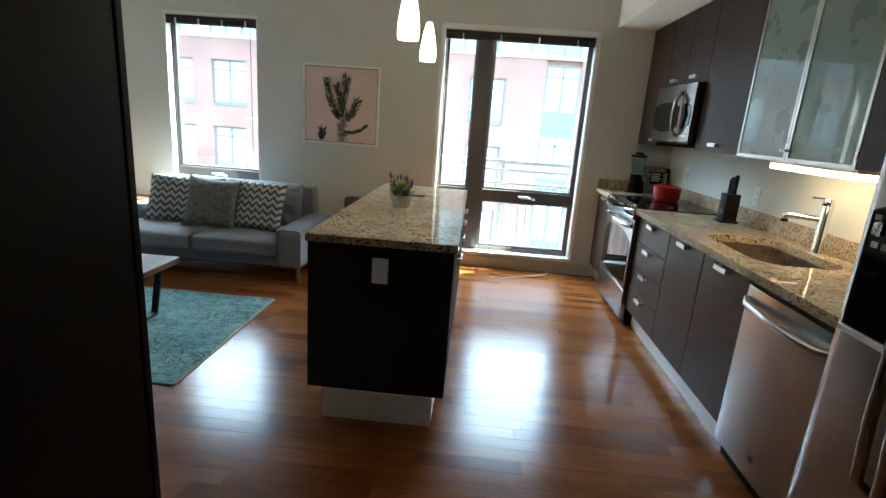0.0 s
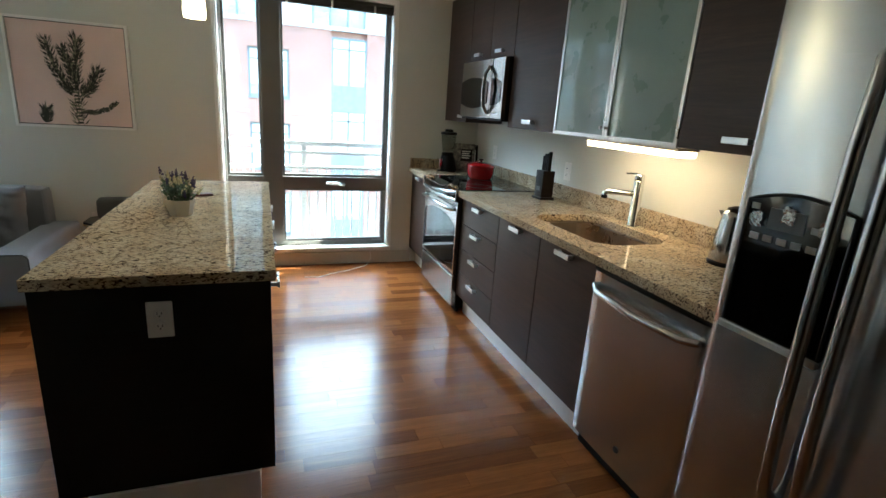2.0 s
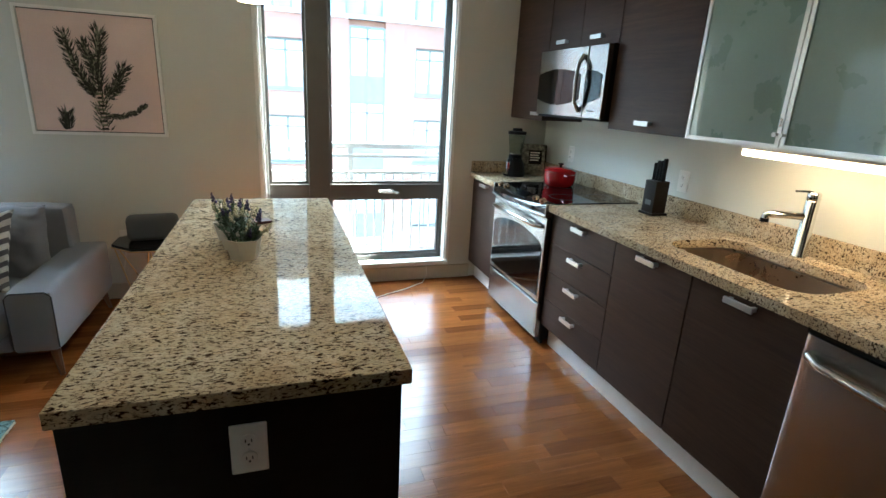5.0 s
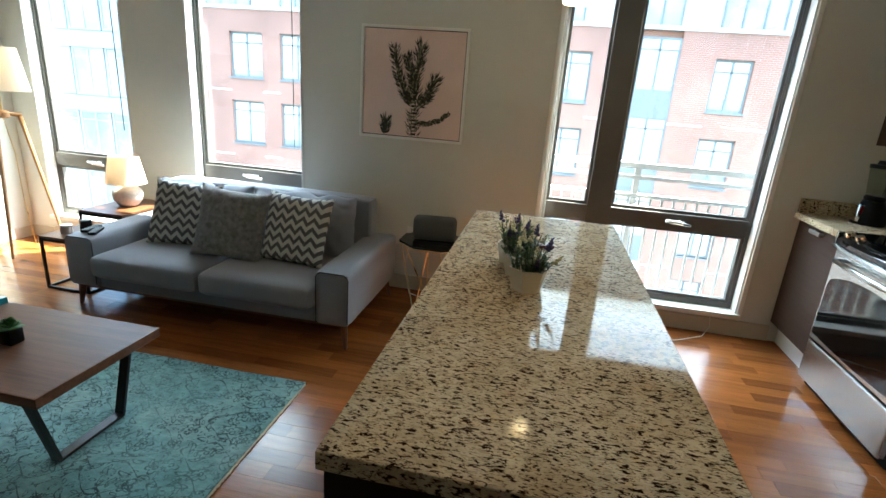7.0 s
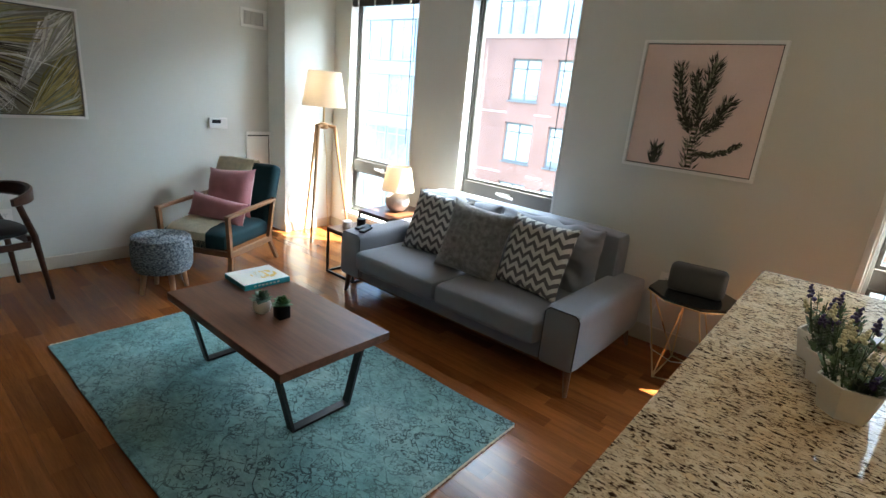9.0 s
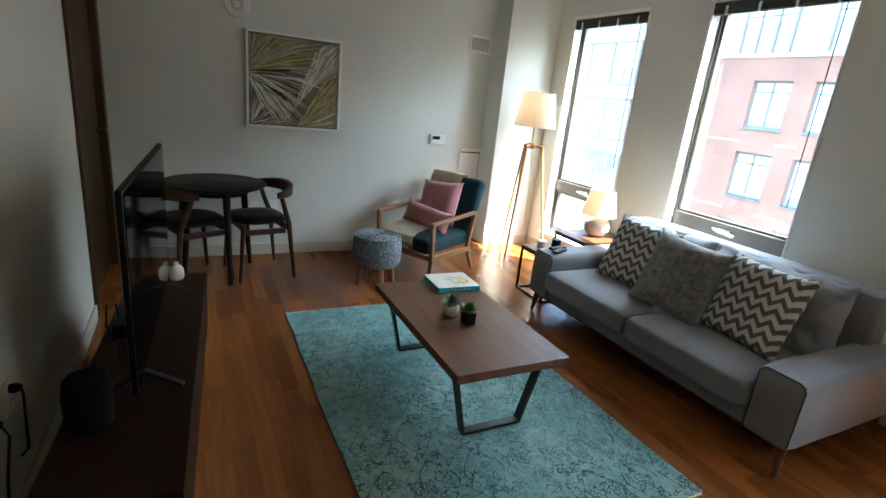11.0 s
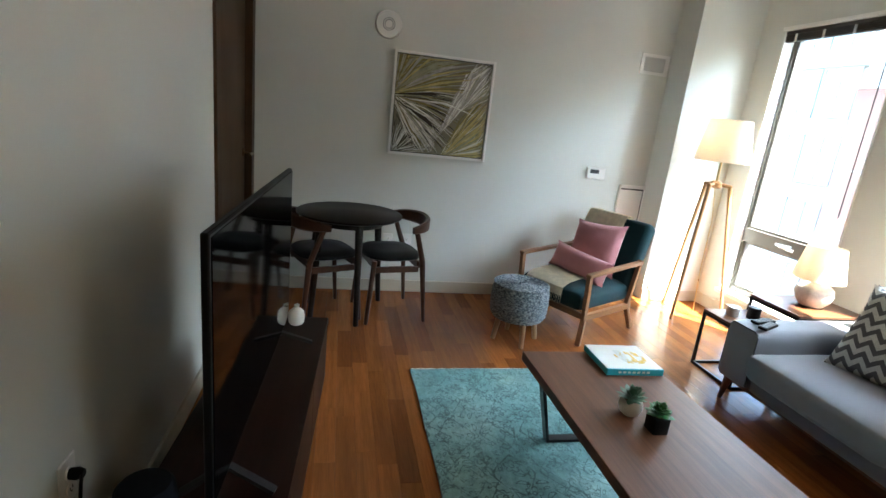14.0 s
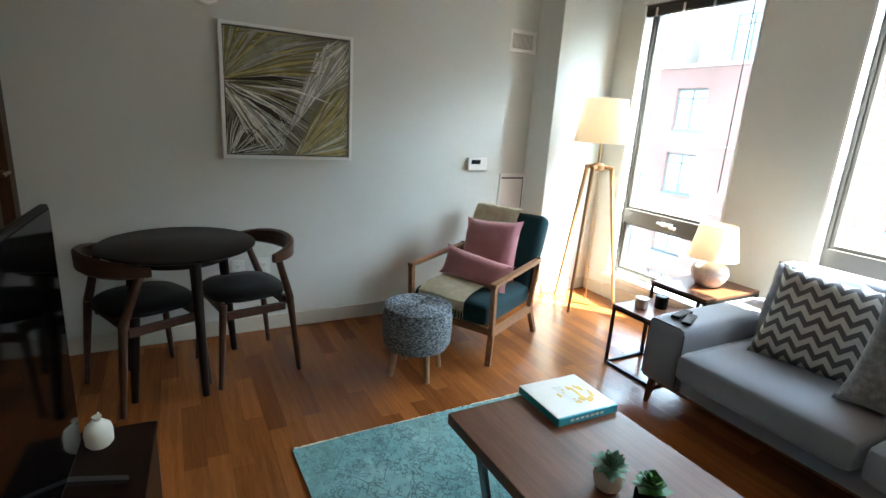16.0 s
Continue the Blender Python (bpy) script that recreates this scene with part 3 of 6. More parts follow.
# baseboards
bb = bmesh.new()
add_box(bb, (XW, YN - 0.014, 0), (-4.585, YN, 0.10), 0.004)
for x0, x1 in ((-4.585, 1.24),):
    add_box(bb, (x0, YN - 0.014, 0), (x1, YN, 0.115), 0.004)
structure("baseboard_north", bb, BASEB, "tan painted baseboard under the windows", "baseboard")
structure("baseboard_west", boxes(((XW, YS, 0), (XW + 0.014, 3.85, 0.095)), ((XW, 4.30, 0), (XW + 0.014, YN - 0.014, 0.095)), ((-5.10, 3.85, 0), (-5.086, 4.30, 0.095)), bevel=0.004),
          BASEB, "pale painted baseboard along the wall", "baseboard")
structure("baseboard_south", boxes(((-3.73, YS, 0), (-1.05, YS + 0.014, 0.095)), bevel=0.004), BASEB, "pale painted baseboard behind the console", "baseboard")


def window_unit(name, x0, x1, z0, z1, zt, label, mull=None, tall=True):
    """A dark aluminium window with a transom; mull: the upright's two sides."""
    w = tagged(new(name), label, "window", kind="structure")
    f, ya, yb = 0.034, YN + 0.085, YN + 0.145
    # on the mullioned unit the left piece has its sunlight painted in
    box("window_frame", (x0, ya, z0), (x0 + f, yb, z1), SUNLITFR if mull else FRAME, w, 0.004)
    box("window_frame", (x1 - f, ya, z0), (x1, yb, z1), FRAME, w, 0.004)
    box("window_frame", (x0 + f, ya, z1 - f), (x1 - f, yb, z1), FRAME, w, 0.004)
    box("window_frame", (x0 + f, ya, z0), (x1 - f, yb, z0 + f + 0.02), FRAME, w, 0.004)
    box("transom", (x0 + f, ya - 0.012, zt - 0.055), (x1 - f, yb, zt + 0.055), FRAME, w, 0.004)
    cols = [(x0 + f, x1 - f)]
    if mull:
        box("mullion", (mull[0], ya - 0.018, z0 + f), (mull[1], yb, z1 - f), FRAME, w, 0.004)
        cols = [(x0 + f, mull[0]), (mull[1], x1 - f)]
    for a, b in cols:
        for c, d in ((z0 + f + 0.02, zt - 0.055), (zt + 0.055, z1 - f)):
            # inner sash and the pane
            bm = bmesh.new()
            s = 0.020
            add_box(bm, (a, ya + 0.012, c), (a + s, yb - 0.01, d))
            add_box(bm, (b - s, ya + 0.012, c), (b, yb - 0.01, d))
            add_box(bm, (a + s, ya + 0.012, c), (b - s, yb - 0.01, c + s))
            add_box(bm, (a + s, ya + 0.012, d - s), (b - s, yb - 0.01, d))
            sash = part("sash", bm, FRAME, w)
            p = box("pane", (a + s, ya + 0.036, c + s), (b - s, ya + 0.042, d - s), PANE, sash)
            p.visible_shadow = False
    # lever latch on the transom
    hx = (cols[-1][0] + cols[-1][1]) / 2
    h = sweep("window_handle", [(hx - 0.075, ya - 0.028, zt + 0.004), (hx - 0.055, ya - 0.045, zt + 0.006), (hx, ya - 0.05, zt + 0.002), (hx + 0.06, ya - 0.046, zt - 0.008), (hx + 0.082, ya - 0.03, zt - 0.012)], 0.011, ALU, w, segs=10, label="chrome lever handle")
    box("handle_plate", (hx - 0.05, ya - 0.03, zt - 0.018), (hx + 0.05, ya - 0.012, zt + 0.018), ALU, h, 0.006)
    # white return and stool
    t = 0.012
    box("window_jamb", (x0 - 0.002, YN - 0.004, z0), (x0 + t, ya, z1), WHITE, w, 0.002)
    box("window_jamb", (x1 - t, YN - 0.004, z0), (x1 + 0.002, ya, z1), WHITE, w, 0.002)
    box("window_sill", (x0 - 0.02, YN - 0.03, z0 - 0.02), (x1 + 0.02, ya, z0 + 0.014), WHITE, w, 0.004)
    box("window_head", (x0 - 0.015, YN - 0.016, z1 - 0.004), (x1 + 0.015, ya, z1 + 0.022), WHITE, w, 0.003)
    return w


window_unit("window_1", *openings[0], 0.70, "tall window with dark metal frame and transom")
window_unit("window_2", *openings[1], 0.735, "tall window with dark metal frame behind the sofa")
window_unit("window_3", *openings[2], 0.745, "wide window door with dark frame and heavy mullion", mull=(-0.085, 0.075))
# painted casing round the wide unit
x0, x1, z0, z1 = openings[2]
structure("trim", boxes(((x0 - 0.03, YN - 0.016, z0 - 0.03), (x0, YN, z1 + 0.03)), ((x1, YN - 0.016, z0 - 0.03), (x1 + 0.03, YN, z1 + 0.03)),
                        ((x0, YN - 0.016, z1 + 0.022), (x1, YN, z1 + 0.045)), bevel=0.003), WHITE, "white painted casing round the balcony window", "trim")


def blind(x0, x1, z, label):
    b = thing("window_blind", ((x0 + x1) / 2, YN + 0.02, z), label, "blind", "raised blinds", world_coords=True)
    box("headrail", (x0 + 0.014, YN - 0.004, z - 0.03), (x1 - 0.014, YN + 0.036, z - 0.004), BLIND, b, 0.004)
    for i in range(7):
        zz = z - 0.034 - i * 0.0045
        box("slat", (x0 + 0.016, YN - 0.004 + 0.003 * (i % 2), zz - 0.0030), (x1 - 0.016, YN + 0.034, zz), BLIND, b)
    box("bottom_rail", (x0 + 0.016, YN - 0.002, z - 0.082), (x1 - 0.016, YN + 0.033, z - 0.066), BLIND, b, 0.004)
    n = 4
    for i in range(n):
        xx = x0 + (x1 - x0) * (i + 0.5) / n
        box("cord_clip", (xx - 0.008, YN - 0.011, z - 0.085), (xx + 0.008, YN - 0.005, z - 0.03), WHITE, b)
    rod("tilt_wand", (x1 - 0.07, YN - 0.008, z - 0.05), (x1 - 0.065, YN - 0.006, z - 1.25), 0.0035, BLIND, b, segs=6)
    return b


blind(openings[0][0], openings[0][1], 2.255, "dark wooden blind drawn up under the window head")
blind(openings[1][0], openings[1][1], 2.255, "dark wooden blind drawn up above the sofa")
blind(openings[2][0], openings[2][1], 2.28, "dark wooden blind drawn up over the balcony window")

# dark door beside the far wall
dr = tagged(new("door_1"), "closed dark stained wooden door with dark casing", "door", kind="structure")
box("door_leaf", (-4.715, YS - 0.075, 0.008), (-3.835, YS - 0.03, 2.035), DOORW, dr, 0.003)
box("door_casing", (XW + 0.002, YS - 0.11, 0), (-4.722, YS + 0.016, 2.13), DOORW, dr, 0.003)
box("door_casing", (-3.828, YS - 0.11, 0), (-3.735, YS + 0.016, 2.13), DOORW, dr, 0.003)
box("door_casing", (-4.722, YS - 0.11, 2.043), (-3.828, YS + 0.016, 2.13), DOORW, dr, 0.003)
dh = sweep("door_handle", [(-4.655, YS - 0.03, 1.0), (-4.655, YS + 0.03, 1.0), (-4.56, YS + 0.034, 1.0), (-4.53, YS + 0.034, 0.998)], 0.009, KNOB, dr, label="dull bronze lever")
lathe("rose", [(0.026, 0), (0.026, 0.008), (0.02, 0.011)], KNOB, dh, (-4.655, YS - 0.03, 1.0), m=pose(0, 0, 0, -90, 0, 0))

# dark tall cupboard that ends beside the entry
tc = thing("tall_cupboard", (-0.88, -0.1, 0), "near-black tall wooden cupboard at the entry passage", "cupboard", world_coords=True)
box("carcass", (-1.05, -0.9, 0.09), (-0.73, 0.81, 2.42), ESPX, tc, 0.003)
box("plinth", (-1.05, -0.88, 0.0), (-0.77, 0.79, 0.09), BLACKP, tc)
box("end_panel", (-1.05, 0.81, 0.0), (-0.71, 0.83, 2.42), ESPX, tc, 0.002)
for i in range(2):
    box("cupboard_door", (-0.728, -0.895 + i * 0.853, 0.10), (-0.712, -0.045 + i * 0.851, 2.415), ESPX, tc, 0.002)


# ---- outside ----
bal = thing("balcony_railing", (0.3, 5.3, -0.05), "white painted balcony railing with close upright bars", "railing", world_coords=True)
box("top_rail", (-1.6, 5.27, 1.045), (1.318, 5.33, 1.09), RAILM, bal, 0.005)
box("middle_rail", (-1.6, 5.28, 0.965), (1.318, 5.32, 0.995), RAILM, bal, 0.004)
box("lower_rail", (-1.6, 5.275, 0.825), (1.318, 5.325, 0.855), RAILM, bal, 0.004)
box("foot_rail", (-1.6, 5.275, 0.06), (1.318, 5.325, 0.09), RAILM, bal, 0.004)
for x in (-1.55, 0.28, 1.29):
    box("post", (x - 0.022, 5.285, -0.05), (x + 0.022, 5.318, 1.045), RAILM, bal, 0.003)
for i in range(34):
    x = -1.5 + i * 0.083
    if min(abs(x - p) for p in (-1.55, 0.28, 1.29)) > 0.03:
        box("baluster", (x - 0.008, 5.292, 0.09), (x + 0.008, 5.308, 0.825), RAILM, bal)
structure("balcony_slab", boxes(((-1.7, YN + T, -0.2), (1.318, 5.42, -0.05)), bevel=0.01), STONE, "pale concrete balcony slab", "balcony")
structure("wall_pier", boxes(((1.32, YN + T, -10), (1.9, 5.68, 6.0))), STONE, "pale rendered pier beside the balcony", "wall")
structure("ground", boxes(((-400, 5.5, -10.2), (400, 900, -10))), ASPH, "grey asphalt street far below", "ground")

YF = 23.0
ZROWS = [(3.44, 1.53), (0.50, -1.40), (-2.44, -4.34), (-5.4, -7.3)]
COLS = [(-18.3, -16.7), (-14.8, -13.2), (-12.35, -10.75), (-9.2, -7.6), (-6.7, -5.1), (-3.4, -1.8), (-0.6, 1.0), (5.5, 6.85), (8.6, 10.2), (11.2, 12.8), (14.6, 16.2)]
BAY = (2.7, 4.2)


def far_window(parent, x0, x1, z1, z0, y, lites=2, blind_drop=0.75, frame_mat=FFRAME):
    fr = bmesh.new()
    f = 0.09
    for lo, hi in (((x0, z0), (x0 + f, z1)), ((x1 - f, z0), (x1, z1)), ((x0 + f, z0), (x1 - f, z0 + f)), ((x0 + f, z1 - f), (x1 - f, z1)),
                   ((x0 + f, z1 - 0.48), (x1 - f, z1 - 0.42))):
        add_box(fr, (lo[0], y - 0.02, lo[1]), (hi[0], y + 0.06, hi[1]))
    for k in range(1, lites):
        xm = x0 + (x1 - x0) * k / lites
        add_box(fr, (xm - 0.045, y - 0.02, z0 + f), (xm + 0.045, y + 0.06, z1 - f))
    w = part("window", fr, frame_mat, parent)
    for k in range(lites):
        a, b = x0 + (x1 - x0) * k / lites + 0.05, x0 + (x1 - x0) * (k + 1) / lites - 0.05
        box("pane", (a, y + 0.02, z0 + 0.05), (b, y + 0.03, z1 - 0.05), FGLASS, w)
        if blind_drop > 0.1:
            box("blind", (a, y + 0.008, z1 - 0.05 - (z1 - z0) * blind_drop), (b, y + 0.016, z1 - 0.05), FBLIND, w)
    return w


hs = thing("apartment_building", (-1, YF, -10), "red brick apartment building across the street with pale window blinds", "building", world_coords=True)
wb = bmesh.new()
X0, X1, ZT = -19.6, 18.0, 4.35
add_box(wb, (X0, YF + 0.25, -10), (X1, YF + 8, ZT))
allc = sorted(COLS + [BAY])
px = X0
for a, b in allc:
    add_box(wb, (px, YF, -10), (a, YF + 0.25, ZT))
    px = b
    if (a, b) == BAY:
        continue
    zz = ZT
    for z1, z0 in ZROWS:
        add_box(wb, (a, YF, z1), (b, YF + 0.25, zz))
        zz = z0
    add_box(wb, (a, YF, -10), (b, YF + 0.25, zz))
add_box(wb, (px, YF, -10), (X1, YF + 0.25, ZT))
part("wall", wb, BRICK, hs)
for z1, z0 in ZROWS:
    px = X0
    for a, b in allc + [(X1, X1)]:
        box("string_course", (px, YF - 0.02, z0 - 0.62), (a, YF, z0 - 0.55), STONE, hs)
        px = b
rnd = random.Random(4)
for a, b in COLS:
    for z1, z0 in ZROWS:
        far_window(hs, a, b, z1, z0, YF + 0.14, 2, rnd.choice((0.98, 0.98, 0.72, 0.8, 0.6)))
        box("sill", (a - 0.05, YF - 0.04, z0 - 0.08), (b + 0.05, YF + 0.2, z0), FFRAME, hs)
for k in range(5):
    zt = 4.1 - k * 2.94
    far_window(hs, BAY[0], BAY[1], zt, zt - 2.0, YF + 0.05, 2, 0.85)
    box("spandrel", (BAY[0], YF + 0.02, zt - 2.94), (BAY[1], YF + 0.2, zt - 2.0), FFRAME, hs)
box("coping", (X0, YF - 0.06, ZT), (X1, YF + 0.5, ZT + 0.16), STONE, hs)
box("setback_storey", (X0 + 0.5, YF + 2.2, ZT + 0.01), (X1, YF + 8, ZT + 5.6), STONE, hs, label="pale set-back top storey")
for i in range(9):
    a = X0 + 2.2 + i * 3.9
    far_window(hs, a, a + 2.4, ZT + 2.5, ZT + 0.35, YF + 2.15, 3, 0.3)
    far_window(hs, a, a + 2.4, ZT + 5.1, ZT + 3.1, YF + 2.15, 3, 0.3)

gb = thing("office_building", (-31, YF + 1, -10), "grey glazed building with a grid of mullions", "building", world_coords=True)
box("wall", (-46, YF + 1.2, -10), (-20.4, YF + 10, 9), STONE, gb)
for k in range(6):
    zt = 8.6 - k * 3.1
    box("spandrel", (-46, YF + 0.9, zt - 3.1), (-20.4, YF + 1.2, zt - 2.35), OFRAME, gb)
    for i in range(13):
        a = -45.8 + i * 1.95
        far_window(gb, a, a + 1.85, zt, zt - 2.3, YF + 1.05, 2, rnd.choice((0.0, 0.4, 0.0, 0.6)), OFRAME)
structure("backdrop", boxes(((-300, 160, -10), (300, 162, 6))), STONE, "hazy far houses beyond the street", "backdrop")


# ---- kitchen ----
XF, XC = 1.232, 1.197


def pull(parent, x, y, z, w=0.11, name="handle"):
    """A squared bar pull on a front that faces the island."""
    bm = bmesh.new()
    add_box(bm, (x - 0.032, y - w / 2, z - 0.012), (x - 0.022, y + w / 2, z + 0.012), 0.002)
    for s in (-1, 1):
        add_box(bm, (x - 0.023, y + s * (w / 2 - 0.012) - 0.006, z - 0.008), (x, y + s * (w / 2 - 0.012) + 0.006, z + 0.008))
    return part(name, bm, ALU, parent, "brushed aluminium bar pull")


def base_unit(y0, y1, fronts, label):
    u = thing("base_cabinet", (1.55, (y0 + y1) / 2, 0), label, "cabinet", "kitchen base cabinets", world_coords=True)
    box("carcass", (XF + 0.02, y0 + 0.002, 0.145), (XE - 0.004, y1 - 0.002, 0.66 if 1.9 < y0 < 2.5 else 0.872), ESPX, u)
    box("toe_kick", (1.297, y0, 0.0), (1.309, y1, 0.144), KICK, u, label="pale metal toe kick")
    for (z0, z1, kind) in fronts:
        d = box("drawer_front" if kind == "drawer" else "door", (XF, y0 + 0.003, z0), (XF + 0.02, y1 - 0.003, z1), ESP, u, 0.0015)
        pull(d, XF, (y0 + y1) / 2, z1 - (0.030 if kind == "drawer" else 0.025), 0.12)
    return u


def quarters(n, z0=0.15, z1=0.868):
    s = (z1 - z0) / n
    return [(z0 + i * s + 0.002, z0 + (i + 1) * s - 0.002, "drawer") for i in range(n)]


base_unit(4.325, 4.852, [(0.15, 0.868, "door")], "espresso brown base cabinet by the window wall")
base_unit(2.95, 3.547, quarters(4), "espresso brown four-drawer base cabinet")
base_unit(2.464, 2.95, [(0.15, 0.868, "door")], "espresso brown base cabinet under the sink")
base_unit(1.985, 2.464, [(0.15, 0.868, "door")], "espresso brown base cabinet beside the dishwasher")


def slab_with_hole(name, lo, hi, hole, material, label, category):
    """A worktop with a rounded-corner sink cut-out."""
    bm = bmesh.new()
    hx0, hx1, hy0, hy1, r = hole
    ring = []
    for cx, cy, a0 in ((hx1 - r, hy1 - r, 0), (hx0 + r, hy1 - r, 90), (hx0 + r, hy0 + r, 180), (hx1 - r, hy0 + r, 270)):
        for k in range(7):
            a = radians(a0 + k * 15)
            ring.append((cx + r * math.cos(a), cy + r * math.sin(a)))
    def project(p):
        cx, cy = (hx0 + hx1) / 2, (hy0 + hy1) / 2
        dx, dy = p[0] - cx, p[1] - cy
        ks = []
        if dx: ks.append(((hi[0] if dx > 0 else lo[0]) - cx) / dx)
        if dy: ks.append(((hi[1] if dy > 0 else lo[1]) - cy) / dy)
        k = min(ks)
        return (cx + dx * k, cy + dy * k)
    outer = [project(p) for p in ring]
    # snap the nearest outer point to each true corner
    for c in ((lo[0], lo[1]), (hi[0], lo[1]), (hi[0], hi[1]), (lo[0], hi[1])):
        i = min(range(len(outer)), key=lambda j: (outer[j][0] - c[0]) ** 2 + (outer[j][1] - c[1]) ** 2)
        outer[i] = c
    n = len(ring)
    tops = [[bm.verts.new((p[0], p[1], z)) for p in loop] for loop in (ring, outer) for z in (hi[2], lo[2])]
    it, ib, ot, ob_ = tops
    for i in range(n):
        j = (i + 1) % n
        bm.faces.new((it[i], it[j], ot[j], ot[i]))
        bm.faces.new((ib[i], ob_[i], ob_[j], ib[j]))
        bm.faces.new((it[i], ib[i], ib[j], it[j]))
        bm.faces.new((ot[i], ot[j], ob_[j], ob_[i]))
    ob = part(name, bm, material)
    return tagged(ob, label, category)


SINK = (1.325, 1.725, 2.10, 2.765, 0.11)
slab_with_hole("worktop", (XC, 1.315, 0.877), (XE - 0.002, 3.547, 0.915), SINK, GRANITE, "speckled beige granite worktop with sink cut-out", "worktop")
tagged(box("worktop", (XC, 4.325, 0.877), (XE - 0.002, YN - 0.004, 0.915), GRANITE, bevel=0.002), "short speckled granite worktop beside the stove", "worktop")
sp = thing("backsplash", (XE - 0.015, 3.0, 0.915), "low speckled granite upstand along the wall", "backsplash", world_coords=True)
box("long_upstand", (XE - 0.024, 1.315, 0.916), (XE - 0.003, YN - 0.004, 1.012), GRANITE, sp, 0.002)
box("short_upstand", (XC + 0.01, YN - 0.024, 0.916), (XE - 0.026, YN - 0.004, 1.005), GRANITE, sp, 0.002)

# sink bowl
sk = thing("sink", (1.535, 2.43, 0.70), "undermounted stainless steel sink bowl", "sink", world_coords=True)
bm = bmesh.new()
hx0, hx1, hy0, hy1, r = SINK
loops = []
for inset, z in ((-0.012, 0.8765), (-0.012, 0.868), (0.004, 0.866), (0.008, 0.72), (0.03, 0.697), (0.10, 0.690)):
    lp = []
    for cx, cy, a0 in ((hx1 - r, hy1 - r, 0), (hx0 + r, hy1 - r, 90), (hx0 + r, hy0 + r, 180), (hx1 - r, hy0 + r, 270)):
        for k in range(7):
            a = radians(a0 + k * 15)
            rr = max(0.01, r - inset)
            lp.append(bm.verts.new((cx + rr * math.cos(a), cy + rr * math.sin(a), z)))
    loops.append(lp)
for a, b in zip(loops, loops[1:]):
    for i in range(len(a)):
        j = (i + 1) % len(a)
        bm.faces.new((a[i], a[j], b[j], b[i]))
bm.faces.new(loops[-1])
part("bowl", bm, plain("sink_steel", (0.36, 0.29, 0.23), 0.32, 0.9, var=0.08, scale=8, bump=0.03), sk)
lathe("drain", [(0.042, 0.692), (0.042, 0.696), (0.03, 0.697), (0.025, 0.693)], CHROME, sk, (1.56, 2.43, 0))

# faucet
fx, fy = 1.785, 2.465
fc = thing("faucet", (fx, fy, 0.915), "chrome single-lever kitchen faucet with side spout", "faucet", world_coords=True)
lathe("body", [(0.030, 0.9155), (0.030, 0.925), (0.026, 0.93), (0.026, 1.155), (0.0245, 1.158), (0.026, 1.161), (0.026, 1.184), (0.022, 1.192)], CHROME, fc, (fx, fy, 0))
s = sweep("spout", [(fx - 0.01, fy + 0.005, 1.088), (fx - 0.07, fy + 0.035, 1.090), (fx - 0.135, fy + 0.067, 1.090), (fx - 0.148, fy + 0.074, 1.084), (fx - 0.150, fy + 0.075, 1.068)], 0.0155, CHROME, fc, segs=12)
lathe("aerator", [(0.017, 1.055), (0.017, 1.071)], BLACKP, s, (fx - 0.150, fy + 0.075, 0))
sweep("lever", [(fx, fy, 1.188), (fx - 0.02, fy + 0.01, 1.195), (fx - 0.065, fy + 0.032, 1.193)], 0.010, CHROME, fc, h=0.008)

def bowed_door(name, x, y0, y1, z0, z1, depth, bow, material, parent, label=""):
    """A steel door whose front swells gently towards the room, with rounded side edges."""
    n, r = 14, 0.012
    front = [(x + r, y0)] + [(x + 0.3 * r, y0 + 0.3 * r)] + [(x - bow * (1 - (2 * k / n - 1) ** 2), y0 + r + (y1 - y0 - 2 * r) * k / n) for k in range(n + 1)] + [(x + 0.3 * r, y1 - 0.3 * r), (x + r, y1)]
    return prism(name, front + [(x + depth, y1), (x + depth, y0)], "z", z0, z1, material, parent, label, smooth=True)


# dishwasher
dw = thing("dishwasher", (1.5, 1.637, 0), "stainless steel dishwasher with a bowed bar handle", "dishwasher", world_coords=True, shift=(0, 0.040, 0))
y0, y1 = 1.337, 1.942
box("body", (1.26, y0 + 0.004, 0.02), (XE - 0.06, y1 - 0.004, 0.868), BLACKP, dw)
box("toe_kick", (1.29, y0, 0.0), (1.302, y1, 0.10), BLACKP, dw)
d = bowed_door("door", 1.214, y0, y1, 0.105, 0.852, 0.044, 0.005, STEEL, dw)
box("control_strip", (1.216, y0, 0.856), (1.258, y1, 0.872), BLACKP, dw)
h = sweep("handle", [(1.205, y1 - 0.03, 0.79), (1.178, y1 - 0.08, 0.782), (1.165, (y0 + y1) / 2, 0.775), (1.178, y0 + 0.08, 0.782), (1.205, y0 + 0.03, 0.79)], 0.014, STEEL, d, segs=12)
for yy in (y1 - 0.03, y0 + 0.03):
    rod("bracket", (1.198, yy, 0.79), (1.214, yy, 0.79), 0.015, STEEL, h)
lathe("badge", [(0.014, 0), (0.014, 0.003), (0.009, 0.004)], BLACKM, d, (1.2095, 1.64, 0.195), m=pose(0, 0, 0, 0, -90, 0), label="small round maker's badge")
box("filler", (1.24, 1.262, 0.12), (1.26, 1.334, 0.872), ESPX, dw)

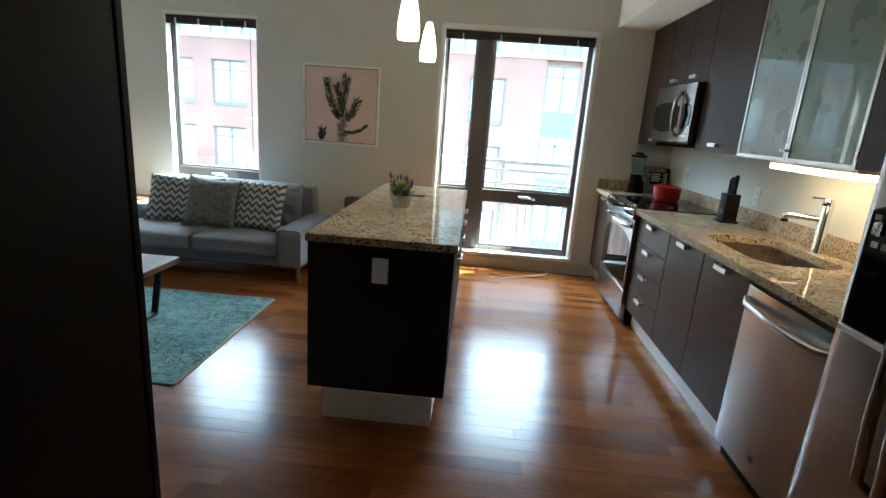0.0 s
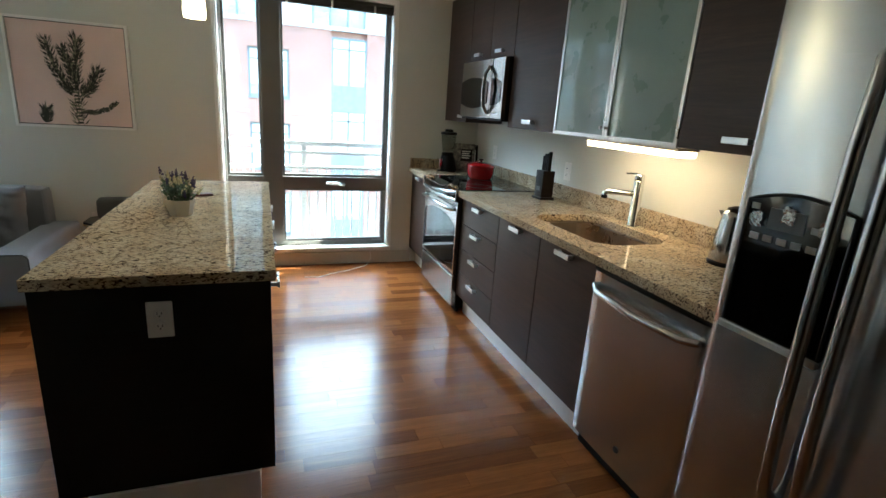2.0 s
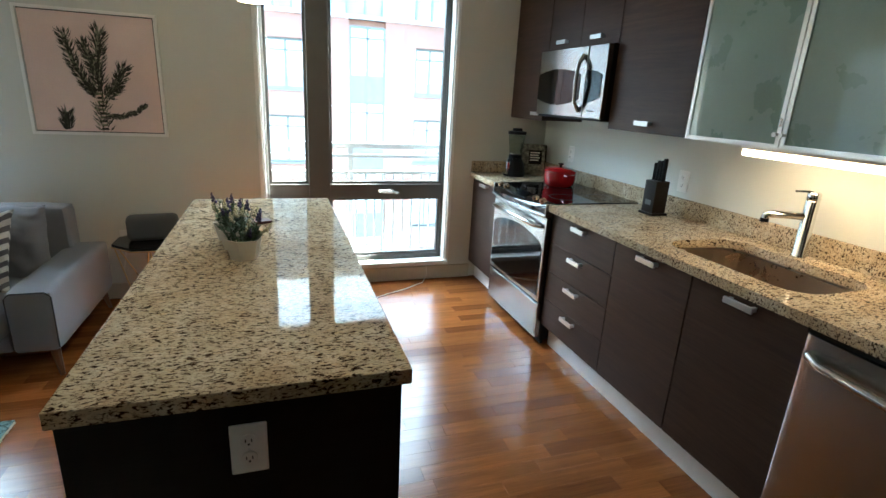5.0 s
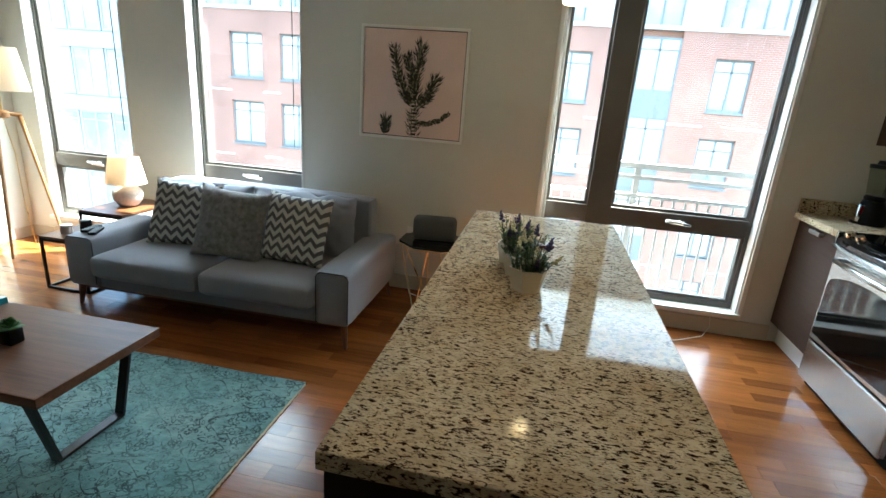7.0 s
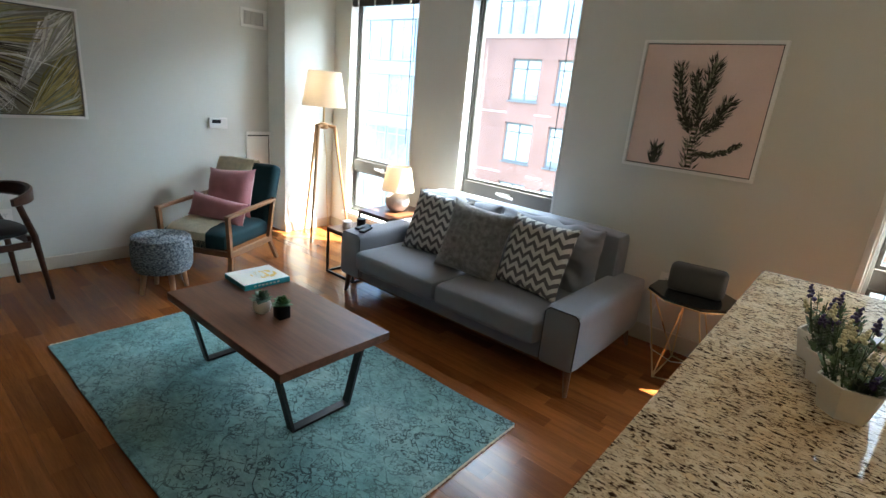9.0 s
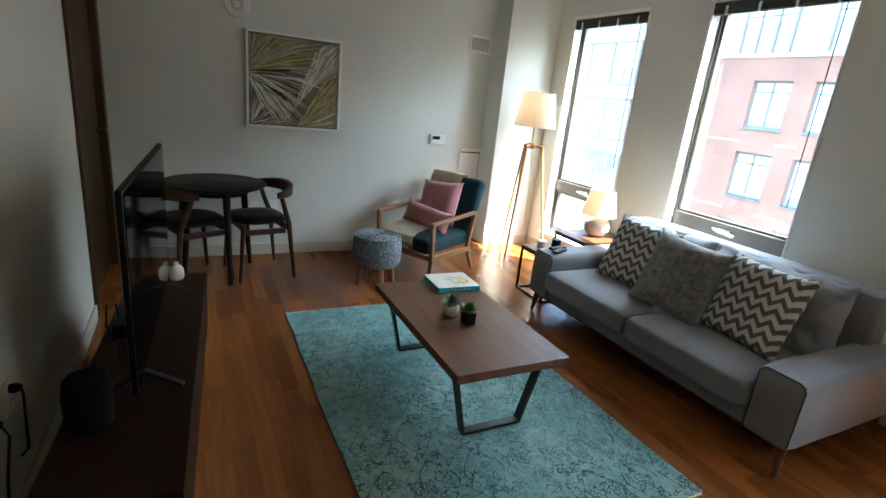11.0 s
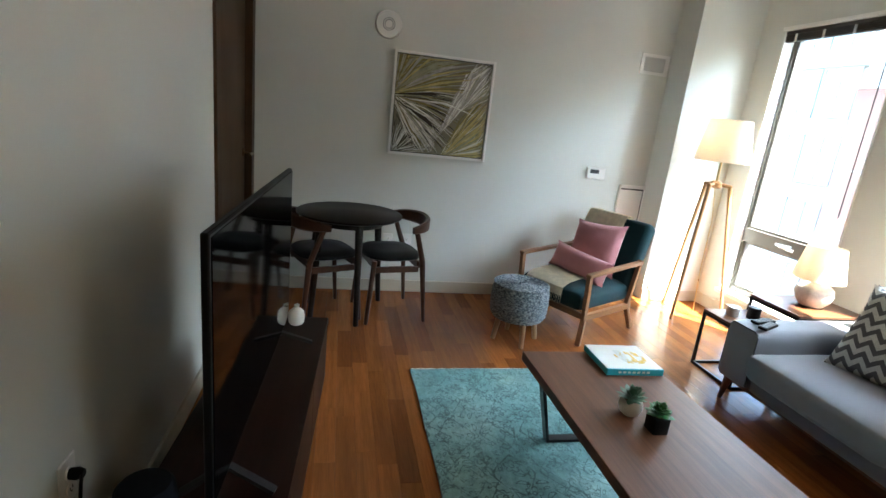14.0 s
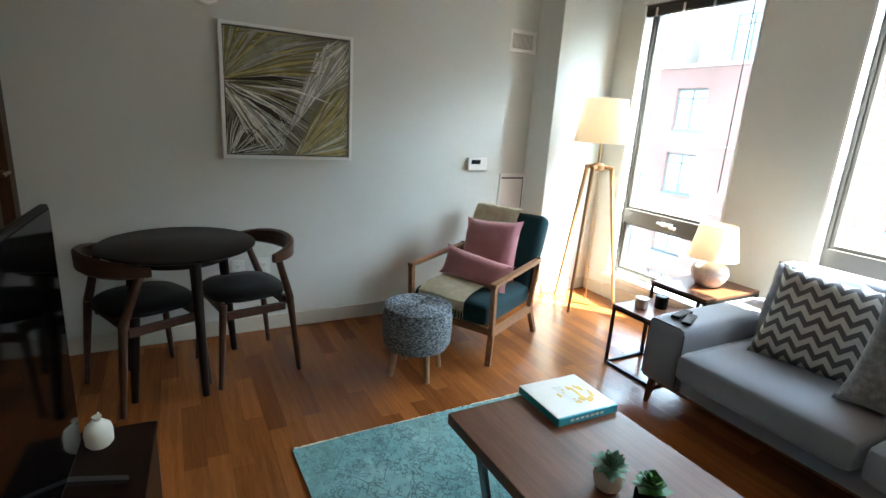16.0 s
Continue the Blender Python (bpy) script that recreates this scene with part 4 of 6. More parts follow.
# stove
st = thing("stove", (1.5, 3.886, 0), "stainless slide-in stove with black glass top", "stove", world_coords=True, shift=(0, 0.050, 0))
y0, y1 = 3.502, 4.270
box("body", (1.238, y0 + 0.002, 0.03), (XE - 0.03, y1 - 0.002, 0.905), BLACKP, st)
box("cooktop", (1.235, y0 - 0.004, 0.906), (XE - 0.03, y1 + 0.004, 0.922), BLACKG, st, 0.003)
for cy, cx, rr in ((3.69, 1.42, 0.10), (4.08, 1.42, 0.085), (3.69, 1.67, 0.08), (4.08, 1.67, 0.105)):
    bm = bmesh.new()
    add_lathe(bm, [(rr - 0.003, 0.9222), (rr, 0.9226), (rr + 0.003, 0.9222)], (cx, cy, 0), 32, cap=False)
    part("burner_ring", bm, GREYSPK, st)
# bowed control nose
bm = bmesh.new()
N = 10
sec = [(0.0, 0.922), (-0.035, 0.912), (-0.052, 0.885), (-0.05, 0.85), (-0.02, 0.835), (0.0, 0.835)]
rows = []
for i in range(N + 1):
    u = 2 * i / N - 1
    bow = 0.035 * (1 - u * u)
    rows.append([bm.verts.new((1.236 + dx * (1 + bow / 0.05), y0 + (y1 - y0) * i / N, z)) for dx, z in sec])
for a, b in zip(rows, rows[1:]):
    for i in range(len(sec)):
        j = (i + 1) % len(sec)
        bm.faces.new((a[i], a[j], b[j], b[i]))
bm.faces.new(rows[0])
bm.faces.new(rows[-1])
nose = part("control_panel", bm, BLACKG, st, "black glass bowed control nose", smooth=True)
sweep("trim_strip", [(1.236 - 0.055 * (1 + 0.7 * (1 - u * u)), 3.886 + u * 0.383, 0.846) for u in [k / 6 - 1 for k in range(13)]], 0.009, STEEL, nose, segs=8, label="steel lower lip")
for yy in (y0 + 0.004, y1 - 0.004):
    box("end_cap", (1.178, yy - 0.007, 0.835), (1.24, yy + 0.007, 0.921), STEEL, nose, 0.005)
tilt = pose(0, 0, 0, 0, -28, 0)
box("display", (-0.04, -0.13, 0), (0.035, 0.13, 0.006), BLACKG, nose, 0.002, m=pose(1.205, 3.886, 0.916, 0, -14, 0))
for yy in (3.58, 3.67, 4.10, 4.19):
    lathe("knob", [(0.022, 0), (0.021, 0.016), (0.018, 0.024), (0.0, 0.025)], KNOB, nose, (1.203, yy, 0.914), m=tilt, label="bronze-tinted metal knob")
od = box("oven_door", (1.196, y0 + 0.006, 0.295), (1.236, y1 - 0.006, 0.828), STEEL, st, 0.006)
win = [(y0 + 0.028, 0.33)]
for k in range(13):
    a = math.pi * k / 12
    win.append((3.886 - 0.356 * math.cos(a), 0.63 + 0.085 * math.sin(a)))
win.append((y1 - 0.028, 0.33))
for k in range(1, 8):
    win.append((y1 - 0.028 - (y1 - y0 - 0.056) * k / 8, 0.33 - 0.012 * math.sin(math.pi * k / 8)))
prism("oven_window", win, "x", 1.193, 1.199, BLACKG, od, "black glass oven window with arched top")
oh = sweep("handle", [(1.192, y0 + 0.05, 0.772), (1.158, y0 + 0.09, 0.775), (1.143, 3.886, 0.777), (1.158, y1 - 0.09, 0.775), (1.192, y1 - 0.05, 0.772)], 0.014, STEEL, od, segs=12)
dwr = box("storage_drawer", (1.198, y0 + 0.006, 0.05), (1.236, y1 - 0.006, 0.285), STEEL, st, 0.006)
lip = [(y0 + 0.03, 0.262)] + [(y0 + 0.03 + (y1 - y0 - 0.06) * k / 10, 0.262 - 0.03 * math.sin(math.pi * k / 10)) for k in range(1, 10)] + [(y1 - 0.03, 0.262), (y1 - 0.03, 0.275), (y0 + 0.03, 0.275)]
prism("finger_groove", lip, "x", 1.195, 1.2, STEEL, dwr, "curved steel finger lip")
box("plinth", (1.25, y0 + 0.01, 0.0), (1.27, y1 - 0.01, 0.05), BLACKP, st)

# wall cabinets
XU, ZU, ZTOP = 1.522, 1.366, 2.372


def wall_unit(y0, y1, z0, doors, label, glass=False, handle_y=None, both=False):
    u = thing("wall_cabinet", (1.7, (y0 + y1) / 2, z0), label, "cabinet", "kitchen wall cabinets", world_coords=True)
    box("carcass", (XU + 0.02, y0 + 0.001, z0), (XE - 0.003, y1 - 0.001, ZTOP), ESP, u)
    w = (y1 - y0) / doors
    for i in range(doors):
        a, b = y0 + i * w + 0.002, y0 + (i + 1) * w - 0.002
        if glass:
            f = 0.018
            bm = bmesh.new()
            add_box(bm, (XU, a, z0 - 0.004), (XU + 0.02, a + f, ZTOP))
            add_box(bm, (XU, b - f, z0 - 0.004), (XU + 0.02, b, ZTOP))
            add_box(bm, (XU, a + f, z0 - 0.004), (XU + 0.02, b - f, z0 - 0.004 + f))
            add_box(bm, (XU, a + f, ZTOP - f), (XU + 0.02, b - f, ZTOP))
            d = part("door_frame", bm, ALU, u, "slim aluminium door frame")
            box("pane", (XU + 0.005, a + f, z0 + f - 0.004), (XU + 0.012, b - f, ZTOP - f), FROST, d, label="grey-green frosted glass pane")
            lathe("knob", [(0.006, 0), (0.006, 0.014), (0.009, 0.016), (0.009, 0.022)], ALU, d, (XU, (b - 0.012) if i == 0 else (a + 0.012), z0 + 0.05), segs=12, m=pose(0, 0, 0, 0, -90, 0))
        else:
            d = box("door", (XU, a, z0 - 0.002), (XU + 0.019, b, ZTOP), ESP, u, 0.0015)
            hy = handle_y if handle_y is not None else (a + b) / 2
            pull(d, XU, hy, z0 + 0.045, 0.11)
    return u


wall_unit(4.332, 4.854, ZU, 1, "espresso brown tall wall cabinet by the window wall", handle_y=4.41)
wall_unit(3.552, 4.33, 1.832, 2, "espresso brown double cabinet above the microwave")
wall_unit(2.95, 3.55, ZU, 1, "espresso brown wall cabinet beside the microwave", handle_y=3.235)
wall_unit(1.985, 2.948, ZU, 2, "wall cabinet with frosted glass doors in aluminium frames", glass=True)
wall_unit(1.317, 1.983, ZU, 1, "espresso brown wall cabinet beside the fridge", handle_y=1.69)

# microwave
mw = thing("microwave", (1.66, 3.888, 1.40), "stainless over-the-range microwave with bowed handle", "microwave", world_coords=True, shift=(0, 0.052, 0))
y0, y1, z0, z1 = 3.505, 4.272, 1.402, 1.828
box("body", (1.50, y0, z0), (XE - 0.006, y1, z1), BLACKP, mw, 0.003)
dm = box("door", (1.462, y0 + 0.19, z0 + 0.012), (1.50, y1 - 0.002, z1 - 0.004), STEEL, mw, 0.005)
band = [(4.262 - 0.512 * k / 12, 1.655 + 0.050 * math.sin(math.pi * (0.12 + 0.80 * k / 12))) for k in range(13)] + [(3.75 + 0.512 * k / 12, 1.535 - 0.055 * math.sin(math.pi * (0.92 - 0.80 * k / 12))) for k in range(13)]
prism("door_glass", band, "x", 1.458, 1.464, BLACKG, dm, "dark bowed door glass between steel bands")
sweep("handle", [(1.46, 3.735, 1.45), (1.425, 3.728, 1.50), (1.412, 3.722, 1.61), (1.425, 3.728, 1.72), (1.46, 3.735, 1.775)], 0.013, STEEL, dm, segs=12)
cp = box("control_panel", (1.466, y0 + 0.002, z0 + 0.012), (1.50, y0 + 0.187, z1 - 0.004), STEEL, mw, 0.004)
prism("keypad", [(3.535, 1.535), (3.60, 1.512), (3.688, 1.50), (3.688, 1.69), (3.60, 1.682), (3.535, 1.66)], "x", 1.462, 1.468, BLACKG, cp)
box("vent_grille", (1.478, y0 + 0.01, z0 - 0.002), (1.80, y1 - 0.01, z0 + 0.010), BLACKP, mw)
for i in range(3):
    box("button", (1.461, 3.575 + i * 0.03, 1.452), (1.4655, 3.587 + i * 0.03, 1.460), PLASTIC, cp)

# under-cabinet light
ul = thing("under_cabinet_light", (1.62, 2.28, 1.33), "lit warm white strip light under the glass cabinets", "light", world_coords=True, shift=(0, 0.055, 0))
box("housing", (1.56, 1.955, 1.345), (1.68, 2.61, 1.364), PLASTIC, ul, 0.004)
box("diffuser", (1.565, 1.96, 1.318), (1.675, 2.605, 1.346), glow("strip_diffuser", (1.0, 0.67, 0.40), 1.25), ul, 0.006)

# fridge
fr = thing("fridge", (1.45, 0.79, 0), "stainless side-by-side fridge with dark water dispenser", "fridge", world_coords=True, shift=(0.043, 0.055, 0))
y0, y1 = 0.335, 1.238
box("body", (1.12, y0, 0.03), (XE - 0.02, y1, 1.78), GREYSPK, fr, 0.004)
ysplit = 0.914
df = bowed_door("freezer_door", 1.050, ysplit + 0.004, y1 - 0.002, 0.06, 1.785, 0.068, 0.006, STEELV, fr)
dg = bowed_door("fridge_door", 1.052, y0 + 0.002, ysplit - 0.004, 0.06, 1.785, 0.066, 0.010, STEELV, fr)
for dd, yy in ((df, 0.950), (dg, 0.880)):
    sweep("handle", [(1.05, yy, 0.57), (0.995, yy, 0.62), (0.982, yy, 0.80), (0.978, yy, 1.10), (0.982, yy, 1.42), (0.995, yy, 1.60), (1.05, yy, 1.65)], 0.015, STEELV, dd, segs=12)
box("plinth", (1.13, y0, 0.0), (1.16, y1, 0.06), BLACKP, fr)
arch = [(0.945, 0.955), (1.198, 0.955), (1.198, 1.285)] + [(1.198 - 0.253 * k / 12, 1.285 + 0.025 * math.sin(math.pi * k / 12)) for k in range(1, 12)] + [(0.945, 1.285)]
dp = prism("dispenser", arch, "x", 1.041, 1.048, BLACKG, df, "black glossy dispenser recess")
sweep("bezel", [(1.043, p, q) for p, q in arch], 0.005, BLACKM, dp, segs=6, closed=True, label="dark raised dispenser surround")
box("dispenser_tray", (1.032, 0.941, 0.938), (1.048, 1.202, 0.956), ALU, df, 0.002)
KEYPAD = plain("grey_keys", (0.34, 0.34, 0.34), 0.5)
for i in range(6):
    box("button", (1.0385, 0.972 + i * 0.036, 1.188), (1.042, 0.996 + i * 0.036, 1.204), KEYPAD, dp, 0.001)
for yy, zz in ((1.165, 1.262), (1.165, 1.232), (0.972, 1.262), (0.972, 1.232), (1.008, 1.232)):
    box("button", (1.0385, yy, zz), (1.042, yy + 0.022, zz + 0.015), KEYPAD, dp, 0.001)
box("display", (1.0385, 1.045, 1.222), (1.042, 1.135, 1.272), plain("grey_display", (0.06, 0.06, 0.06), 0.3), dp)
foil = plain("crinkled_foil", (0.45, 0.45, 0.45), 0.18, 1.0, bump=0.9, dist=0.01, fine=60, var=0.1)
rfo = random.Random(4)
for yy, zz, w in ((0.990, 1.248, 0.018), (1.085, 1.262, 0.014), (1.165, 1.240, 0.015)):
    bm = bmesh.new()
    g = [[bm.verts.new((1.0376 - rfo.uniform(0, 0.004), yy + w * (i / 2.5 - 1) + rfo.uniform(-0.004, 0.004), zz + 0.019 * (j / 2 - 1) + rfo.uniform(-0.004, 0.004))) for j in range(5)] for i in range(6)]
    for i in range(5):
        for j in range(4):
            bm.faces.new((g[i][j], g[i + 1][j], g[i + 1][j + 1]))
            bm.faces.new((g[i][j], g[i + 1][j + 1], g[i][j + 1]))
    part("foil_wrap", bm, foil, dp, "scrap of crinkled silver foil")

# outlets on walls
def outlet(at, rz, label, name="wall_outlet"):
    """A duplex outlet plate; local -y faces the room."""
    o = thing(name, at, label, "outlet", "wall outlets", rz=rz)
    box("cover_plate", (-0.037, -0.006, -0.06), (0.037, 0.0, 0.06), PLASTIC, o, 0.003)
    for s in (-1, 1):
        bm = bmesh.new()
        add_lathe(bm, [(0.0165, 0), (0.0165, 0.003), (0.015, 0.004)], (0, 0, 0), 16, pose(0, -0.0055, s * 0.021, 90, 0, 0))
        rc = part("receptacle", bm, PLASTIC, o)
        bm = bmesh.new()
        for dx in (-0.006, 0.006):
            add_box(bm, (dx - 0.001, -0.0103, s * 0.021 - 0.002), (dx + 0.001, -0.0094, s * 0.021 + 0.006))
        add_box(bm, (-0.002, -0.0103, s * 0.021 - 0.009), (0.002, -0.0094, s * 0.021 - 0.005))
        part("slots", bm, BLACKP, rc)
    rod("screw", (0, -0.006, 0), (0, -0.0072, 0), 0.003, ALU, o)
    return o


outlet((XE, 3.25, 1.105), 90 + 180, "white duplex outlet on the kitchen wall")
outlet((XE, 4.42, 1.12), 90 + 180, "white duplex outlet behind the cookbooks")

# ---- island ----
isl = thing("kitchen_island", (-0.39, 2.9, 0), "black-brown kitchen island with metal toe kick", "island", world_coords=True)
IX0, IX1, IY0, IY1 = -0.735, -0.05, 1.945, 3.842
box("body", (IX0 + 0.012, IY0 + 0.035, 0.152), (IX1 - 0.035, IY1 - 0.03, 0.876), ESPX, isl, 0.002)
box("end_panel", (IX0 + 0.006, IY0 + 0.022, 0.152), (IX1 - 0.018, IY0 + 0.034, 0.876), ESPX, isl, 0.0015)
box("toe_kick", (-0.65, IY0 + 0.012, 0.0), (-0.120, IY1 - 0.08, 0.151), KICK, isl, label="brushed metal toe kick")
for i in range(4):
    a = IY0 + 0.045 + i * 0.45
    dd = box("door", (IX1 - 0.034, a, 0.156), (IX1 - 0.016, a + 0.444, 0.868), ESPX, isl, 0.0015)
    bm = bmesh.new()
    add_box(bm, (IX1 + 0.008, a + 0.16, 0.78), (IX1 + 0.016, a + 0.28, 0.802), 0.002)
    for s in (0.17, 0.27):
        add_box(bm, (IX1 - 0.017, a + s - 0.006, 0.784), (IX1 + 0.009, a + s + 0.006, 0.798))
    part("handle", bm, ALU, dd)
it = tagged(box("island_worktop", (IX0, IY0, 0.878), (IX1, IY1, 0.915), GRANITE, bevel=0.003), "polished speckled beige granite island top", "worktop")
outlet((-0.395, IY0 + 0.022, 0.762), 0, "white duplex outlet on the island end panel")


def pendant(x, y, zb):
    p = thing("pendant_lamp", (x, y, zb), "lit frosted glass pendant lamp on a thin rod", "pendant lamp", "pendants over the island")
    shade = lathe("shade", [(0.050, 0.0), (0.054, 0.03), (0.052, 0.07), (0.044, 0.13), (0.032, 0.19), (0.022, 0.225), (0.018, 0.24)], glow("pendant_glass", (1.0, 0.78, 0.46), 0.8), p)
    lathe("cap", [(0.019, 0.238), (0.022, 0.25), (0.020, 0.275), (0.008, 0.29)], ALU, p)
    rod("stem", (0, 0, 0.285), (0, 0, H - zb - 0.02), 0.004, ALU, p, segs=8)
    lathe("canopy", [(0.055, H - zb - 0.022), (0.055, H - zb - 0.008), (0.04, H - zb)], ALU, p)
    return p


pendant(-0.385, 2.40, 1.805)
pendant(-0.385, 3.325, 1.812)
for yy, zz in ((2.40, 1.79), (3.325, 1.79)):
    lamp("pendant_bulb", "POINT", (-0.38, yy, zz), 0.25, (1.0, 0.72, 0.42), 0.04)


# ---- living room ----
rg = bmesh.new()
NX, NY = 60, 44
rx0, rx1, ry0, ry1 = -3.560, -1.48, 2.078, 3.40
grid = []
for i in range(NX + 1):
    row = []
    for j in range(NY + 1):
        u, v = i / NX, j / NY
        x, y = rx0 + (rx1 - rx0) * u, ry0 + (ry1 - ry0) * v
        e = 0.008 * noise.noise(Vector((x * 4, y * 4, 0)))
        row.append((x + e, y + 0.009 * noise.noise(Vector((x * 3, y * 5, 7))), 0.0015 * noise.noise(Vector((x * 6, y * 6, 2)))))
    grid.append(row)
for dz, flip in ((0.010, False), (0.0015, True)):
    vs = [[rg.verts.new((p[0], p[1], dz + (p[2] if not flip else 0))) for p in r] for r in grid]
    for i in range(NX):
        for j in range(NY):
            q = (vs[i][j], vs[i + 1][j], vs[i + 1][j + 1], vs[i][j + 1])
            rg.faces.new(q[::-1] if flip else q)
    if not flip:
        top = vs
edge = [(i, 0) for i in range(NX)] + [(NX, j) for j in range(NY)] + [(i, NY) for i in range(NX, 0, -1)] + [(0, j) for j in range(NY, 0, -1)]
for a, b in zip(edge, edge[1:] + edge[:1]):
    rg.faces.new((top[a[0]][a[1]], vs[a[0]][a[1]], vs[b[0]][b[1]], top[b[0]][b[1]]))
rug = tagged(part("rug", rg, RUG), "faded turquoise oriental rug with worn vine pattern", "rug")
# short pale fringe at the two ends
fb = bmesh.new()
rf = random.Random(2)
for xe, s in ((rx0, -1), (rx1, 1)):
    y = ry0 + 0.01
    while y < ry1 - 0.01:
        l = 0.005 + rf.random() * 0.006
        add_box(fb, (min(xe, xe + s * l), y, 0.002), (max(xe, xe + s * l), y + 0.0062, 0.0075))
        y += 0.0068
part("fringe", fb, CREAM, rug, "short cream fringe")["kind"] = "stuff"


def sofa():
    s = thing("sofa", (-2.36, 4.25, 0), "grey wool two-seat sofa with low wide arms", "sofa", world_coords=True)
    x0, x1, yf, yb = -3.305, -1.405, 3.79, 4.74
    aw = 0.215
    for a, b in ((x0, x0 + aw), (x1 - aw, x1)):
        arm = soft_box("armrest", (a, yf, 0.135), (b, yb, 0.47), 0.035, SOFA, s, 0.006, cuts=10)
        sweep("piping", [(a + 0.011, yf + 0.010, 0.160), (a + 0.010, yf + 0.010, 0.435), (a + 0.035, yf + 0.010, 0.461), (b - 0.035, yf + 0.010, 0.461), (b - 0.010, yf + 0.010, 0.435), (b - 0.011, yf + 0.010, 0.160)], 0.0035, PIPING, arm, segs=6, label="dark grey seam piping")
    soft_box("base", (x0 + aw, yf + 0.02, 0.135), (x1 - aw, yb - 0.02, 0.24), 0.02, SOFA, s)
    soft_box("backrest", (x0 + 0.15, yb - 0.20, 0.20), (x1 - 0.15, yb, 0.735), 0.04, SOFA, s, 0.0, cuts=10)
    xm = -2.345
    for a, b in ((x0 + aw + 0.004, xm - 0.003), (xm + 0.003, x1 - aw - 0.004)):
        soft_box("seat_cushion", (a, yf - 0.055, 0.225), (b, yb - 0.20, 0.375), 0.045, SOFA, s, 0.02, cuts=12)
    for i, (a, b) in enumerate(((x0 + aw + 0.01, xm - 0.01), (xm + 0.01, x1 - aw + 0.015))):
        w = b - a
        cushion("back_cushion", w, 0.42, 0.28, SOFA, s, m=Matrix.Translation(((a + b) / 2, yb - 0.35, 0.557)) @ pose(0, 0, 0, -10, 0, 0), res=40, pinch=0.05, wrinkle=0.020, seed=i * 9 + 3, fold=0.036)
    for x, y, dx, dy in ((x0 + 0.06, yf + 0.05, -0.012, -0.02), (x1 - 0.05, yf + 0.05, 0.03, -0.04), (x0 + 0.1, yb - 0.08, -0.03, 0.03), (x1 - 0.06, yb - 0.08, 0.03, 0.03)):
        rod("leg", (x + dx, y + dy, 0.0), (x, y, 0.15), 0.011, SOFALEG, s, r1=0.026, segs=8, label="tapered walnut leg")
    box("rail", (x0 + 0.08, yf + 0.05, 0.115), (x1 - 0.08, yf + 0.08, 0.137), SOFALEG, s)
    return s


sofa()


def throw_pillow(at, rx, ry, rz, size, material, label, seed):
    p = cushion("throw_pillow", size, size, 0.15, material, None, pinch=0.30, wrinkle=0.008, res=22, seed=seed)
    p.matrix_basis = pose(*at, rx, ry, rz)
    return tagged(p, label, "pillow", "pillows on the sofa")


throw_pillow((-2.74, 4.20, 0.578), -22, 3, 10, 0.46, CHEV, "grey and white zigzag throw pillow on the sofa", 1)
throw_pillow((-2.31, 4.07, 0.59), -20, 4, 6, 0.47, FUR, "plush mid-grey throw pillow leaning on the sofa", 5)
throw_pillow((-1.90, 4.14, 0.588), -20, 1, -4, 0.46, CHEV, "grey and white zigzag throw pillow beside the arm", 8)
for i, (x, y, rz) in enumerate(((-3.22, 3.93, 12), (-3.155, 3.90, 25))):
    r = thing("remote_control", (x, y, 0.476), "slim black remote control on the sofa arm", "remote control", "remote controls", rz=rz)
    box("body", (-0.022, -0.075, 0), (0.022, 0.075, 0.017), BLACKP, r, 0.005)
    for k in range(8):
        box("button", (-0.012 + (k % 2) * 0.014, -0.05 + (k // 2) * 0.03, 0.0168), (-0.002 + (k % 2) * 0.014, -0.04 + (k // 2) * 0.03, 0.0185), GREYSPK, r)


def coffee_table():
    t = thing("coffee_table", (-2.52, 2.77, 0.011), "low walnut coffee table with black trapezoid legs", "table", world_coords=True)
    x0, x1, y0, y1 = -3.035, -2.010, 2.490, 3.064
    box("tabletop", (x0, y0, 0.348), (x1, y1, 0.390), WALNUT, t, 0.004)
    for xx in (x0 + 0.125, x1 - 0.115):
        sweep("leg_frame", [(xx, y0 + 0.05, 0.347), (xx, 2.615, 0.018), (xx, 2.915, 0.018), (xx, y1 - 0.06, 0.347)], 0.042, BLACKM, t, h=0.016, label="flat black steel leg frame")
    return t


coffee_table()
bk = thing("book", (-2.930, 2.925, 0.3905), "large white and yellow coffee table book with cyan spine", "book", rz=-2)
box("pages", (-0.112, -0.125, 0.003), (0.108, 0.128, 0.025), PAPER, bk)
box("back_cover", (-0.116, -0.13, 0), (0.116, 0.131, 0.003), BOOKC, bk)
box("spine", (0.108, -0.13, 0.003), (0.116, 0.131, 0.0285), BOOKC, bk, 0.001)
cov = box("cover", (-0.116, -0.13, 0.0252), (0.108, 0.131, 0.0285), PAPER, bk, 0.001)
box("front_edge", (-0.116, -0.13, 0.003), (0.108, -0.1255, 0.025), BOOKC, bk)
yb_ = bmesh.new()
ry_ = random.Random(8)
for k in range(26):
    a, r = ry_.random() * 6.28, ry_.random() ** 0.5
    x, y = 0.01 + 0.06 * r * math.cos(a), 0.03 + 0.065 * r * math.sin(a)
    add_box(yb_, (x - 0.012, y - 0.005, 0.0284), (x + 0.012, y + 0.005, 0.0290 + 0.00002 * k), m=None)
part("cover_print", yb_, YELLOW, cov)
tb_ = bmesh.new()
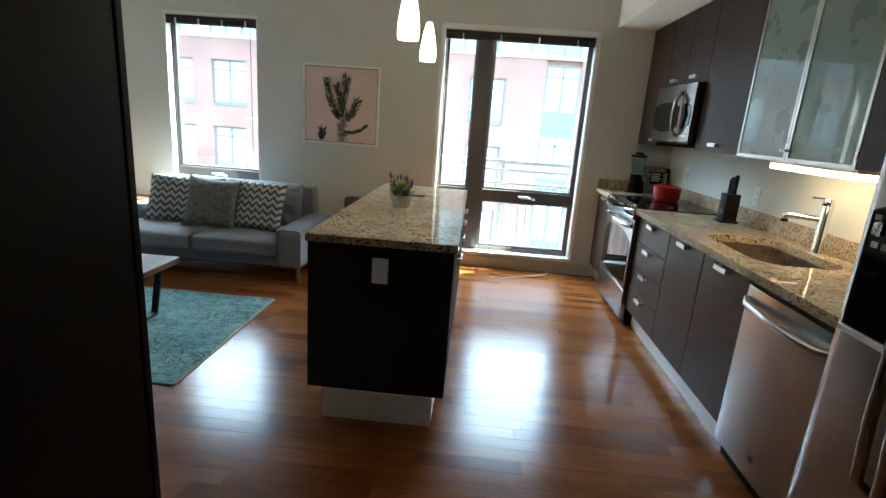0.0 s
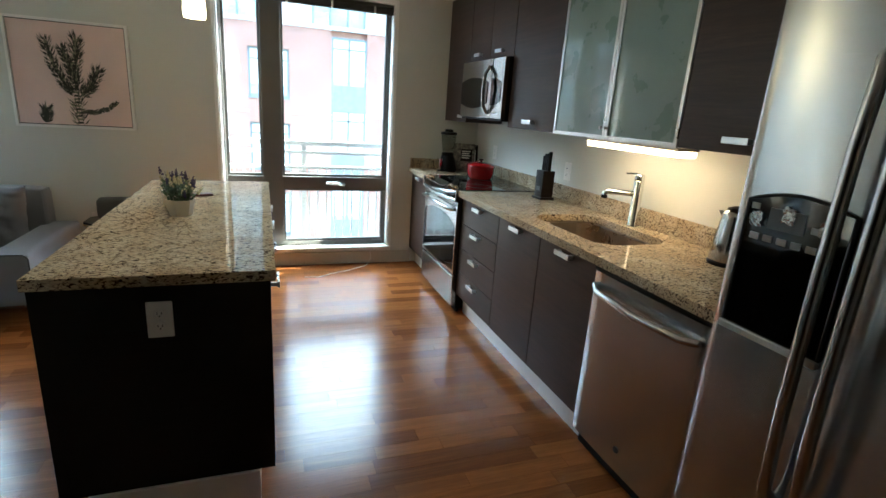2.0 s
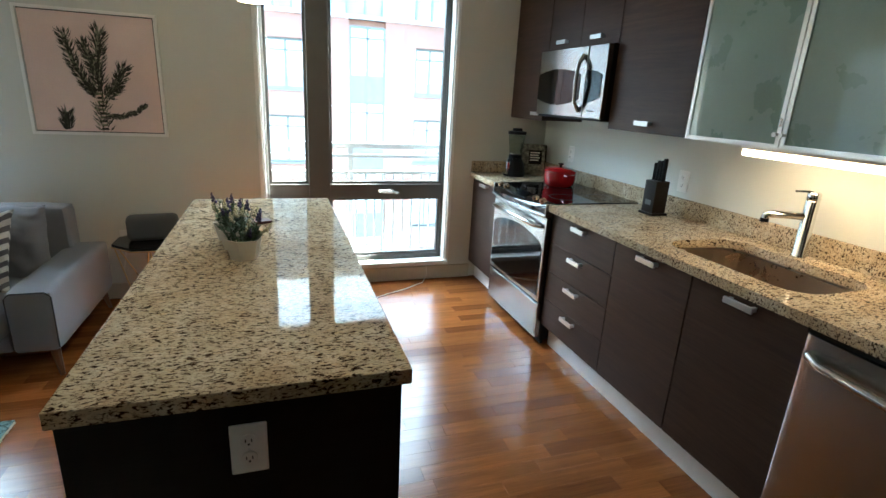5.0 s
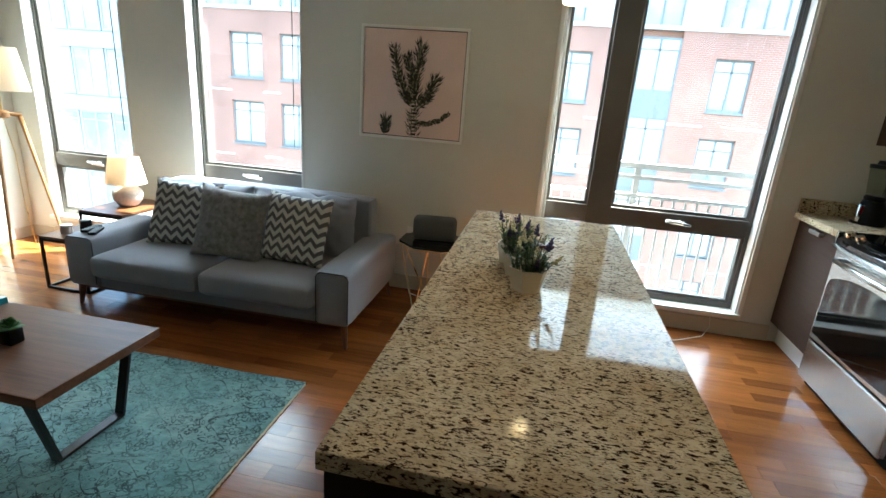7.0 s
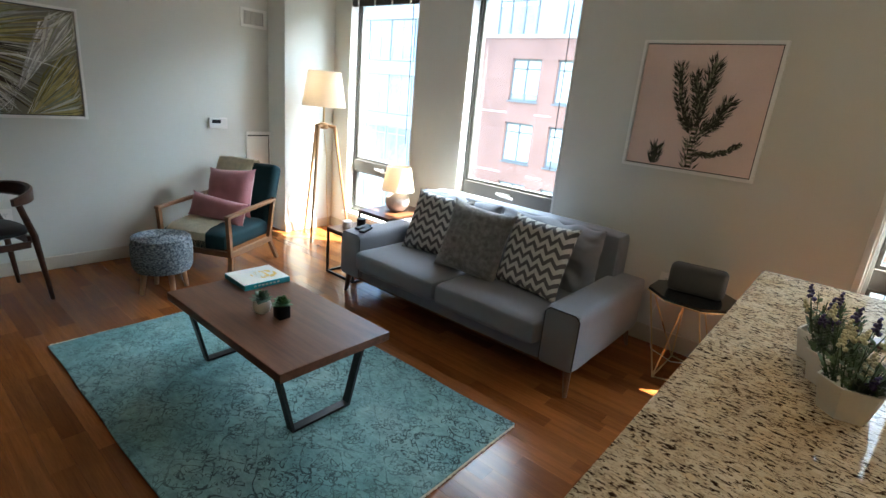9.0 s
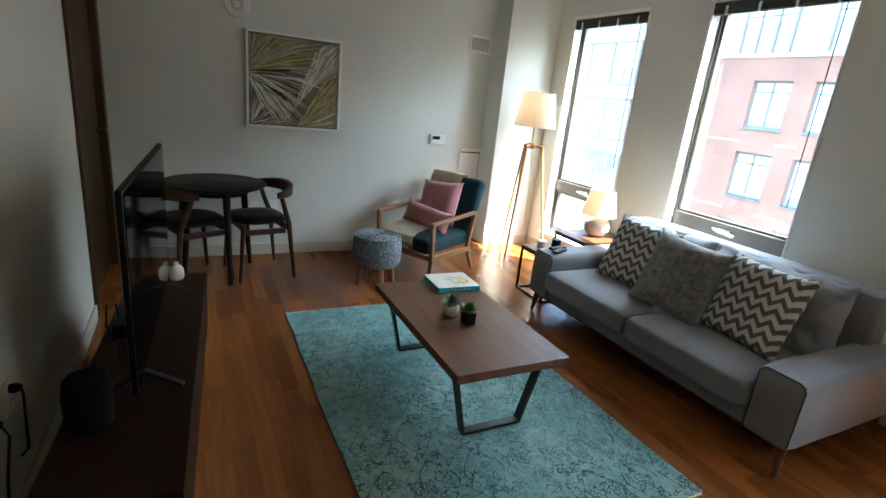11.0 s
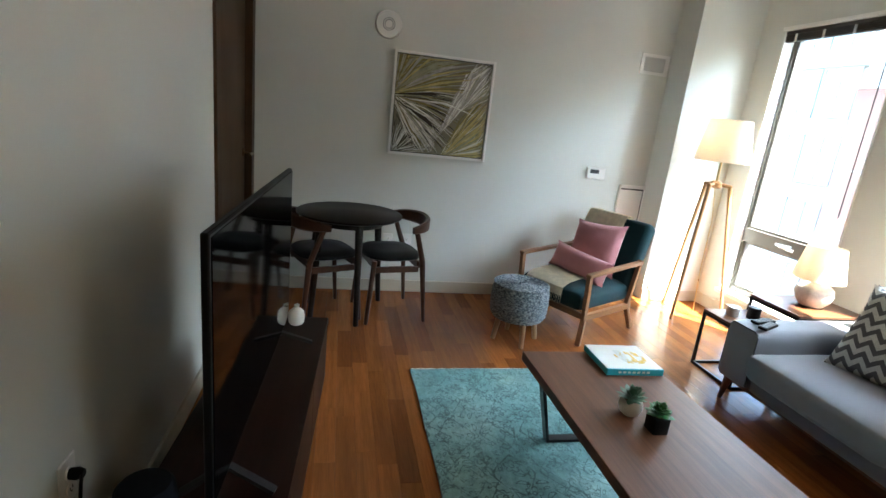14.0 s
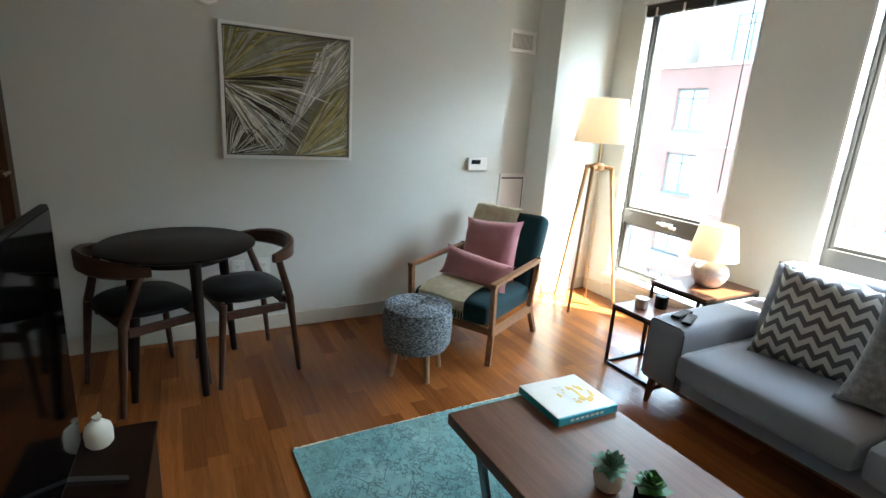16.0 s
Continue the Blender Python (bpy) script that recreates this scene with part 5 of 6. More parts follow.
for k in range(7):
    add_box(tb_, (-0.06 + k * 0.016, -0.02, 0.029), (-0.052 + k * 0.016, 0.015, 0.0298))
    add_box(tb_, (0.1162, -0.08 + k * 0.022, 0.010), (0.1168, -0.066 + k * 0.022, 0.019))
part("title_bars", tb_, plain("pale_ink", (0.7, 0.72, 0.66), 0.5), cov)["kind"] = "stuff"


def leaf_fan(bm, n, length, width, tiers, seed, lift=0.5):
    """Fleshy pointed leaves in whorls."""
    rr = random.Random(seed)
    for t in range(tiers):
        k = n - t
        for i in range(k):
            a = 2 * math.pi * (i + 0.5 * t) / k + rr.uniform(-0.15, 0.15)
            tilt = radians(20 + 60 * t / max(1, tiers - 1)) + rr.uniform(-0.1, 0.1)
            L = length * (1 - 0.45 * t / tiers) * rr.uniform(0.85, 1.1)
            d = Vector((math.cos(a) * math.cos(tilt), math.sin(a) * math.cos(tilt), math.sin(tilt)))
            s = Vector((-math.sin(a), math.cos(a), 0))
            up = d.cross(s) * -1
            base = Vector((0, 0, 0.004 * t))
            ring = []
            for f, w, h in ((0.0, 0.35, 0.3), (0.35, 0.9, 0.45), (0.7, 0.9, 0.35), (1.0, 0.08, 0.05)):
                c = base + d * L * f + up * (L * 0.12 * f * f)
                ring.append([bm.verts.new(c + s * width * w * 0.5), bm.verts.new(c + up * width * h * 0.35), bm.verts.new(c - s * width * w * 0.5), bm.verts.new(c - up * width * h * 0.25)])
            for p, q in zip(ring, ring[1:]):
                for j in range(4):
                    bm.faces.new((p[j], p[(j + 1) % 4], q[(j + 1) % 4], q[j]))
            bm.faces.new(ring[-1])


def succulent(x, y, pot, leaf, square, seed, label):
    p = thing("potted_succulent", (x, y, 0.3905), label, "plant", "succulents on the coffee table")
    if square:
        bm = bmesh.new()
        add_box(bm, (-0.029, -0.029, 0), (0.029, 0.029, 0.060), 0.004)
        part("pot", bm, pot, p, smooth=True)
        z = 0.062
    else:
        lathe("pot", [(0.022, 0), (0.036, 0.012), (0.043, 0.035), (0.040, 0.055), (0.034, 0.064), (0.030, 0.062), (0.030, 0.055)], pot, p)
        z = 0.06
    lathe("soil", [(0.028, z - 0.008), (0.02, z - 0.001), (0.0, z + 0.001)], GAP, p, segs=12)
    bm = bmesh.new()
    leaf_fan(bm, 8 if square else 9, 0.052 if square else 0.062, 0.036 if square else 0.026, 4, seed)
    bmesh.ops.translate(bm, vec=(0, 0, z), verts=bm.verts)
    part("leaves", bm, leaf, p, smooth=True)


succulent(-2.540, 2.725, WHITEC, LEAFB, False, 3, "blue-green succulent in a round pale pot")
succulent(-2.438, 2.768, BLACKP, LEAFG, True, 6, "bright green succulent in a square black pot")


def side_table(x0, x1, y0, y1, z, label):
    t = thing("side_table", ((x0 + x1) / 2, (y0 + y1) / 2, 0), label, "side table", "nesting side tables", world_coords=True)
    box("tabletop", (x0, y0, z - 0.014), (x1, y1, z), SOFALEG, t, 0.002)
    q = 0.016
    for x in (x0, x1 - q):
        for y in (y0, y1 - q):
            box("leg", (x, y, 0.0), (x + q, y + q, z - 0.015), BLACKM, t, 0.001)
    for y in (y0, y1 - q):
        for zz in (0.0, z - 0.031):
            box("rail", (x0 + q, y, zz), (x1 - q, y + q, zz + q), BLACKM, t)
    for x in (x0, x1 - q):
        for zz in (0.0, z - 0.031):
            box("rail", (x, y0 + q, zz), (x + q, y1 - q, zz + q), BLACKM, t)
    return t


side_table(-3.67, -3.33, 3.945, 4.27, 0.375, "low black-framed side table with wooden top beside the sofa")
side_table(-3.70, -3.33, 4.29, 4.80, 0.475, "taller black-framed side table under the lamp")
cj = thing("candle_jar", (-3.565, 4.06, 0.3755), "small pinkish candle tin on the side table", "candle", "candle tins")
lathe("jar", [(0.034, 0), (0.036, 0.004), (0.036, 0.052), (0.032, 0.054)], CERAM, cj)
lathe("lid", [(0.037, 0.050), (0.037, 0.060), (0.030, 0.062)], ALU, cj)
cj = thing("candle_jar", (-3.52, 4.17, 0.3755), "small black candle tin on the side table", "candle", "candle tins")
lathe("jar", [(0.034, 0), (0.036, 0.004), (0.036, 0.066), (0.032, 0.068)], BLACKP, cj)
lathe("lid", [(0.037, 0.064), (0.037, 0.074), (0.030, 0.076)], BLACKP, cj)


def shade_mat(name, c, strength):
    m, nt, nodes, links, b = nodes_of(name)
    n = noise_of(nt, coords(nt, (1, 1, 0.3)), 260, 2)
    links.new(ramp(nt, n, [(0.3, sc(c, 0.85)), (0.7, c)]), b.inputs["Base Color"])
    tr, mx = nodes.new("ShaderNodeBsdfTranslucent"), nodes.new("ShaderNodeMixShader")
    tr.inputs[0].default_value = (*c, 1)
    mx.inputs[0].default_value = 0.55
    links.new(b.outputs[0], mx.inputs[1])
    links.new(tr.outputs[0], mx.inputs[2])
    links.new(mx.outputs[0], nodes["Material Output"].inputs[0])
    b.inputs["Roughness"].default_value = 0.9
    return m


SHADE = shade_mat("glowing_shade", (0.86, 0.78, 0.67), 0)
BULB = glow("warm_bulb", (1.0, 0.74, 0.42), 2.0)

tl = thing("table_lamp", (-3.515, 4.56, 0.4755), "lit table lamp with round crackled ceramic base", "lamp")
tl.scale = (0.88, 0.88, 0.88)
lathe("base", [(0.06, 0), (0.075, 0.008), (0.108, 0.05), (0.120, 0.095), (0.112, 0.135), (0.075, 0.168), (0.045, 0.178), (0.050, 0.19), (0.042, 0.20)], CERAM, tl, segs=32)
lathe("neck", [(0.012, 0.198), (0.012, 0.30)], BRASS, tl, segs=12)
lathe("shade", [(0.160, 0.200), (0.116, 0.430), (0.114, 0.430), (0.158, 0.200)], SHADE, tl, segs=36, cap=False)
lathe("bulb", [(0.01, 0.28), (0.028, 0.31), (0.03, 0.335), (0.018, 0.36), (0.0, 0.365)], BULB, tl, segs=14)
lamp("table_lamp_bulb", "POINT", (-3.515, 4.56, 0.765), 0.085, (1.0, 0.76, 0.50), 0.035)

fx, fy = -4.475, 4.49
fl = thing("floor_lamp", (fx, fy, 0), "lit floor lamp on a light wooden tripod", "lamp", world_coords=True)
for px, py in ((-4.385, 4.30), (-4.31, 4.70), (-4.735, 4.47)):
    d = Vector((px - fx, py - fy, 0)).normalized()
    kx, ky = fx + d.x * 0.10, fy + d.y * 0.10
    bm = bmesh.new()
    add_rod(bm, (px, py, 0.0), (kx, ky, 1.075), 0.011, 0.016, 8)
    add_rod(bm, (kx + d.x * 0.012, ky + d.y * 0.012, 1.08), (fx, fy, 1.095), 0.015, 0.015, 8)
    part("leg", bm, PINE, fl, "light wooden tripod leg", smooth=True)
lathe("hub", [(0.03, 1.06), (0.045, 1.07), (0.045, 1.10), (0.03, 1.115)], PINE, fl, (fx, fy, 0), segs=16)
rod("stem", (fx, fy, 1.08), (fx, fy, 1.36), 0.010, BRASS, fl)
lathe("shade", [(0.198, 1.262), (0.148, 1.570), (0.146, 1.570), (0.196, 1.262)], SHADE, fl, (fx, fy, 0), segs=40, cap=False)
lathe("bulb", [(0.012, 1.35), (0.03, 1.39), (0.032, 1.42), (0.018, 1.445), (0.0, 1.45)], BULB, fl, (fx, fy, 0), segs=14)
sweep("cord", [(fx, fy, 1.07), (fx + 0.03, fy + 0.02, 0.8), (fx + 0.0, fy + 0.05, 0.4), (fx - 0.05, fy + 0.12, 0.02), (fx - 0.2, fy + 0.25, 0.006)], 0.003, BRASS, fl, segs=6)
lamp("floor_lamp_bulb", "POINT", (fx, fy, 1.42), 0.30, (1.0, 0.76, 0.50), 0.035)


def armchair():
    c = thing("armchair", (-4.30, 3.47, 0), "dark teal velvet armchair with teak frame", "armchair", rz=28)
    w, yf, yb = 0.62, -0.37, 0.36
    for s, nm in ((-1, "l"), (1, "r")):
        x = s * w / 2
        # arm loop: front post, arm top, rear post, lower rail
        sweep("arm_frame", [(x, yf + 0.02, 0.20), (x, yf, 0.535)], 0.030, TEAK, c, h=0.034)
        box("arm_top", (x - 0.022, yf - 0.02, 0.0), (x + 0.022, 0.30, 0.026), TEAK, c, 0.006, m=pose(0, 0, 0.530, 2.5, 0, 0))
        sweep("rear_post", [(x, 0.285, 0.575), (x, 0.20, 0.22), (x, 0.33, 0.0)], 0.030, TEAK, c, h=0.034)
        box("side_rail", (x - 0.016, yf + 0.01, 0.19), (x + 0.016, 0.24, 0.235), TEAK, c, 0.004)
        sweep("front_leg", [(x * 0.98, yf + 0.03, 0.215), (x * 1.0, yf + 0.005, 0.0)], 0.034, TEAK, c, h=0.036)
    box("front_rail", (-w / 2 + 0.017, yf + 0.015, 0.19), (w / 2 - 0.017, yf + 0.045, 0.235), TEAK, c, 0.003)
    soft_box("seat_cushion", (-w / 2 + 0.024, yf - 0.015, 0.238), (w / 2 - 0.024, 0.27, 0.385), 0.05, TEAL, c, 0.015, cuts=10)
    bm = bmesh.new()
    add_box(bm, (-w / 2 + 0.02, -0.065, 0), (w / 2 - 0.02, 0.065, 0.57), 0.045, 4)
    bmesh.ops.transform(bm, matrix=pose(0, 0.235, 0.30, -20, 0, 0), verts=bm.verts)
    part("back_cushion", bm, TEAL, c, smooth=True)
    return c


ac = armchair()
MA = pose(-4.30, 3.41, 0, 0, 0, 28) @ Matrix.Scale(0.925, 4)
ac.matrix_basis = MA
# throw lying over seat and back
tw = bmesh.new()
prof = [(-0.402, 0.315), (-0.395, 0.375), (-0.33, 0.408), (-0.2, 0.418), (0.0, 0.419), (0.085, 0.412), (0.115, 0.45), (0.185, 0.62), (0.262, 0.82), (0.30, 0.873), (0.36, 0.873), (0.395, 0.83), (0.385, 0.74)]
rowsv = []
for k, (y, z) in enumerate(prof):
    r = []
    for i in range(13):
        x = -0.225 + 0.35 * i / 12
        r.append(tw.verts.new((x + 0.006 * noise.noise(Vector((k * 0.9, i * 0.5, 0))), y, z + 0.004 + 0.006 * noise.noise(Vector((i * 0.8, k * 0.7, 4))))))
    rowsv.append(r)
for a, b in zip(rowsv, rowsv[1:]):
    for i in range(12):
        tw.faces.new((a[i], a[i + 1], b[i + 1], b[i]))
bmesh.ops.solidify(tw, geom=tw.faces[:], thickness=0.006)
for i in range(24):
    x = -0.222 + 0.345 * i / 23
    add_rod(tw, (x, -0.403, 0.32), (x + 0.004 * (i % 3 - 1), -0.408, 0.262 + 0.008 * (i % 2)), 0.0022, 0.0015, 5)
thr = part("throw_blanket", tw, CREAM, smooth=True)
thr.matrix_basis = MA
tagged(thr, "cream wool throw with fringe over the armchair", "blanket")
pp = cushion("throw_pillow", 0.43, 0.43, 0.15, PINK, None, pinch=0.28, wrinkle=0.006, seed=12)
pp.matrix_basis = MA @ pose(0.02, 0.085, 0.615, -22, -4, 4)
tagged(pp, "square dusty pink pillow on the armchair", "pillow", "pink pillows")
pp = cushion("throw_pillow", 0.54, 0.21, 0.15, PINK, None, pinch=0.30, wrinkle=0.005, seed=15)
pp.matrix_basis = MA @ pose(0.0, -0.055, 0.49, -18, 6, 0)
tagged(pp, "long dusty pink lumbar pillow on the armchair", "pillow", "pink pillows")

# knitted stool
ks = thing("stool", (-3.985, 2.83, 0), "round knitted black and white pouf stool on light wooden legs", "stool")
lathe("seat", [(0.11, 0.157), (0.166, 0.165), (0.183, 0.195), (0.188, 0.27), (0.186, 0.345), (0.172, 0.382), (0.12, 0.391), (0.0, 0.393)], KNIT, ks, segs=40)
for k in range(14):
    rr = 0.012 + k * 0.0125
    bm = bmesh.new()
    add_sweep(bm, [(rr * math.cos(2 * math.pi * i / 28), rr * math.sin(2 * math.pi * i / 28), 0.390 - 0.05 * max(0, rr - 0.12) ** 1.2 * 2.4) for i in range(28)], 0.0065, None, 6, True)
    part("knit_ring", bm, KNIT, ks, smooth=True)
for i in range(4):
    a = radians(90 * i)
    rod("leg", (0.147 * math.cos(a), 0.147 * math.sin(a), 0), (0.118 * math.cos(a), 0.118 * math.sin(a), 0.18), 0.015, BEECH, ks, r1=0.02, label="turned light wooden leg")

# dining table
dt = thing("dining_table", (-4.375, 1.725, 0), "small round dark wooden dining table", "table", world_coords=True)
lathe("tabletop", [(0.0, 0.682), (0.325, 0.682), (0.342, 0.692), (0.344, 0.700), (0.338, 0.705), (0.0, 0.706)], DINE, dt, (-4.375, 1.725, 0), segs=56, cap=False)
lathe("apron", [(0.22, 0.63), (0.22, 0.682)], DINE, dt, (-4.375, 1.725, 0), segs=32)
for px, py in ((-4.135, 1.795), (-4.60, 1.97), (-4.53, 1.47), (-4.19, 1.50)):
    d = Vector((px + 4.375, py - 1.725, 0)) * 0.8
    rod("leg", (px, py, 0.0), (-4.375 + d.x, 1.725 + d.y, 0.68), 0.017, DINE, dt, r1=0.027, segs=10)


def elbow_chair(at, rz, label):
    """A chair with a curved elbow back; local +y is its back."""
    c = thing("dining_chair", at, label, "chair", "dining chairs", rz=rz)
    out = []
    for k in range(20):
        a = 2 * math.pi * k / 20
        out.append((0.205 * abs(math.cos(a)) ** 0.7 * (1 if math.cos(a) > 0 else -1), 0.195 * abs(math.sin(a)) ** 0.7 * (1 if math.sin(a) > 0 else -1)))
    bm = bmesh.new()
    rings = []
    for k, z in ((0.9, 0.425), (1.0, 0.435), (1.0, 0.452), (0.9, 0.466), (0.5, 0.47)):
        rings.append([bm.verts.new((x * k, y * k, z)) for x, y in out])
    for a, b in zip(rings, rings[1:]):
        for i in range(20):
            bm.faces.new((a[i], a[(i + 1) % 20], b[(i + 1) % 20], b[i]))
    bm.faces.new(rings[0])
    bm.faces.new(rings[-1])
    part("seat", bm, LEATHER, c, "black leather seat pad", smooth=True)
    for y in (-0.15, 0.15):
        box("seat_rail", (-0.185, y - 0.012, 0.375), (0.185, y + 0.012, 0.424), CHAIRW, c, 0.004)
    for s in (-1, 1):
        box("side_rail", (s * 0.185 - 0.012, -0.15, 0.35), (s * 0.185 + 0.012, 0.15, 0.39), CHAIRW, c, 0.004)
        rod("front_leg", (s * 0.20, -0.19, 0), (s * 0.185, -0.155, 0.43), 0.012, CHAIRW, c, r1=0.019, segs=10)
        bm = bmesh.new()
        add_rod(bm, (s * 0.215, 0.21, 0), (s * 0.20, 0.17, 0.42), 0.012, 0.02, 10)
        add_rod(bm, (s * 0.20, 0.17, 0.42), (s * 0.235, 0.10, 0.635), 0.02, 0.017, 10)
        part("rear_leg", bm, CHAIRW, c, smooth=True)
    # curved backrest
    bm = bmesh.new()
    secs = []
    for k in range(17):
        u = k / 16 * 2 - 1
        a = u * radians(78)
        x, y = 0.262 * math.sin(a), 0.02 + 0.215 * math.cos(a)
        hgt = 0.045 + 0.05 * (1 - u * u)
        zc = 0.650 + 0.015 * (1 - u * u)
        n = Vector((math.sin(a), math.cos(a), 0))
        secs.append([bm.verts.new(Vector((x, y, zc)) + n * dn + Vector((0, 0, dz))) for dn, dz in ((0.0, -hgt / 2), (0.016, -hgt * 0.35), (0.018, hgt * 0.4), (0.006, hgt / 2), (-0.012, hgt * 0.4), (-0.012, -hgt * 0.35))])
    for p, q in zip(secs, secs[1:]):
        for i in range(6):
            bm.faces.new((p[i], p[(i + 1) % 6], q[(i + 1) % 6], q[i]))
    bm.faces.new(secs[0])
    bm.faces.new(secs[-1])
    part("backrest", bm, CHAIRW, c, "curved walnut backrest", smooth=True)
    return c


elbow_chair((-4.40, 2.005, 0), 12, "walnut elbow chair with black leather seat by the table")
elbow_chair((-4.35, 1.565, 0), -156, "walnut elbow chair with black leather seat by the console")

# media console and television
cn = thing("media_console", (-2.535, 1.34, 0), "low dark walnut media console", "console", world_coords=True, rz=-3.6)
cx0, cx1, cy0, cy1 = -3.35, -1.72, 1.225, 1.575
box("top", (cx0, cy0, 0.378), (cx1, cy1, 0.402), WALNUTD, cn, 0.003)
box("body", (cx0 + 0.01, cy0 + 0.005, 0.10), (cx1 - 0.01, cy1 - 0.022, 0.377), WALNUTD, cn, 0.002)
for i in range(3):
    a = cx0 + 0.012 + i * (cx1 - cx0 - 0.024) / 3
    box("drawer_front", (a + 0.003, cy1 - 0.020, 0.105), (a + (cx1 - cx0 - 0.024) / 3 - 0.003, cy1 - 0.003, 0.372), WALNUTD, cn, 0.003)
for x in (cx0 + 0.08, cx1 - 0.08):
    for y in (cy0 + 0.06, cy1 - 0.07):
        rod("leg", (x, y, 0), (x, y, 0.102), 0.016, WALNUTD, cn, r1=0.022)
pa, pb = Vector((-2.099, 1.400, 0)), Vector((-3.189, 1.455, 0))
ang = math.degrees(math.atan2((pb - pa).y, (pb - pa).x)) + 180
mid = (pa + pb) / 2
tv = thing("television", (mid.x, mid.y, 0.4025), "large black flat television standing on the console", "television", rz=ang)
W2 = (pb - pa).length / 2
box("bezel", (-W2, -0.018, 0.060), (W2, 0.0, 0.705), BLACKP, tv, 0.005)
box("screen", (-W2 + 0.01, 0.0005, 0.075), (W2 - 0.01, 0.003, 0.695), SCREEN, tv)
box("rear_housing", (-W2 * 0.6, -0.058, 0.08), (W2 * 0.6, -0.019, 0.40), BLACKP, tv, 0.01)
for s in (-1, 1):
    bm = bmesh.new()
    add_sweep(bm, [(s * W2 * 0.78, -0.11, 0.007), (s * W2 * 0.72, -0.010, 0.062), (s * W2 * 0.78, 0.115, 0.007)], 0.022, 0.012)
    part("foot", bm, BLACKM, tv)
jg = thing("ceramic_jug", (-3.262, 1.485, 0.4025), "small white ceramic jug on the console", "jug")
jg.scale = (0.8, 0.8, 0.8)
lathe("body", [(0.034, 0), (0.043, 0.012), (0.045, 0.05), (0.040, 0.075), (0.022, 0.092), (0.012, 0.098), (0.013, 0.110), (0.016, 0.112), (0.010, 0.112)], WHITEC, jg)
sweep("handle", [(-0.012, 0.0, 0.106), (-0.035, 0.0, 0.105), (-0.044, 0.0, 0.08), (-0.036, 0, 0.07)], 0.004, WHITEC, jg)
sk_ = thing("smart_speaker", (-2.07, 1.275, 0.4025), "dark blue cloth smart speaker on the console", "speaker")
lathe("body", [(0.055, 0), (0.062, 0.01), (0.064, 0.10), (0.058, 0.155), (0.05, 0.165), (0.0, 0.167)], plain("navy_cloth", (0.003, 0.004, 0.006), 0.9, spec=0.1, fine=400, bump=0.3), sk_, segs=28)
rt = thing("power_adapter", (-2.68, 1.30, 0.4025), "small black power adapter behind the television", "adapter")
box("body", (-0.055, -0.032, 0), (0.055, 0.032, 0.055), BLACKP, rt, 0.008)
sweep("power_cord", [(-0.05, -0.01, 0.03), (-0.10, -0.03, 0.09), (-0.02, -0.05, 0.12), (0.06, -0.045, 0.07), (0.09, -0.02, 0.006), (0.25, 0.0, 0.005)], 0.004, BLACKP, rt, segs=6)
for x in (-2.053, -2.246):
    o = outlet((x, YS, 0.44), 180, "white duplex outlet with a black plug above the console")
    plug = lathe("plug", [(0.014, 0), (0.016, 0.02), (0.010, 0.034)], BLACKP, o, (0, -0.006, 0.02), segs=10, m=pose(0, 0, 0, 90, 0, 0))
    sweep("cord", [(0, -0.035, 0.02), (-0.05, -0.055, 0.03), (-0.08, -0.06, -0.05), (-0.075, -0.055, -0.15), (-0.06, -0.03, -0.185)] if x < -2.1 else [(0, -0.035, 0.02), (-0.06, -0.07, 0.02), (-0.09, -0.06, -0.1), (-0.08, -0.04, -0.35)], 0.004, BLACKP, plug, segs=6)


# hexagonal accent table and cloth speaker
ht = thing("accent_table", (-1.095, 4.585, 0), "black marble accent table on a thin brass wire base", "side table")
bm = bmesh.new()
octo = [(0.248 * math.cos(radians(22.5 + 45 * k)), 0.225 * math.sin(radians(22.5 + 45 * k))) for k in range(8)]
add_prism(bm, octo, "z", 0.483, 0.5)
part("tabletop", bm, MARBLE, ht, "octagonal black marble top")
bm = bmesh.new()
add_sweep(bm, [(0.25 * math.cos(radians(22.5 + 45 * k)), 0.227 * math.sin(radians(22.5 + 45 * k)), 0.479) for k in range(8)], 0.005, None, 6, True)
part("rim", bm, BRASS, ht)
feet = [(-0.075, -0.185), (0.17, -0.10), (0.17, 0.12), (-0.075, 0.185)]
for i, (px, py) in enumerate(feet):
    a = (0.235 * math.cos(radians(200 + 90 * i)), 0.21 * math.sin(radians(200 + 90 * i)), 0.48)
    b = (0.235 * math.cos(radians(270 + 90 * i)), 0.21 * math.sin(radians(270 + 90 * i)), 0.48)
    rod("leg", (px, py, 0.004), a, 0.0045, BRASS, ht, segs=8)
    rod("leg", (px, py, 0.004), b, 0.0045, BRASS, ht, segs=8)
    q = feet[(i + 1) % 4]
    rod("foot_rail", (px, py, 0.005), (q[0], q[1], 0.005), 0.0045, BRASS, ht, segs=8)
ws = thing("wireless_speaker", (-1.10, 4.60, 0.5005), "rounded grey cloth wireless speaker on the accent table", "speaker", rz=8)
bm = bmesh.new()
add_box(bm, (-0.15, -0.055, 0.0), (0.15, 0.055, 0.165), 0.035, 4)
part("body", bm, GREYSPK, ws, smooth=True)
box("base", (-0.11, -0.04, -0.0004), (0.11, 0.04, 0.004), BLACKP, ws)
outlet((-1.33, YN, 0.44), 0, "white duplex outlet behind the accent table")
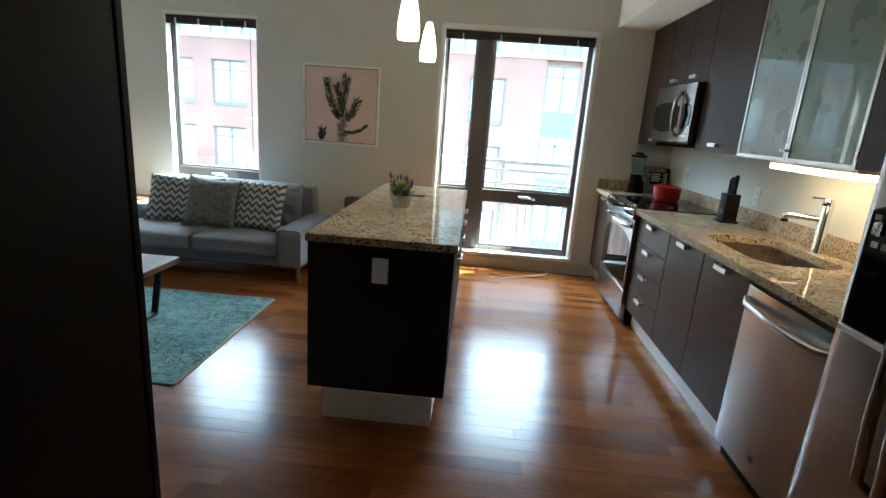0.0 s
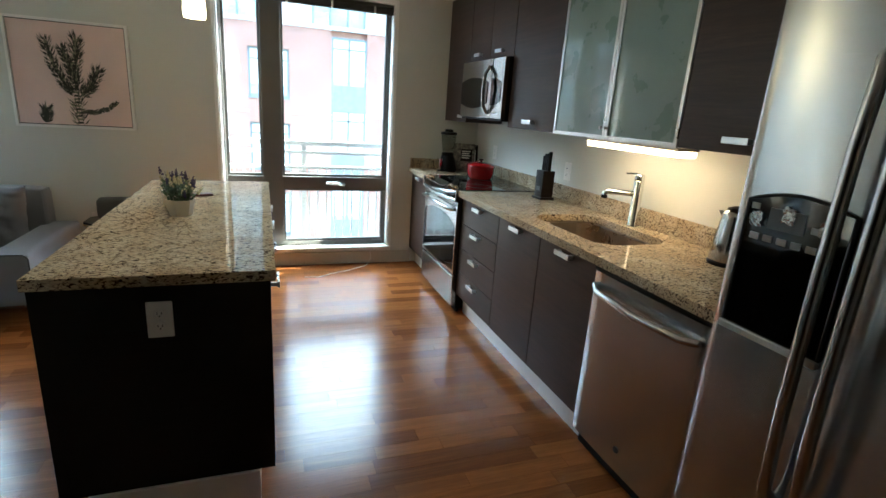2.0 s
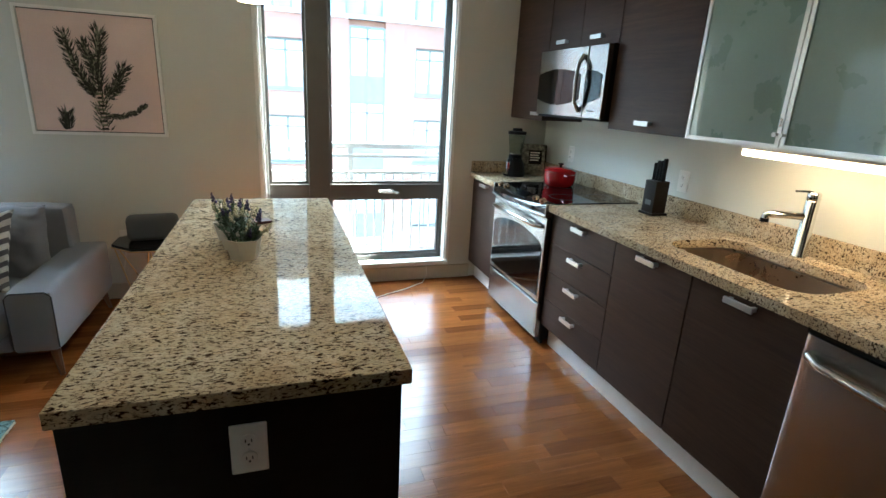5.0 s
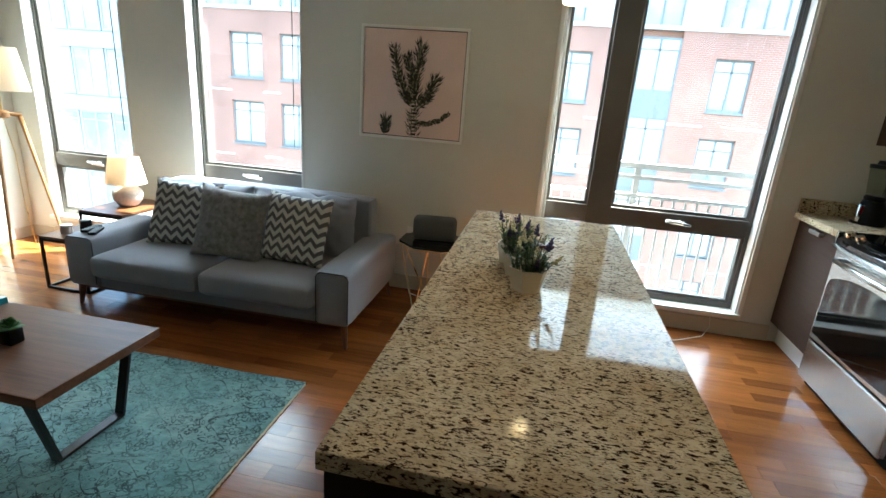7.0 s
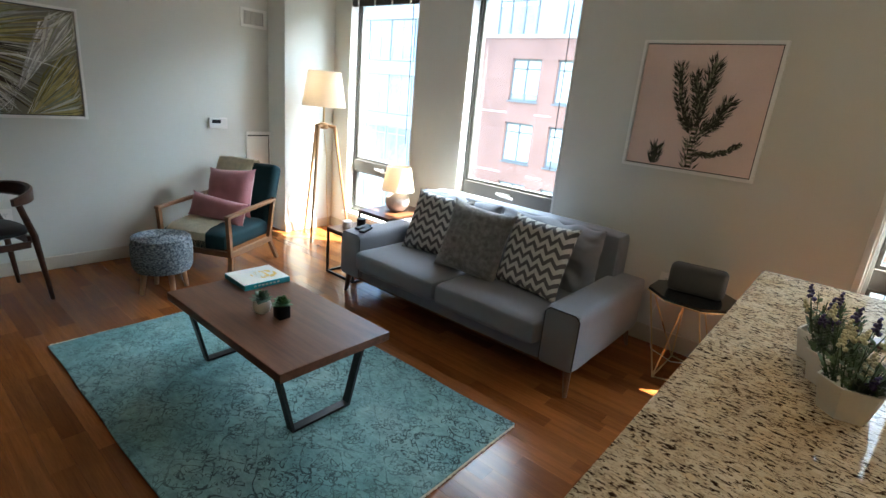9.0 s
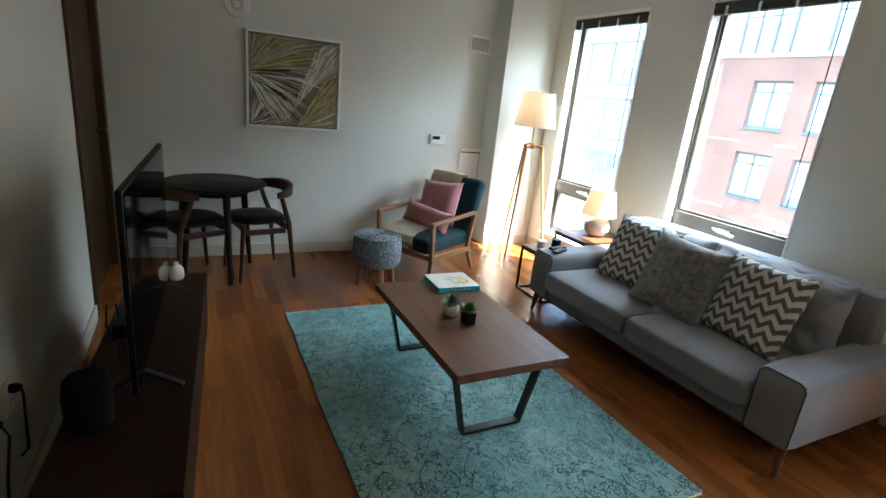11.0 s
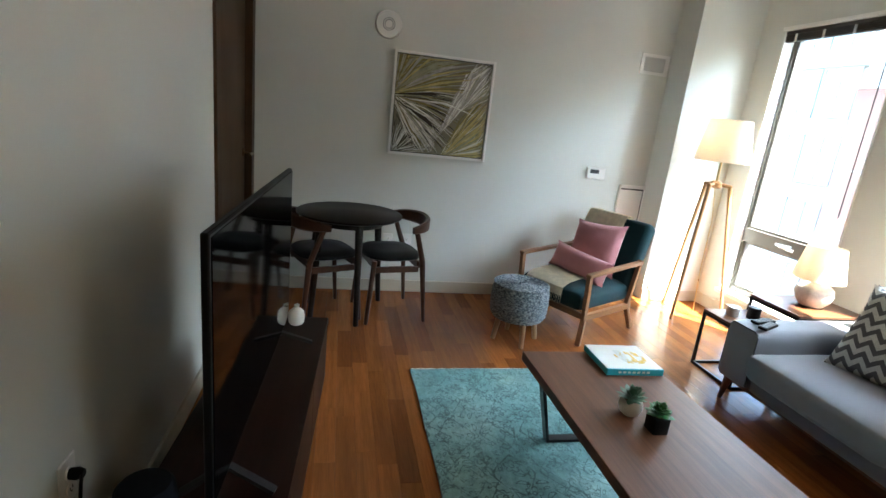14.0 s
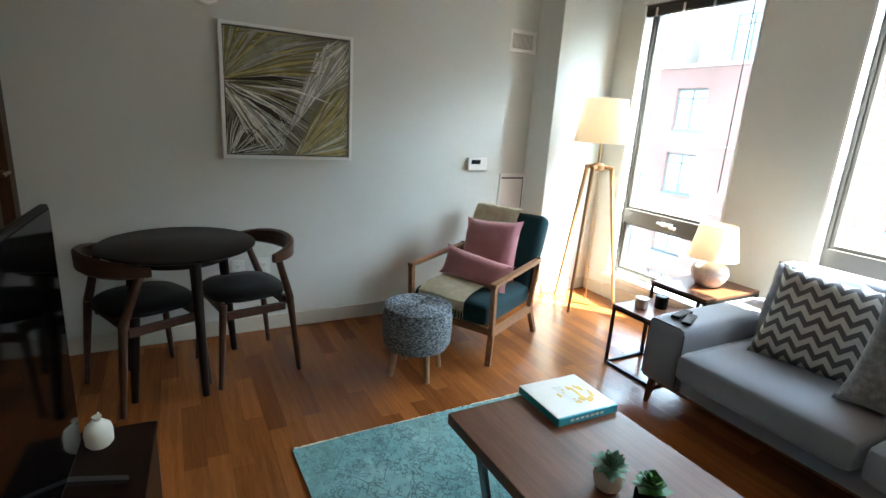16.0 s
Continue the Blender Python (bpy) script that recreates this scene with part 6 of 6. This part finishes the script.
cb = tagged(sweep("power_cable", [(-1.33, YN - 0.02, 0.40), (-1.36, YN - 0.06, 0.2), (-1.30, YN - 0.10, 0.006), (-1.15, YN - 0.18, 0.005), (-0.98, YN - 0.05, 0.005), (-0.85, YN - 0.12, 0.005), (-0.75, YN - 0.03, 0.02)], 0.003, PLASTIC, segs=6), "thin white power cable lying on the floor", "cable")
cb2 = tagged(sweep("power_cable", [(0.84, YN - 0.02, 0.18), (0.85, YN - 0.05, 0.06), (0.80, YN - 0.10, 0.005), (0.62, YN - 0.22, 0.004), (0.45, YN - 0.30, 0.004), (0.33, YN - 0.38, 0.004), (0.22, YN - 0.36, 0.004)], 0.003, PLASTIC, segs=6), "thin white cable trailing from the balcony window", "cable")


# ---- pictures and wall fittings ----
def picture(at, rz, w, h, label, ground):
    """A framed print; local -y faces the room."""
    p = thing("framed_picture", at, label, "picture", "framed prints", rz=rz)
    f, d = 0.018, 0.035
    for lo, hi in (((-w / 2, -h / 2), (-w / 2 + f, h / 2)), ((w / 2 - f, -h / 2), (w / 2, h / 2)), ((-w / 2 + f, -h / 2), (w / 2 - f, -h / 2 + f)), ((-w / 2 + f, h / 2 - f), (w / 2 - f, h / 2))):
        box("frame", (lo[0], -d, lo[1]), (hi[0], 0.0, hi[1]), WHITE, p, 0.001)
    box("canvas", (-w / 2 + f + 0.006, -d + 0.008, -h / 2 + f + 0.006), (w / 2 - f - 0.006, -d + 0.014, h / 2 - f - 0.006), ground, p)
    box("backing", (-w / 2 + f, -0.012, -h / 2 + f), (w / 2 - f, -0.002, h / 2 - f), BLACKP, p)
    return p, -d + 0.0072


def quad(bm, pts, y):
    bm.faces.new([bm.verts.new((p[0], y, p[1])) for p in pts])


def clamp_pt(p, a, b):
    return (max(-a, min(a, p[0])), max(-b, min(b, p[1])))


pc, yy = picture((-1.375, YN - 0.001, 1.516), 0, 0.752, 0.748, "framed print of a dark cactus on pink ground", CANVASP)
rc = random.Random(5)
dark, light = bmesh.new(), bmesh.new()


def cactus_arm(pts, w0, w1, spike):
    """A stem drawn with many short upswept leaves."""
    n = len(pts)
    steps = (n - 1) * 10
    for k in range(steps + 1):
        u = k / steps
        s = min(n - 2, int(u * (n - 1)))
        f = u * (n - 1) - s
        p = Vector(pts[s]).lerp(Vector(pts[s + 1]), f)
        d = (Vector(pts[s + 1]) - Vector(pts[s])).normalized()
        nrm = Vector((-d.y, d.x))
        w = (w0 + (w1 - w0) * u) * 0.90
        if k < steps:
            quad(light if k % 2 else dark, [p - nrm * w * 0.30, p + nrm * w * 0.30, p + nrm * w * 0.28 + d * 0.015, p - nrm * w * 0.28 + d * 0.015], yy - 0.0002)
        for q in range(8):
            x = rc.uniform(-0.5, 0.5)
            o = p + nrm * w * x * 0.8 + d * rc.uniform(-0.01, 0.01)
            v = (nrm * (x * 2.6 + rc.uniform(-0.2, 0.2)) + d * rc.uniform(0.7, 1.1)).normalized()
            sv = Vector((-v.y, v.x)) * rc.uniform(0.0026, 0.0042)
            L = spike * rc.uniform(0.85, 1.4)
            tip = o + v * L + d * L * 0.25
            quad(light if rc.random() < 0.18 else dark, [o, o + v * L * 0.45 + sv, tip, o + v * L * 0.45 - sv], yy - 0.0006 - rc.random() * 0.0016)


cactus_arm([(0.02, -0.34), (0.015, -0.1), (0.03, 0.10), (0.05, 0.255)], 0.075, 0.055, 0.040)
cactus_arm([(0.0, -0.12), (-0.05, -0.06), (-0.105, 0.07), (-0.135, 0.225)], 0.045, 0.045, 0.034)
cactus_arm([(0.02, -0.05), (-0.005, 0.06), (-0.045, 0.18)], 0.045, 0.045, 0.032)
cactus_arm([(0.05, -0.13), (0.12, -0.06), (0.165, 0.045)], 0.05, 0.05, 0.036)
cactus_arm([(0.04, -0.25), (0.12, -0.255), (0.20, -0.225), (0.26, -0.18)], 0.030, 0.026, 0.013)
cactus_arm([(-0.185, -0.34), (-0.185, -0.24)], 0.045, 0.05, 0.036)
part("print", dark, CACT, pc)["kind"] = "stuff"
part("print", light, CACTL, pc)["kind"] = "stuff"

pq, yy = picture((XW + 0.001, 2.342, 1.427), 90, 0.732, 0.714, "framed print of pale green palm fronds", PALMB)
rp = random.Random(7)
A, B = 0.345, 0.332
fans = [((-0.40, 0.06), 74, 0, 110, 0.58, (0, 5, 6, 2, 6, 0, 5)), ((-0.40, 0.06), 4, -62, 110, 0.52, (1, 4, 3, 0, 3, 6, 5)), ((-0.34, -0.36), 95, 5, 44, 0.26, (3, 3, 4, 1)), ((0.12, -0.02), 74, 22, 60, 0.46, (4, 5, 1, 6)),
        ((0.02, -0.36), 62, 4, 110, 0.50, (2, 0, 2, 1, 6)), ((-0.02, -0.22), 68, 52, 34, 0.62, (1, 5, 4, 5)), ((-0.02, -0.22), 250, 60, 50, 0.13, (5, 1, 4, 5))]
pal = [plain("palm_ink_%s" % n, c, 0.8, var=0.2, scale=20, bump=0) for n, c in (("olive", (0.20, 0.17, 0.05)), ("pale", (0.64, 0.62, 0.53)), ("straw", (0.46, 0.38, 0.15)), ("dark", (0.035, 0.028, 0.018)), ("white", (0.78, 0.77, 0.72)), ("grey", (0.38, 0.36, 0.33)), ("sage", (0.29, 0.29, 0.19)))]
bms = [bmesh.new() for _ in pal]
for (ox, oz), a1, a0, n, L, inks in fans:
    for k in range(n):
        a = radians(a0 + (a1 - a0) * (k + rp.random() * 0.6) / n)
        l = L * rp.uniform(0.7, 1.05)
        w = l * rp.uniform(0.008, 0.018)
        d, s = Vector((math.cos(a), math.sin(a))), Vector((-math.sin(a), math.cos(a)))
        o = Vector((ox, oz)) + d * l * rp.uniform(0.02, 0.3)
        cv = l * 0.07 * rp.uniform(0.2, 1.0)
        pts = [clamp_pt(p, A, B) for p in (o - s * w * 0.3, o + d * l * 0.5 - s * w + s * cv, o + d * l, o + d * l * 0.5 + s * w + s * cv, o + s * w * 0.3)]
        i = rp.choice(inks)
        quad(bms[i], pts, yy - 0.0002 - rp.random() * 0.002)
for b_, m_ in zip(bms, pal):
    part("print", b_, m_, pq)["kind"] = "stuff"

sd = thing("wall_alarm", (XW, 1.92, 1.935), "round white wall alarm with speaker grille", "alarm", rz=90)
lathe("housing", [(0.092, 0), (0.092, 0.012), (0.085, 0.03), (0.05, 0.036), (0.0, 0.037)], PLASTIC, sd, m=pose(0, 0, 0, 90, 0, 0), segs=36)
for rr in (0.028, 0.040):
    bm = bmesh.new()
    add_sweep(bm, [(rr * math.cos(2 * math.pi * i / 24), -0.0365, rr * math.sin(2 * math.pi * i / 24)) for i in range(24)], 0.002, None, 6, True)
    part("grille_ring", bm, GREYSPK, sd)
th = thing("thermostat", (XW, 3.647, 1.06), "white wall thermostat with dark display", "thermostat", rz=90)
box("housing", (-0.078, -0.026, -0.045), (0.078, 0.0, 0.045), PLASTIC, th, 0.005)
box("display", (-0.055, -0.0275, 0.0), (0.02, -0.0262, 0.03), BLACKP, th)
vt = thing("air_vent", (-5.10, 4.155, 1.967), "white wall vent with dark slots", "vent", rz=90)
box("backing", (-0.10, -0.003, -0.055), (0.10, 0.0, 0.055), BLACKP, vt)
for lo, hi in (((-0.128, -0.08), (-0.10, 0.08)), ((0.10, -0.08), (0.128, 0.08)), ((-0.10, -0.08), (0.10, -0.055)), ((-0.10, 0.055), (0.10, 0.08))):
    box("frame", (lo[0], -0.010, lo[1]), (hi[0], 0.0, hi[1]), WHITE, vt, 0.001)
for i in range(17):
    x = -0.094 + i * 0.01175
    box("slat", (x - 0.0029, -0.008, -0.054), (x + 0.0029, -0.003, 0.054), PLASTIC, vt)
ap = thing("access_panel", (-5.10, 4.17, 0.5), "white framed access panel in the wall niche", "panel", rz=90)
box("gap", (-0.105, -0.004, -0.36), (0.125, 0.0, 0.430), BLACKP, ap)
box("door", (-0.098, -0.010, -0.36), (0.116, -0.0042, 0.418), WHITE, ap, 0.002)
for lo, hi in (((-0.118, -0.37), (-0.106, 0.46)), ((0.126, -0.37), (0.150, 0.46)), ((-0.106, 0.431), (0.126, 0.46))):
    box("frame", (lo[0], -0.022, lo[1]), (hi[0], 0.0, hi[1]), WHITE, ap, 0.002)
outlet((XW, 2.175, 0.41), 90, "white duplex outlet behind the dining chairs")
outlet((XW, 2.03, 0.405), 90, "white blank outlet plate behind the dining chairs")


# ---- things on the island and the worktops ----
def lavender_pot(x, y, seed, label, bloom):
    p = thing("potted_lavender", (x, y, 0.9155), label, "plant", "lavender pots on the island")
    bm = bmesh.new()
    hexa = [(math.cos(radians(60 * k + 15)), math.sin(radians(60 * k + 15))) for k in range(6)]
    rings = [[bm.verts.new((r * a, r * b, z)) for a, b in hexa] for r, z in ((0.046, 0.0), (0.062, 0.072), (0.056, 0.072), (0.052, 0.058))]
    for a, b in zip(rings, rings[1:]):
        for i in range(6):
            bm.faces.new((a[i], a[(i + 1) % 6], b[(i + 1) % 6], b[i]))
    bm.faces.new(rings[0])
    bm.faces.new(rings[-1])
    part("pot", bm, WHITEPOT, p, "six-sided cream pot")
    rr = random.Random(seed)
    stems = bmesh.new()
    for k in range(38):
        a, r = rr.random() * 6.28, rr.random() ** 0.5 * 0.042
        base = Vector((r * math.cos(a), r * math.sin(a), 0.055))
        tip = base + Vector((math.cos(a) * rr.uniform(0.0, 0.045), math.sin(a) * rr.uniform(0.0, 0.045), rr.uniform(0.03, 0.105)))
        add_rod(stems, base, tip, 0.0016, 0.001, 4)
        d = (tip - base)
        for j in range(7):
            c = base + d * (0.15 + 0.7 * j / 7)
            b2 = rr.random() * 6.28
            o = Vector((math.cos(b2), math.sin(b2), 0.7)).normalized() * rr.uniform(0.014, 0.026)
            s = o.cross(Vector((0, 0, 1))).normalized() * 0.0058
            stems.faces.new([stems.verts.new(c), stems.verts.new(c + o * 0.5 + s), stems.verts.new(c + o), stems.verts.new(c + o * 0.5 - s)])
        if k % 5 == 0:
            t, violet = bmesh.new(), rr.random() < bloom
            for j in range(9):
                b2, hh = j * 2.4, j / 9
                c = tip + d.normalized() * (hh * 0.038) + Vector((math.cos(b2), math.sin(b2), 0)) * 0.0055 * (1.15 - hh)
                bmesh.ops.create_icosphere(t, subdivisions=1, radius=0.0058 * (1.1 - 0.5 * hh), matrix=Matrix.Translation(c))
            part("flower_spike", t, LILAC if violet else CREAMB, p, "dark violet flower spike" if violet else "cream flower spike")
    part("leaves", stems, HERB, p)["kind"] = "stuff"


lavender_pot(-0.435, 2.80, 1, "artificial lavender in a six-sided cream pot", 0.6)
lavender_pot(-0.465, 2.925, 2, "artificial lavender with cream blooms in a cream pot", 0.35)
lavender_pot(-0.495, 3.05, 3, "artificial dark lavender in a cream pot", 0.8)
cs = thing("coaster", (-0.40, 3.30, 0.9155), "small dark red coaster on the island", "coaster", rz=20)
box("pad", (-0.05, -0.03, 0), (0.05, 0.03, 0.012), plain("oxblood", (0.09, 0.02, 0.02), 0.4), cs, 0.003)

bl = thing("blender", (1.50, 4.66, 0.9155), "countertop blender with chrome base and glass jar", "blender")
lathe("base", [(0.085, 0), (0.088, 0.02), (0.075, 0.09), (0.058, 0.13), (0.055, 0.14)], BLACKP, bl, segs=20)
box("front_plate", (-0.090, -0.042, 0.015), (-0.058, 0.042, 0.118), CHROME, bl, 0.008)
lathe("collar", [(0.052, 0.14), (0.056, 0.16), (0.05, 0.17)], BLACKP, bl, segs=20)
JAR = clear_glass("jar_glass", (0.86, 0.9, 0.88), 0.02)
lathe("jar", [(0.048, 0.168), (0.052, 0.18), (0.07, 0.33), (0.066, 0.33), (0.047, 0.18)], JAR, bl, segs=20, cap=False)
sweep("jar_handle", [(0.05, 0.03, 0.31), (0.085, 0.05, 0.30), (0.085, 0.05, 0.22), (0.05, 0.03, 0.20)], 0.008, JAR, bl)
lathe("lid", [(0.072, 0.328), (0.072, 0.348), (0.04, 0.352), (0.036, 0.372), (0.0, 0.374)], BLACKP, bl, segs=20)
for i, (x, y, w, h, c, rz) in enumerate(((1.67, 4.685, 0.20, 0.25, plain("cover_sage", (0.26, 0.25, 0.21), 0.4, var=0.8, scale=38), -20), (1.752, 4.775, 0.185, 0.235, BLACKP, -12))):
    b = thing("cookbook", (x, y, 0.917), "cookbook with printed cover propped by the wall", "book", "cookbooks", rz=rz)
    m = pose(0, 0, 0, -12, 0, 0)
    box("block", (-w / 2 + 0.003, -0.010, 0.002), (w / 2 - 0.003, 0.010, h - 0.003), PAPER, b, m=m)
    cv = box("cover", (-w / 2, -0.013, 0), (w / 2, -0.0105, h), c, b, m=m)
    bm = bmesh.new()
    add_box(bm, (-w * 0.15, -0.0142, h * 0.35), (w * 0.38, -0.0132, h * 0.80), m=m)
    part("cover_panel", bm, PAPER if i else BLACKP, cv)
    bm = bmesh.new()
    for k in range(4):
        add_box(bm, (-w * 0.1, -0.0152, h * (0.70 - k * 0.08)), (w * (0.30 - 0.05 * (k % 2)), -0.0144, h * (0.74 - k * 0.08)), m=m)
    part("title_bars", bm, PAPER if not i else BLACKP, cv)
    box("back_cover", (-w / 2, 0.0105, 0), (w / 2, 0.013, h), c, b, m=m)

po = thing("cooking_pot", (1.615, 4.155, 0.9235), "red enamelled cast iron pot with lid", "pot")
lathe("body", [(0.088, 0), (0.102, 0.012), (0.112, 0.05), (0.114, 0.10), (0.116, 0.104), (0.108, 0.104)], RED, po, segs=36)
ld = lathe("lid", [(0.117, 0.104), (0.116, 0.112), (0.095, 0.124), (0.05, 0.134), (0.0, 0.138)], RED, po, segs=36)
lathe("knob", [(0.008, 0.136), (0.010, 0.146), (0.020, 0.152), (0.020, 0.160), (0.0, 0.163)], BLACKP, ld, segs=16)
for s in (-1, 1):
    sweep("handle", [(0.0 - 0.03, s * 0.108, 0.085), (-0.028, s * 0.142, 0.088), (0.028, s * 0.142, 0.088), (0.03, s * 0.108, 0.085)], 0.008, RED, po)
kb = thing("knife_block", (1.705, 3.275, 0.9155), "dark wooden knife block with black-handled knives", "knife block")
kb.scale = (1.0, 1.0, 1.12)
bm = bmesh.new()
add_box(bm, (-0.055, -0.055, 0.0), (0.055, 0.055, 0.012), 0.002)
add_box(bm, (-0.045, -0.045, 0.012), (0.045, 0.045, 0.17), 0.004)
part("block", bm, DINE, kb, smooth=True)
box("label_plate", (-0.0465, -0.022, 0.05), (-0.045, 0.022, 0.075), GREYSPK, kb)
for i, (dy, hh) in enumerate(((0.033, 0.085), (0.011, 0.098), (-0.012, 0.10), (-0.034, 0.112))):
    bm = bmesh.new()
    add_box(bm, (-0.010, dy - 0.008, 0.168), (0.012, dy + 0.008, 0.17 + hh), 0.003)
    k = part("knife_handle", bm, BLACKP, kb, smooth=True)
kt = thing("kettle", (1.702, 1.785, 0.9155), "brushed steel electric kettle with black handle", "kettle")
kt.scale = (0.91, 0.91, 0.91)
lathe("base", [(0.082, 0), (0.084, 0.012), (0.078, 0.02)], BLACKP, kt, segs=28)
lathe("body", [(0.079, 0.02), (0.080, 0.03), (0.072, 0.12), (0.059, 0.22), (0.053, 0.238), (0.045, 0.246)], plain("polished_steel", (0.50, 0.49, 0.47), 0.16, 1.0, var=0.05, bump=0), kt, segs=32)
lathe("lid", [(0.046, 0.244), (0.040, 0.256), (0.015, 0.264), (0.0, 0.265)], BLACKP, kt, segs=24)
sweep("handle", [(0.0, -0.045, 0.246), (0.0, -0.085, 0.249), (0.0, -0.114, 0.21), (0.0, -0.108, 0.11), (0.0, -0.085, 0.06), (0.0, -0.068, 0.055)], 0.013, BLACKP, kt, segs=10)
prism("spout", [(0.050, 0.185), (0.088, 0.232), (0.048, 0.234)], "x", -0.012, 0.012, STEEL, kt)
tg = thing("drinking_glass", (1.50, 1.45, 0.9155), "small clear drinking glass beside the fridge", "glass")
lathe("wall", [(0.028, 0.0), (0.030, 0.004), (0.035, 0.085), (0.033, 0.085), (0.027, 0.006)], JAR, tg, segs=20, cap=False)


# ---- floor boards ----
floor = structure("floor", boxes(((-5.15, YS - 0.12, -0.2), (XE, YN, -0.006)), ((-1.05, -1.6, -0.2), (XE, YS - 0.12, -0.006))), GAP, "glossy red-brown oak strip floor", "floor")
BW = 0.0825
LENS = (0.30, 0.38, 0.46, 0.58, 0.74)
board_mesh = {}
for L in LENS:
    bm = bmesh.new()
    add_box(bm, (0, 0.0003, -0.006), (L - 0.0006, BW - 0.0003, 0.0), 0.0003, 1)
    me = bpy.data.meshes.new("floor_board")
    bm.to_mesh(me)
    bm.free()
    me.materials.append(OAK)
    board_mesh[L] = me
far = bmesh.new()
rb = random.Random(11)
count = 0
y = -1.7
while y < YN:
    x = -5.15 - rb.random() * 0.8
    west = -5.12 if y > YS - 0.14 else -1.06
    while x < XE:
        L = rb.choice(LENS)
        near = (-3.4 < x < 1.2 and 0.3 < y < 2.05) or (-0.05 < x < 1.2 and 2.05 <= y < 4.8)
        if near and x >= west and count < 300:
            b = new("floor_board", board_mesh[L])
            b.location = (x, y, 0)
            b.parent = floor
            count += 1
        else:
            a, b = max(x, west), min(x + L - 0.0006, XE)
            if b - a > 0.01:
                add_box(far, (a, y + 0.0003, -0.006), (b, min(y + BW - 0.0003, YN), 0.0))
        x += L
    y += BW
rest = part("floor_boards", far, OAKJ, floor)
rest["kind"] = "stuff"
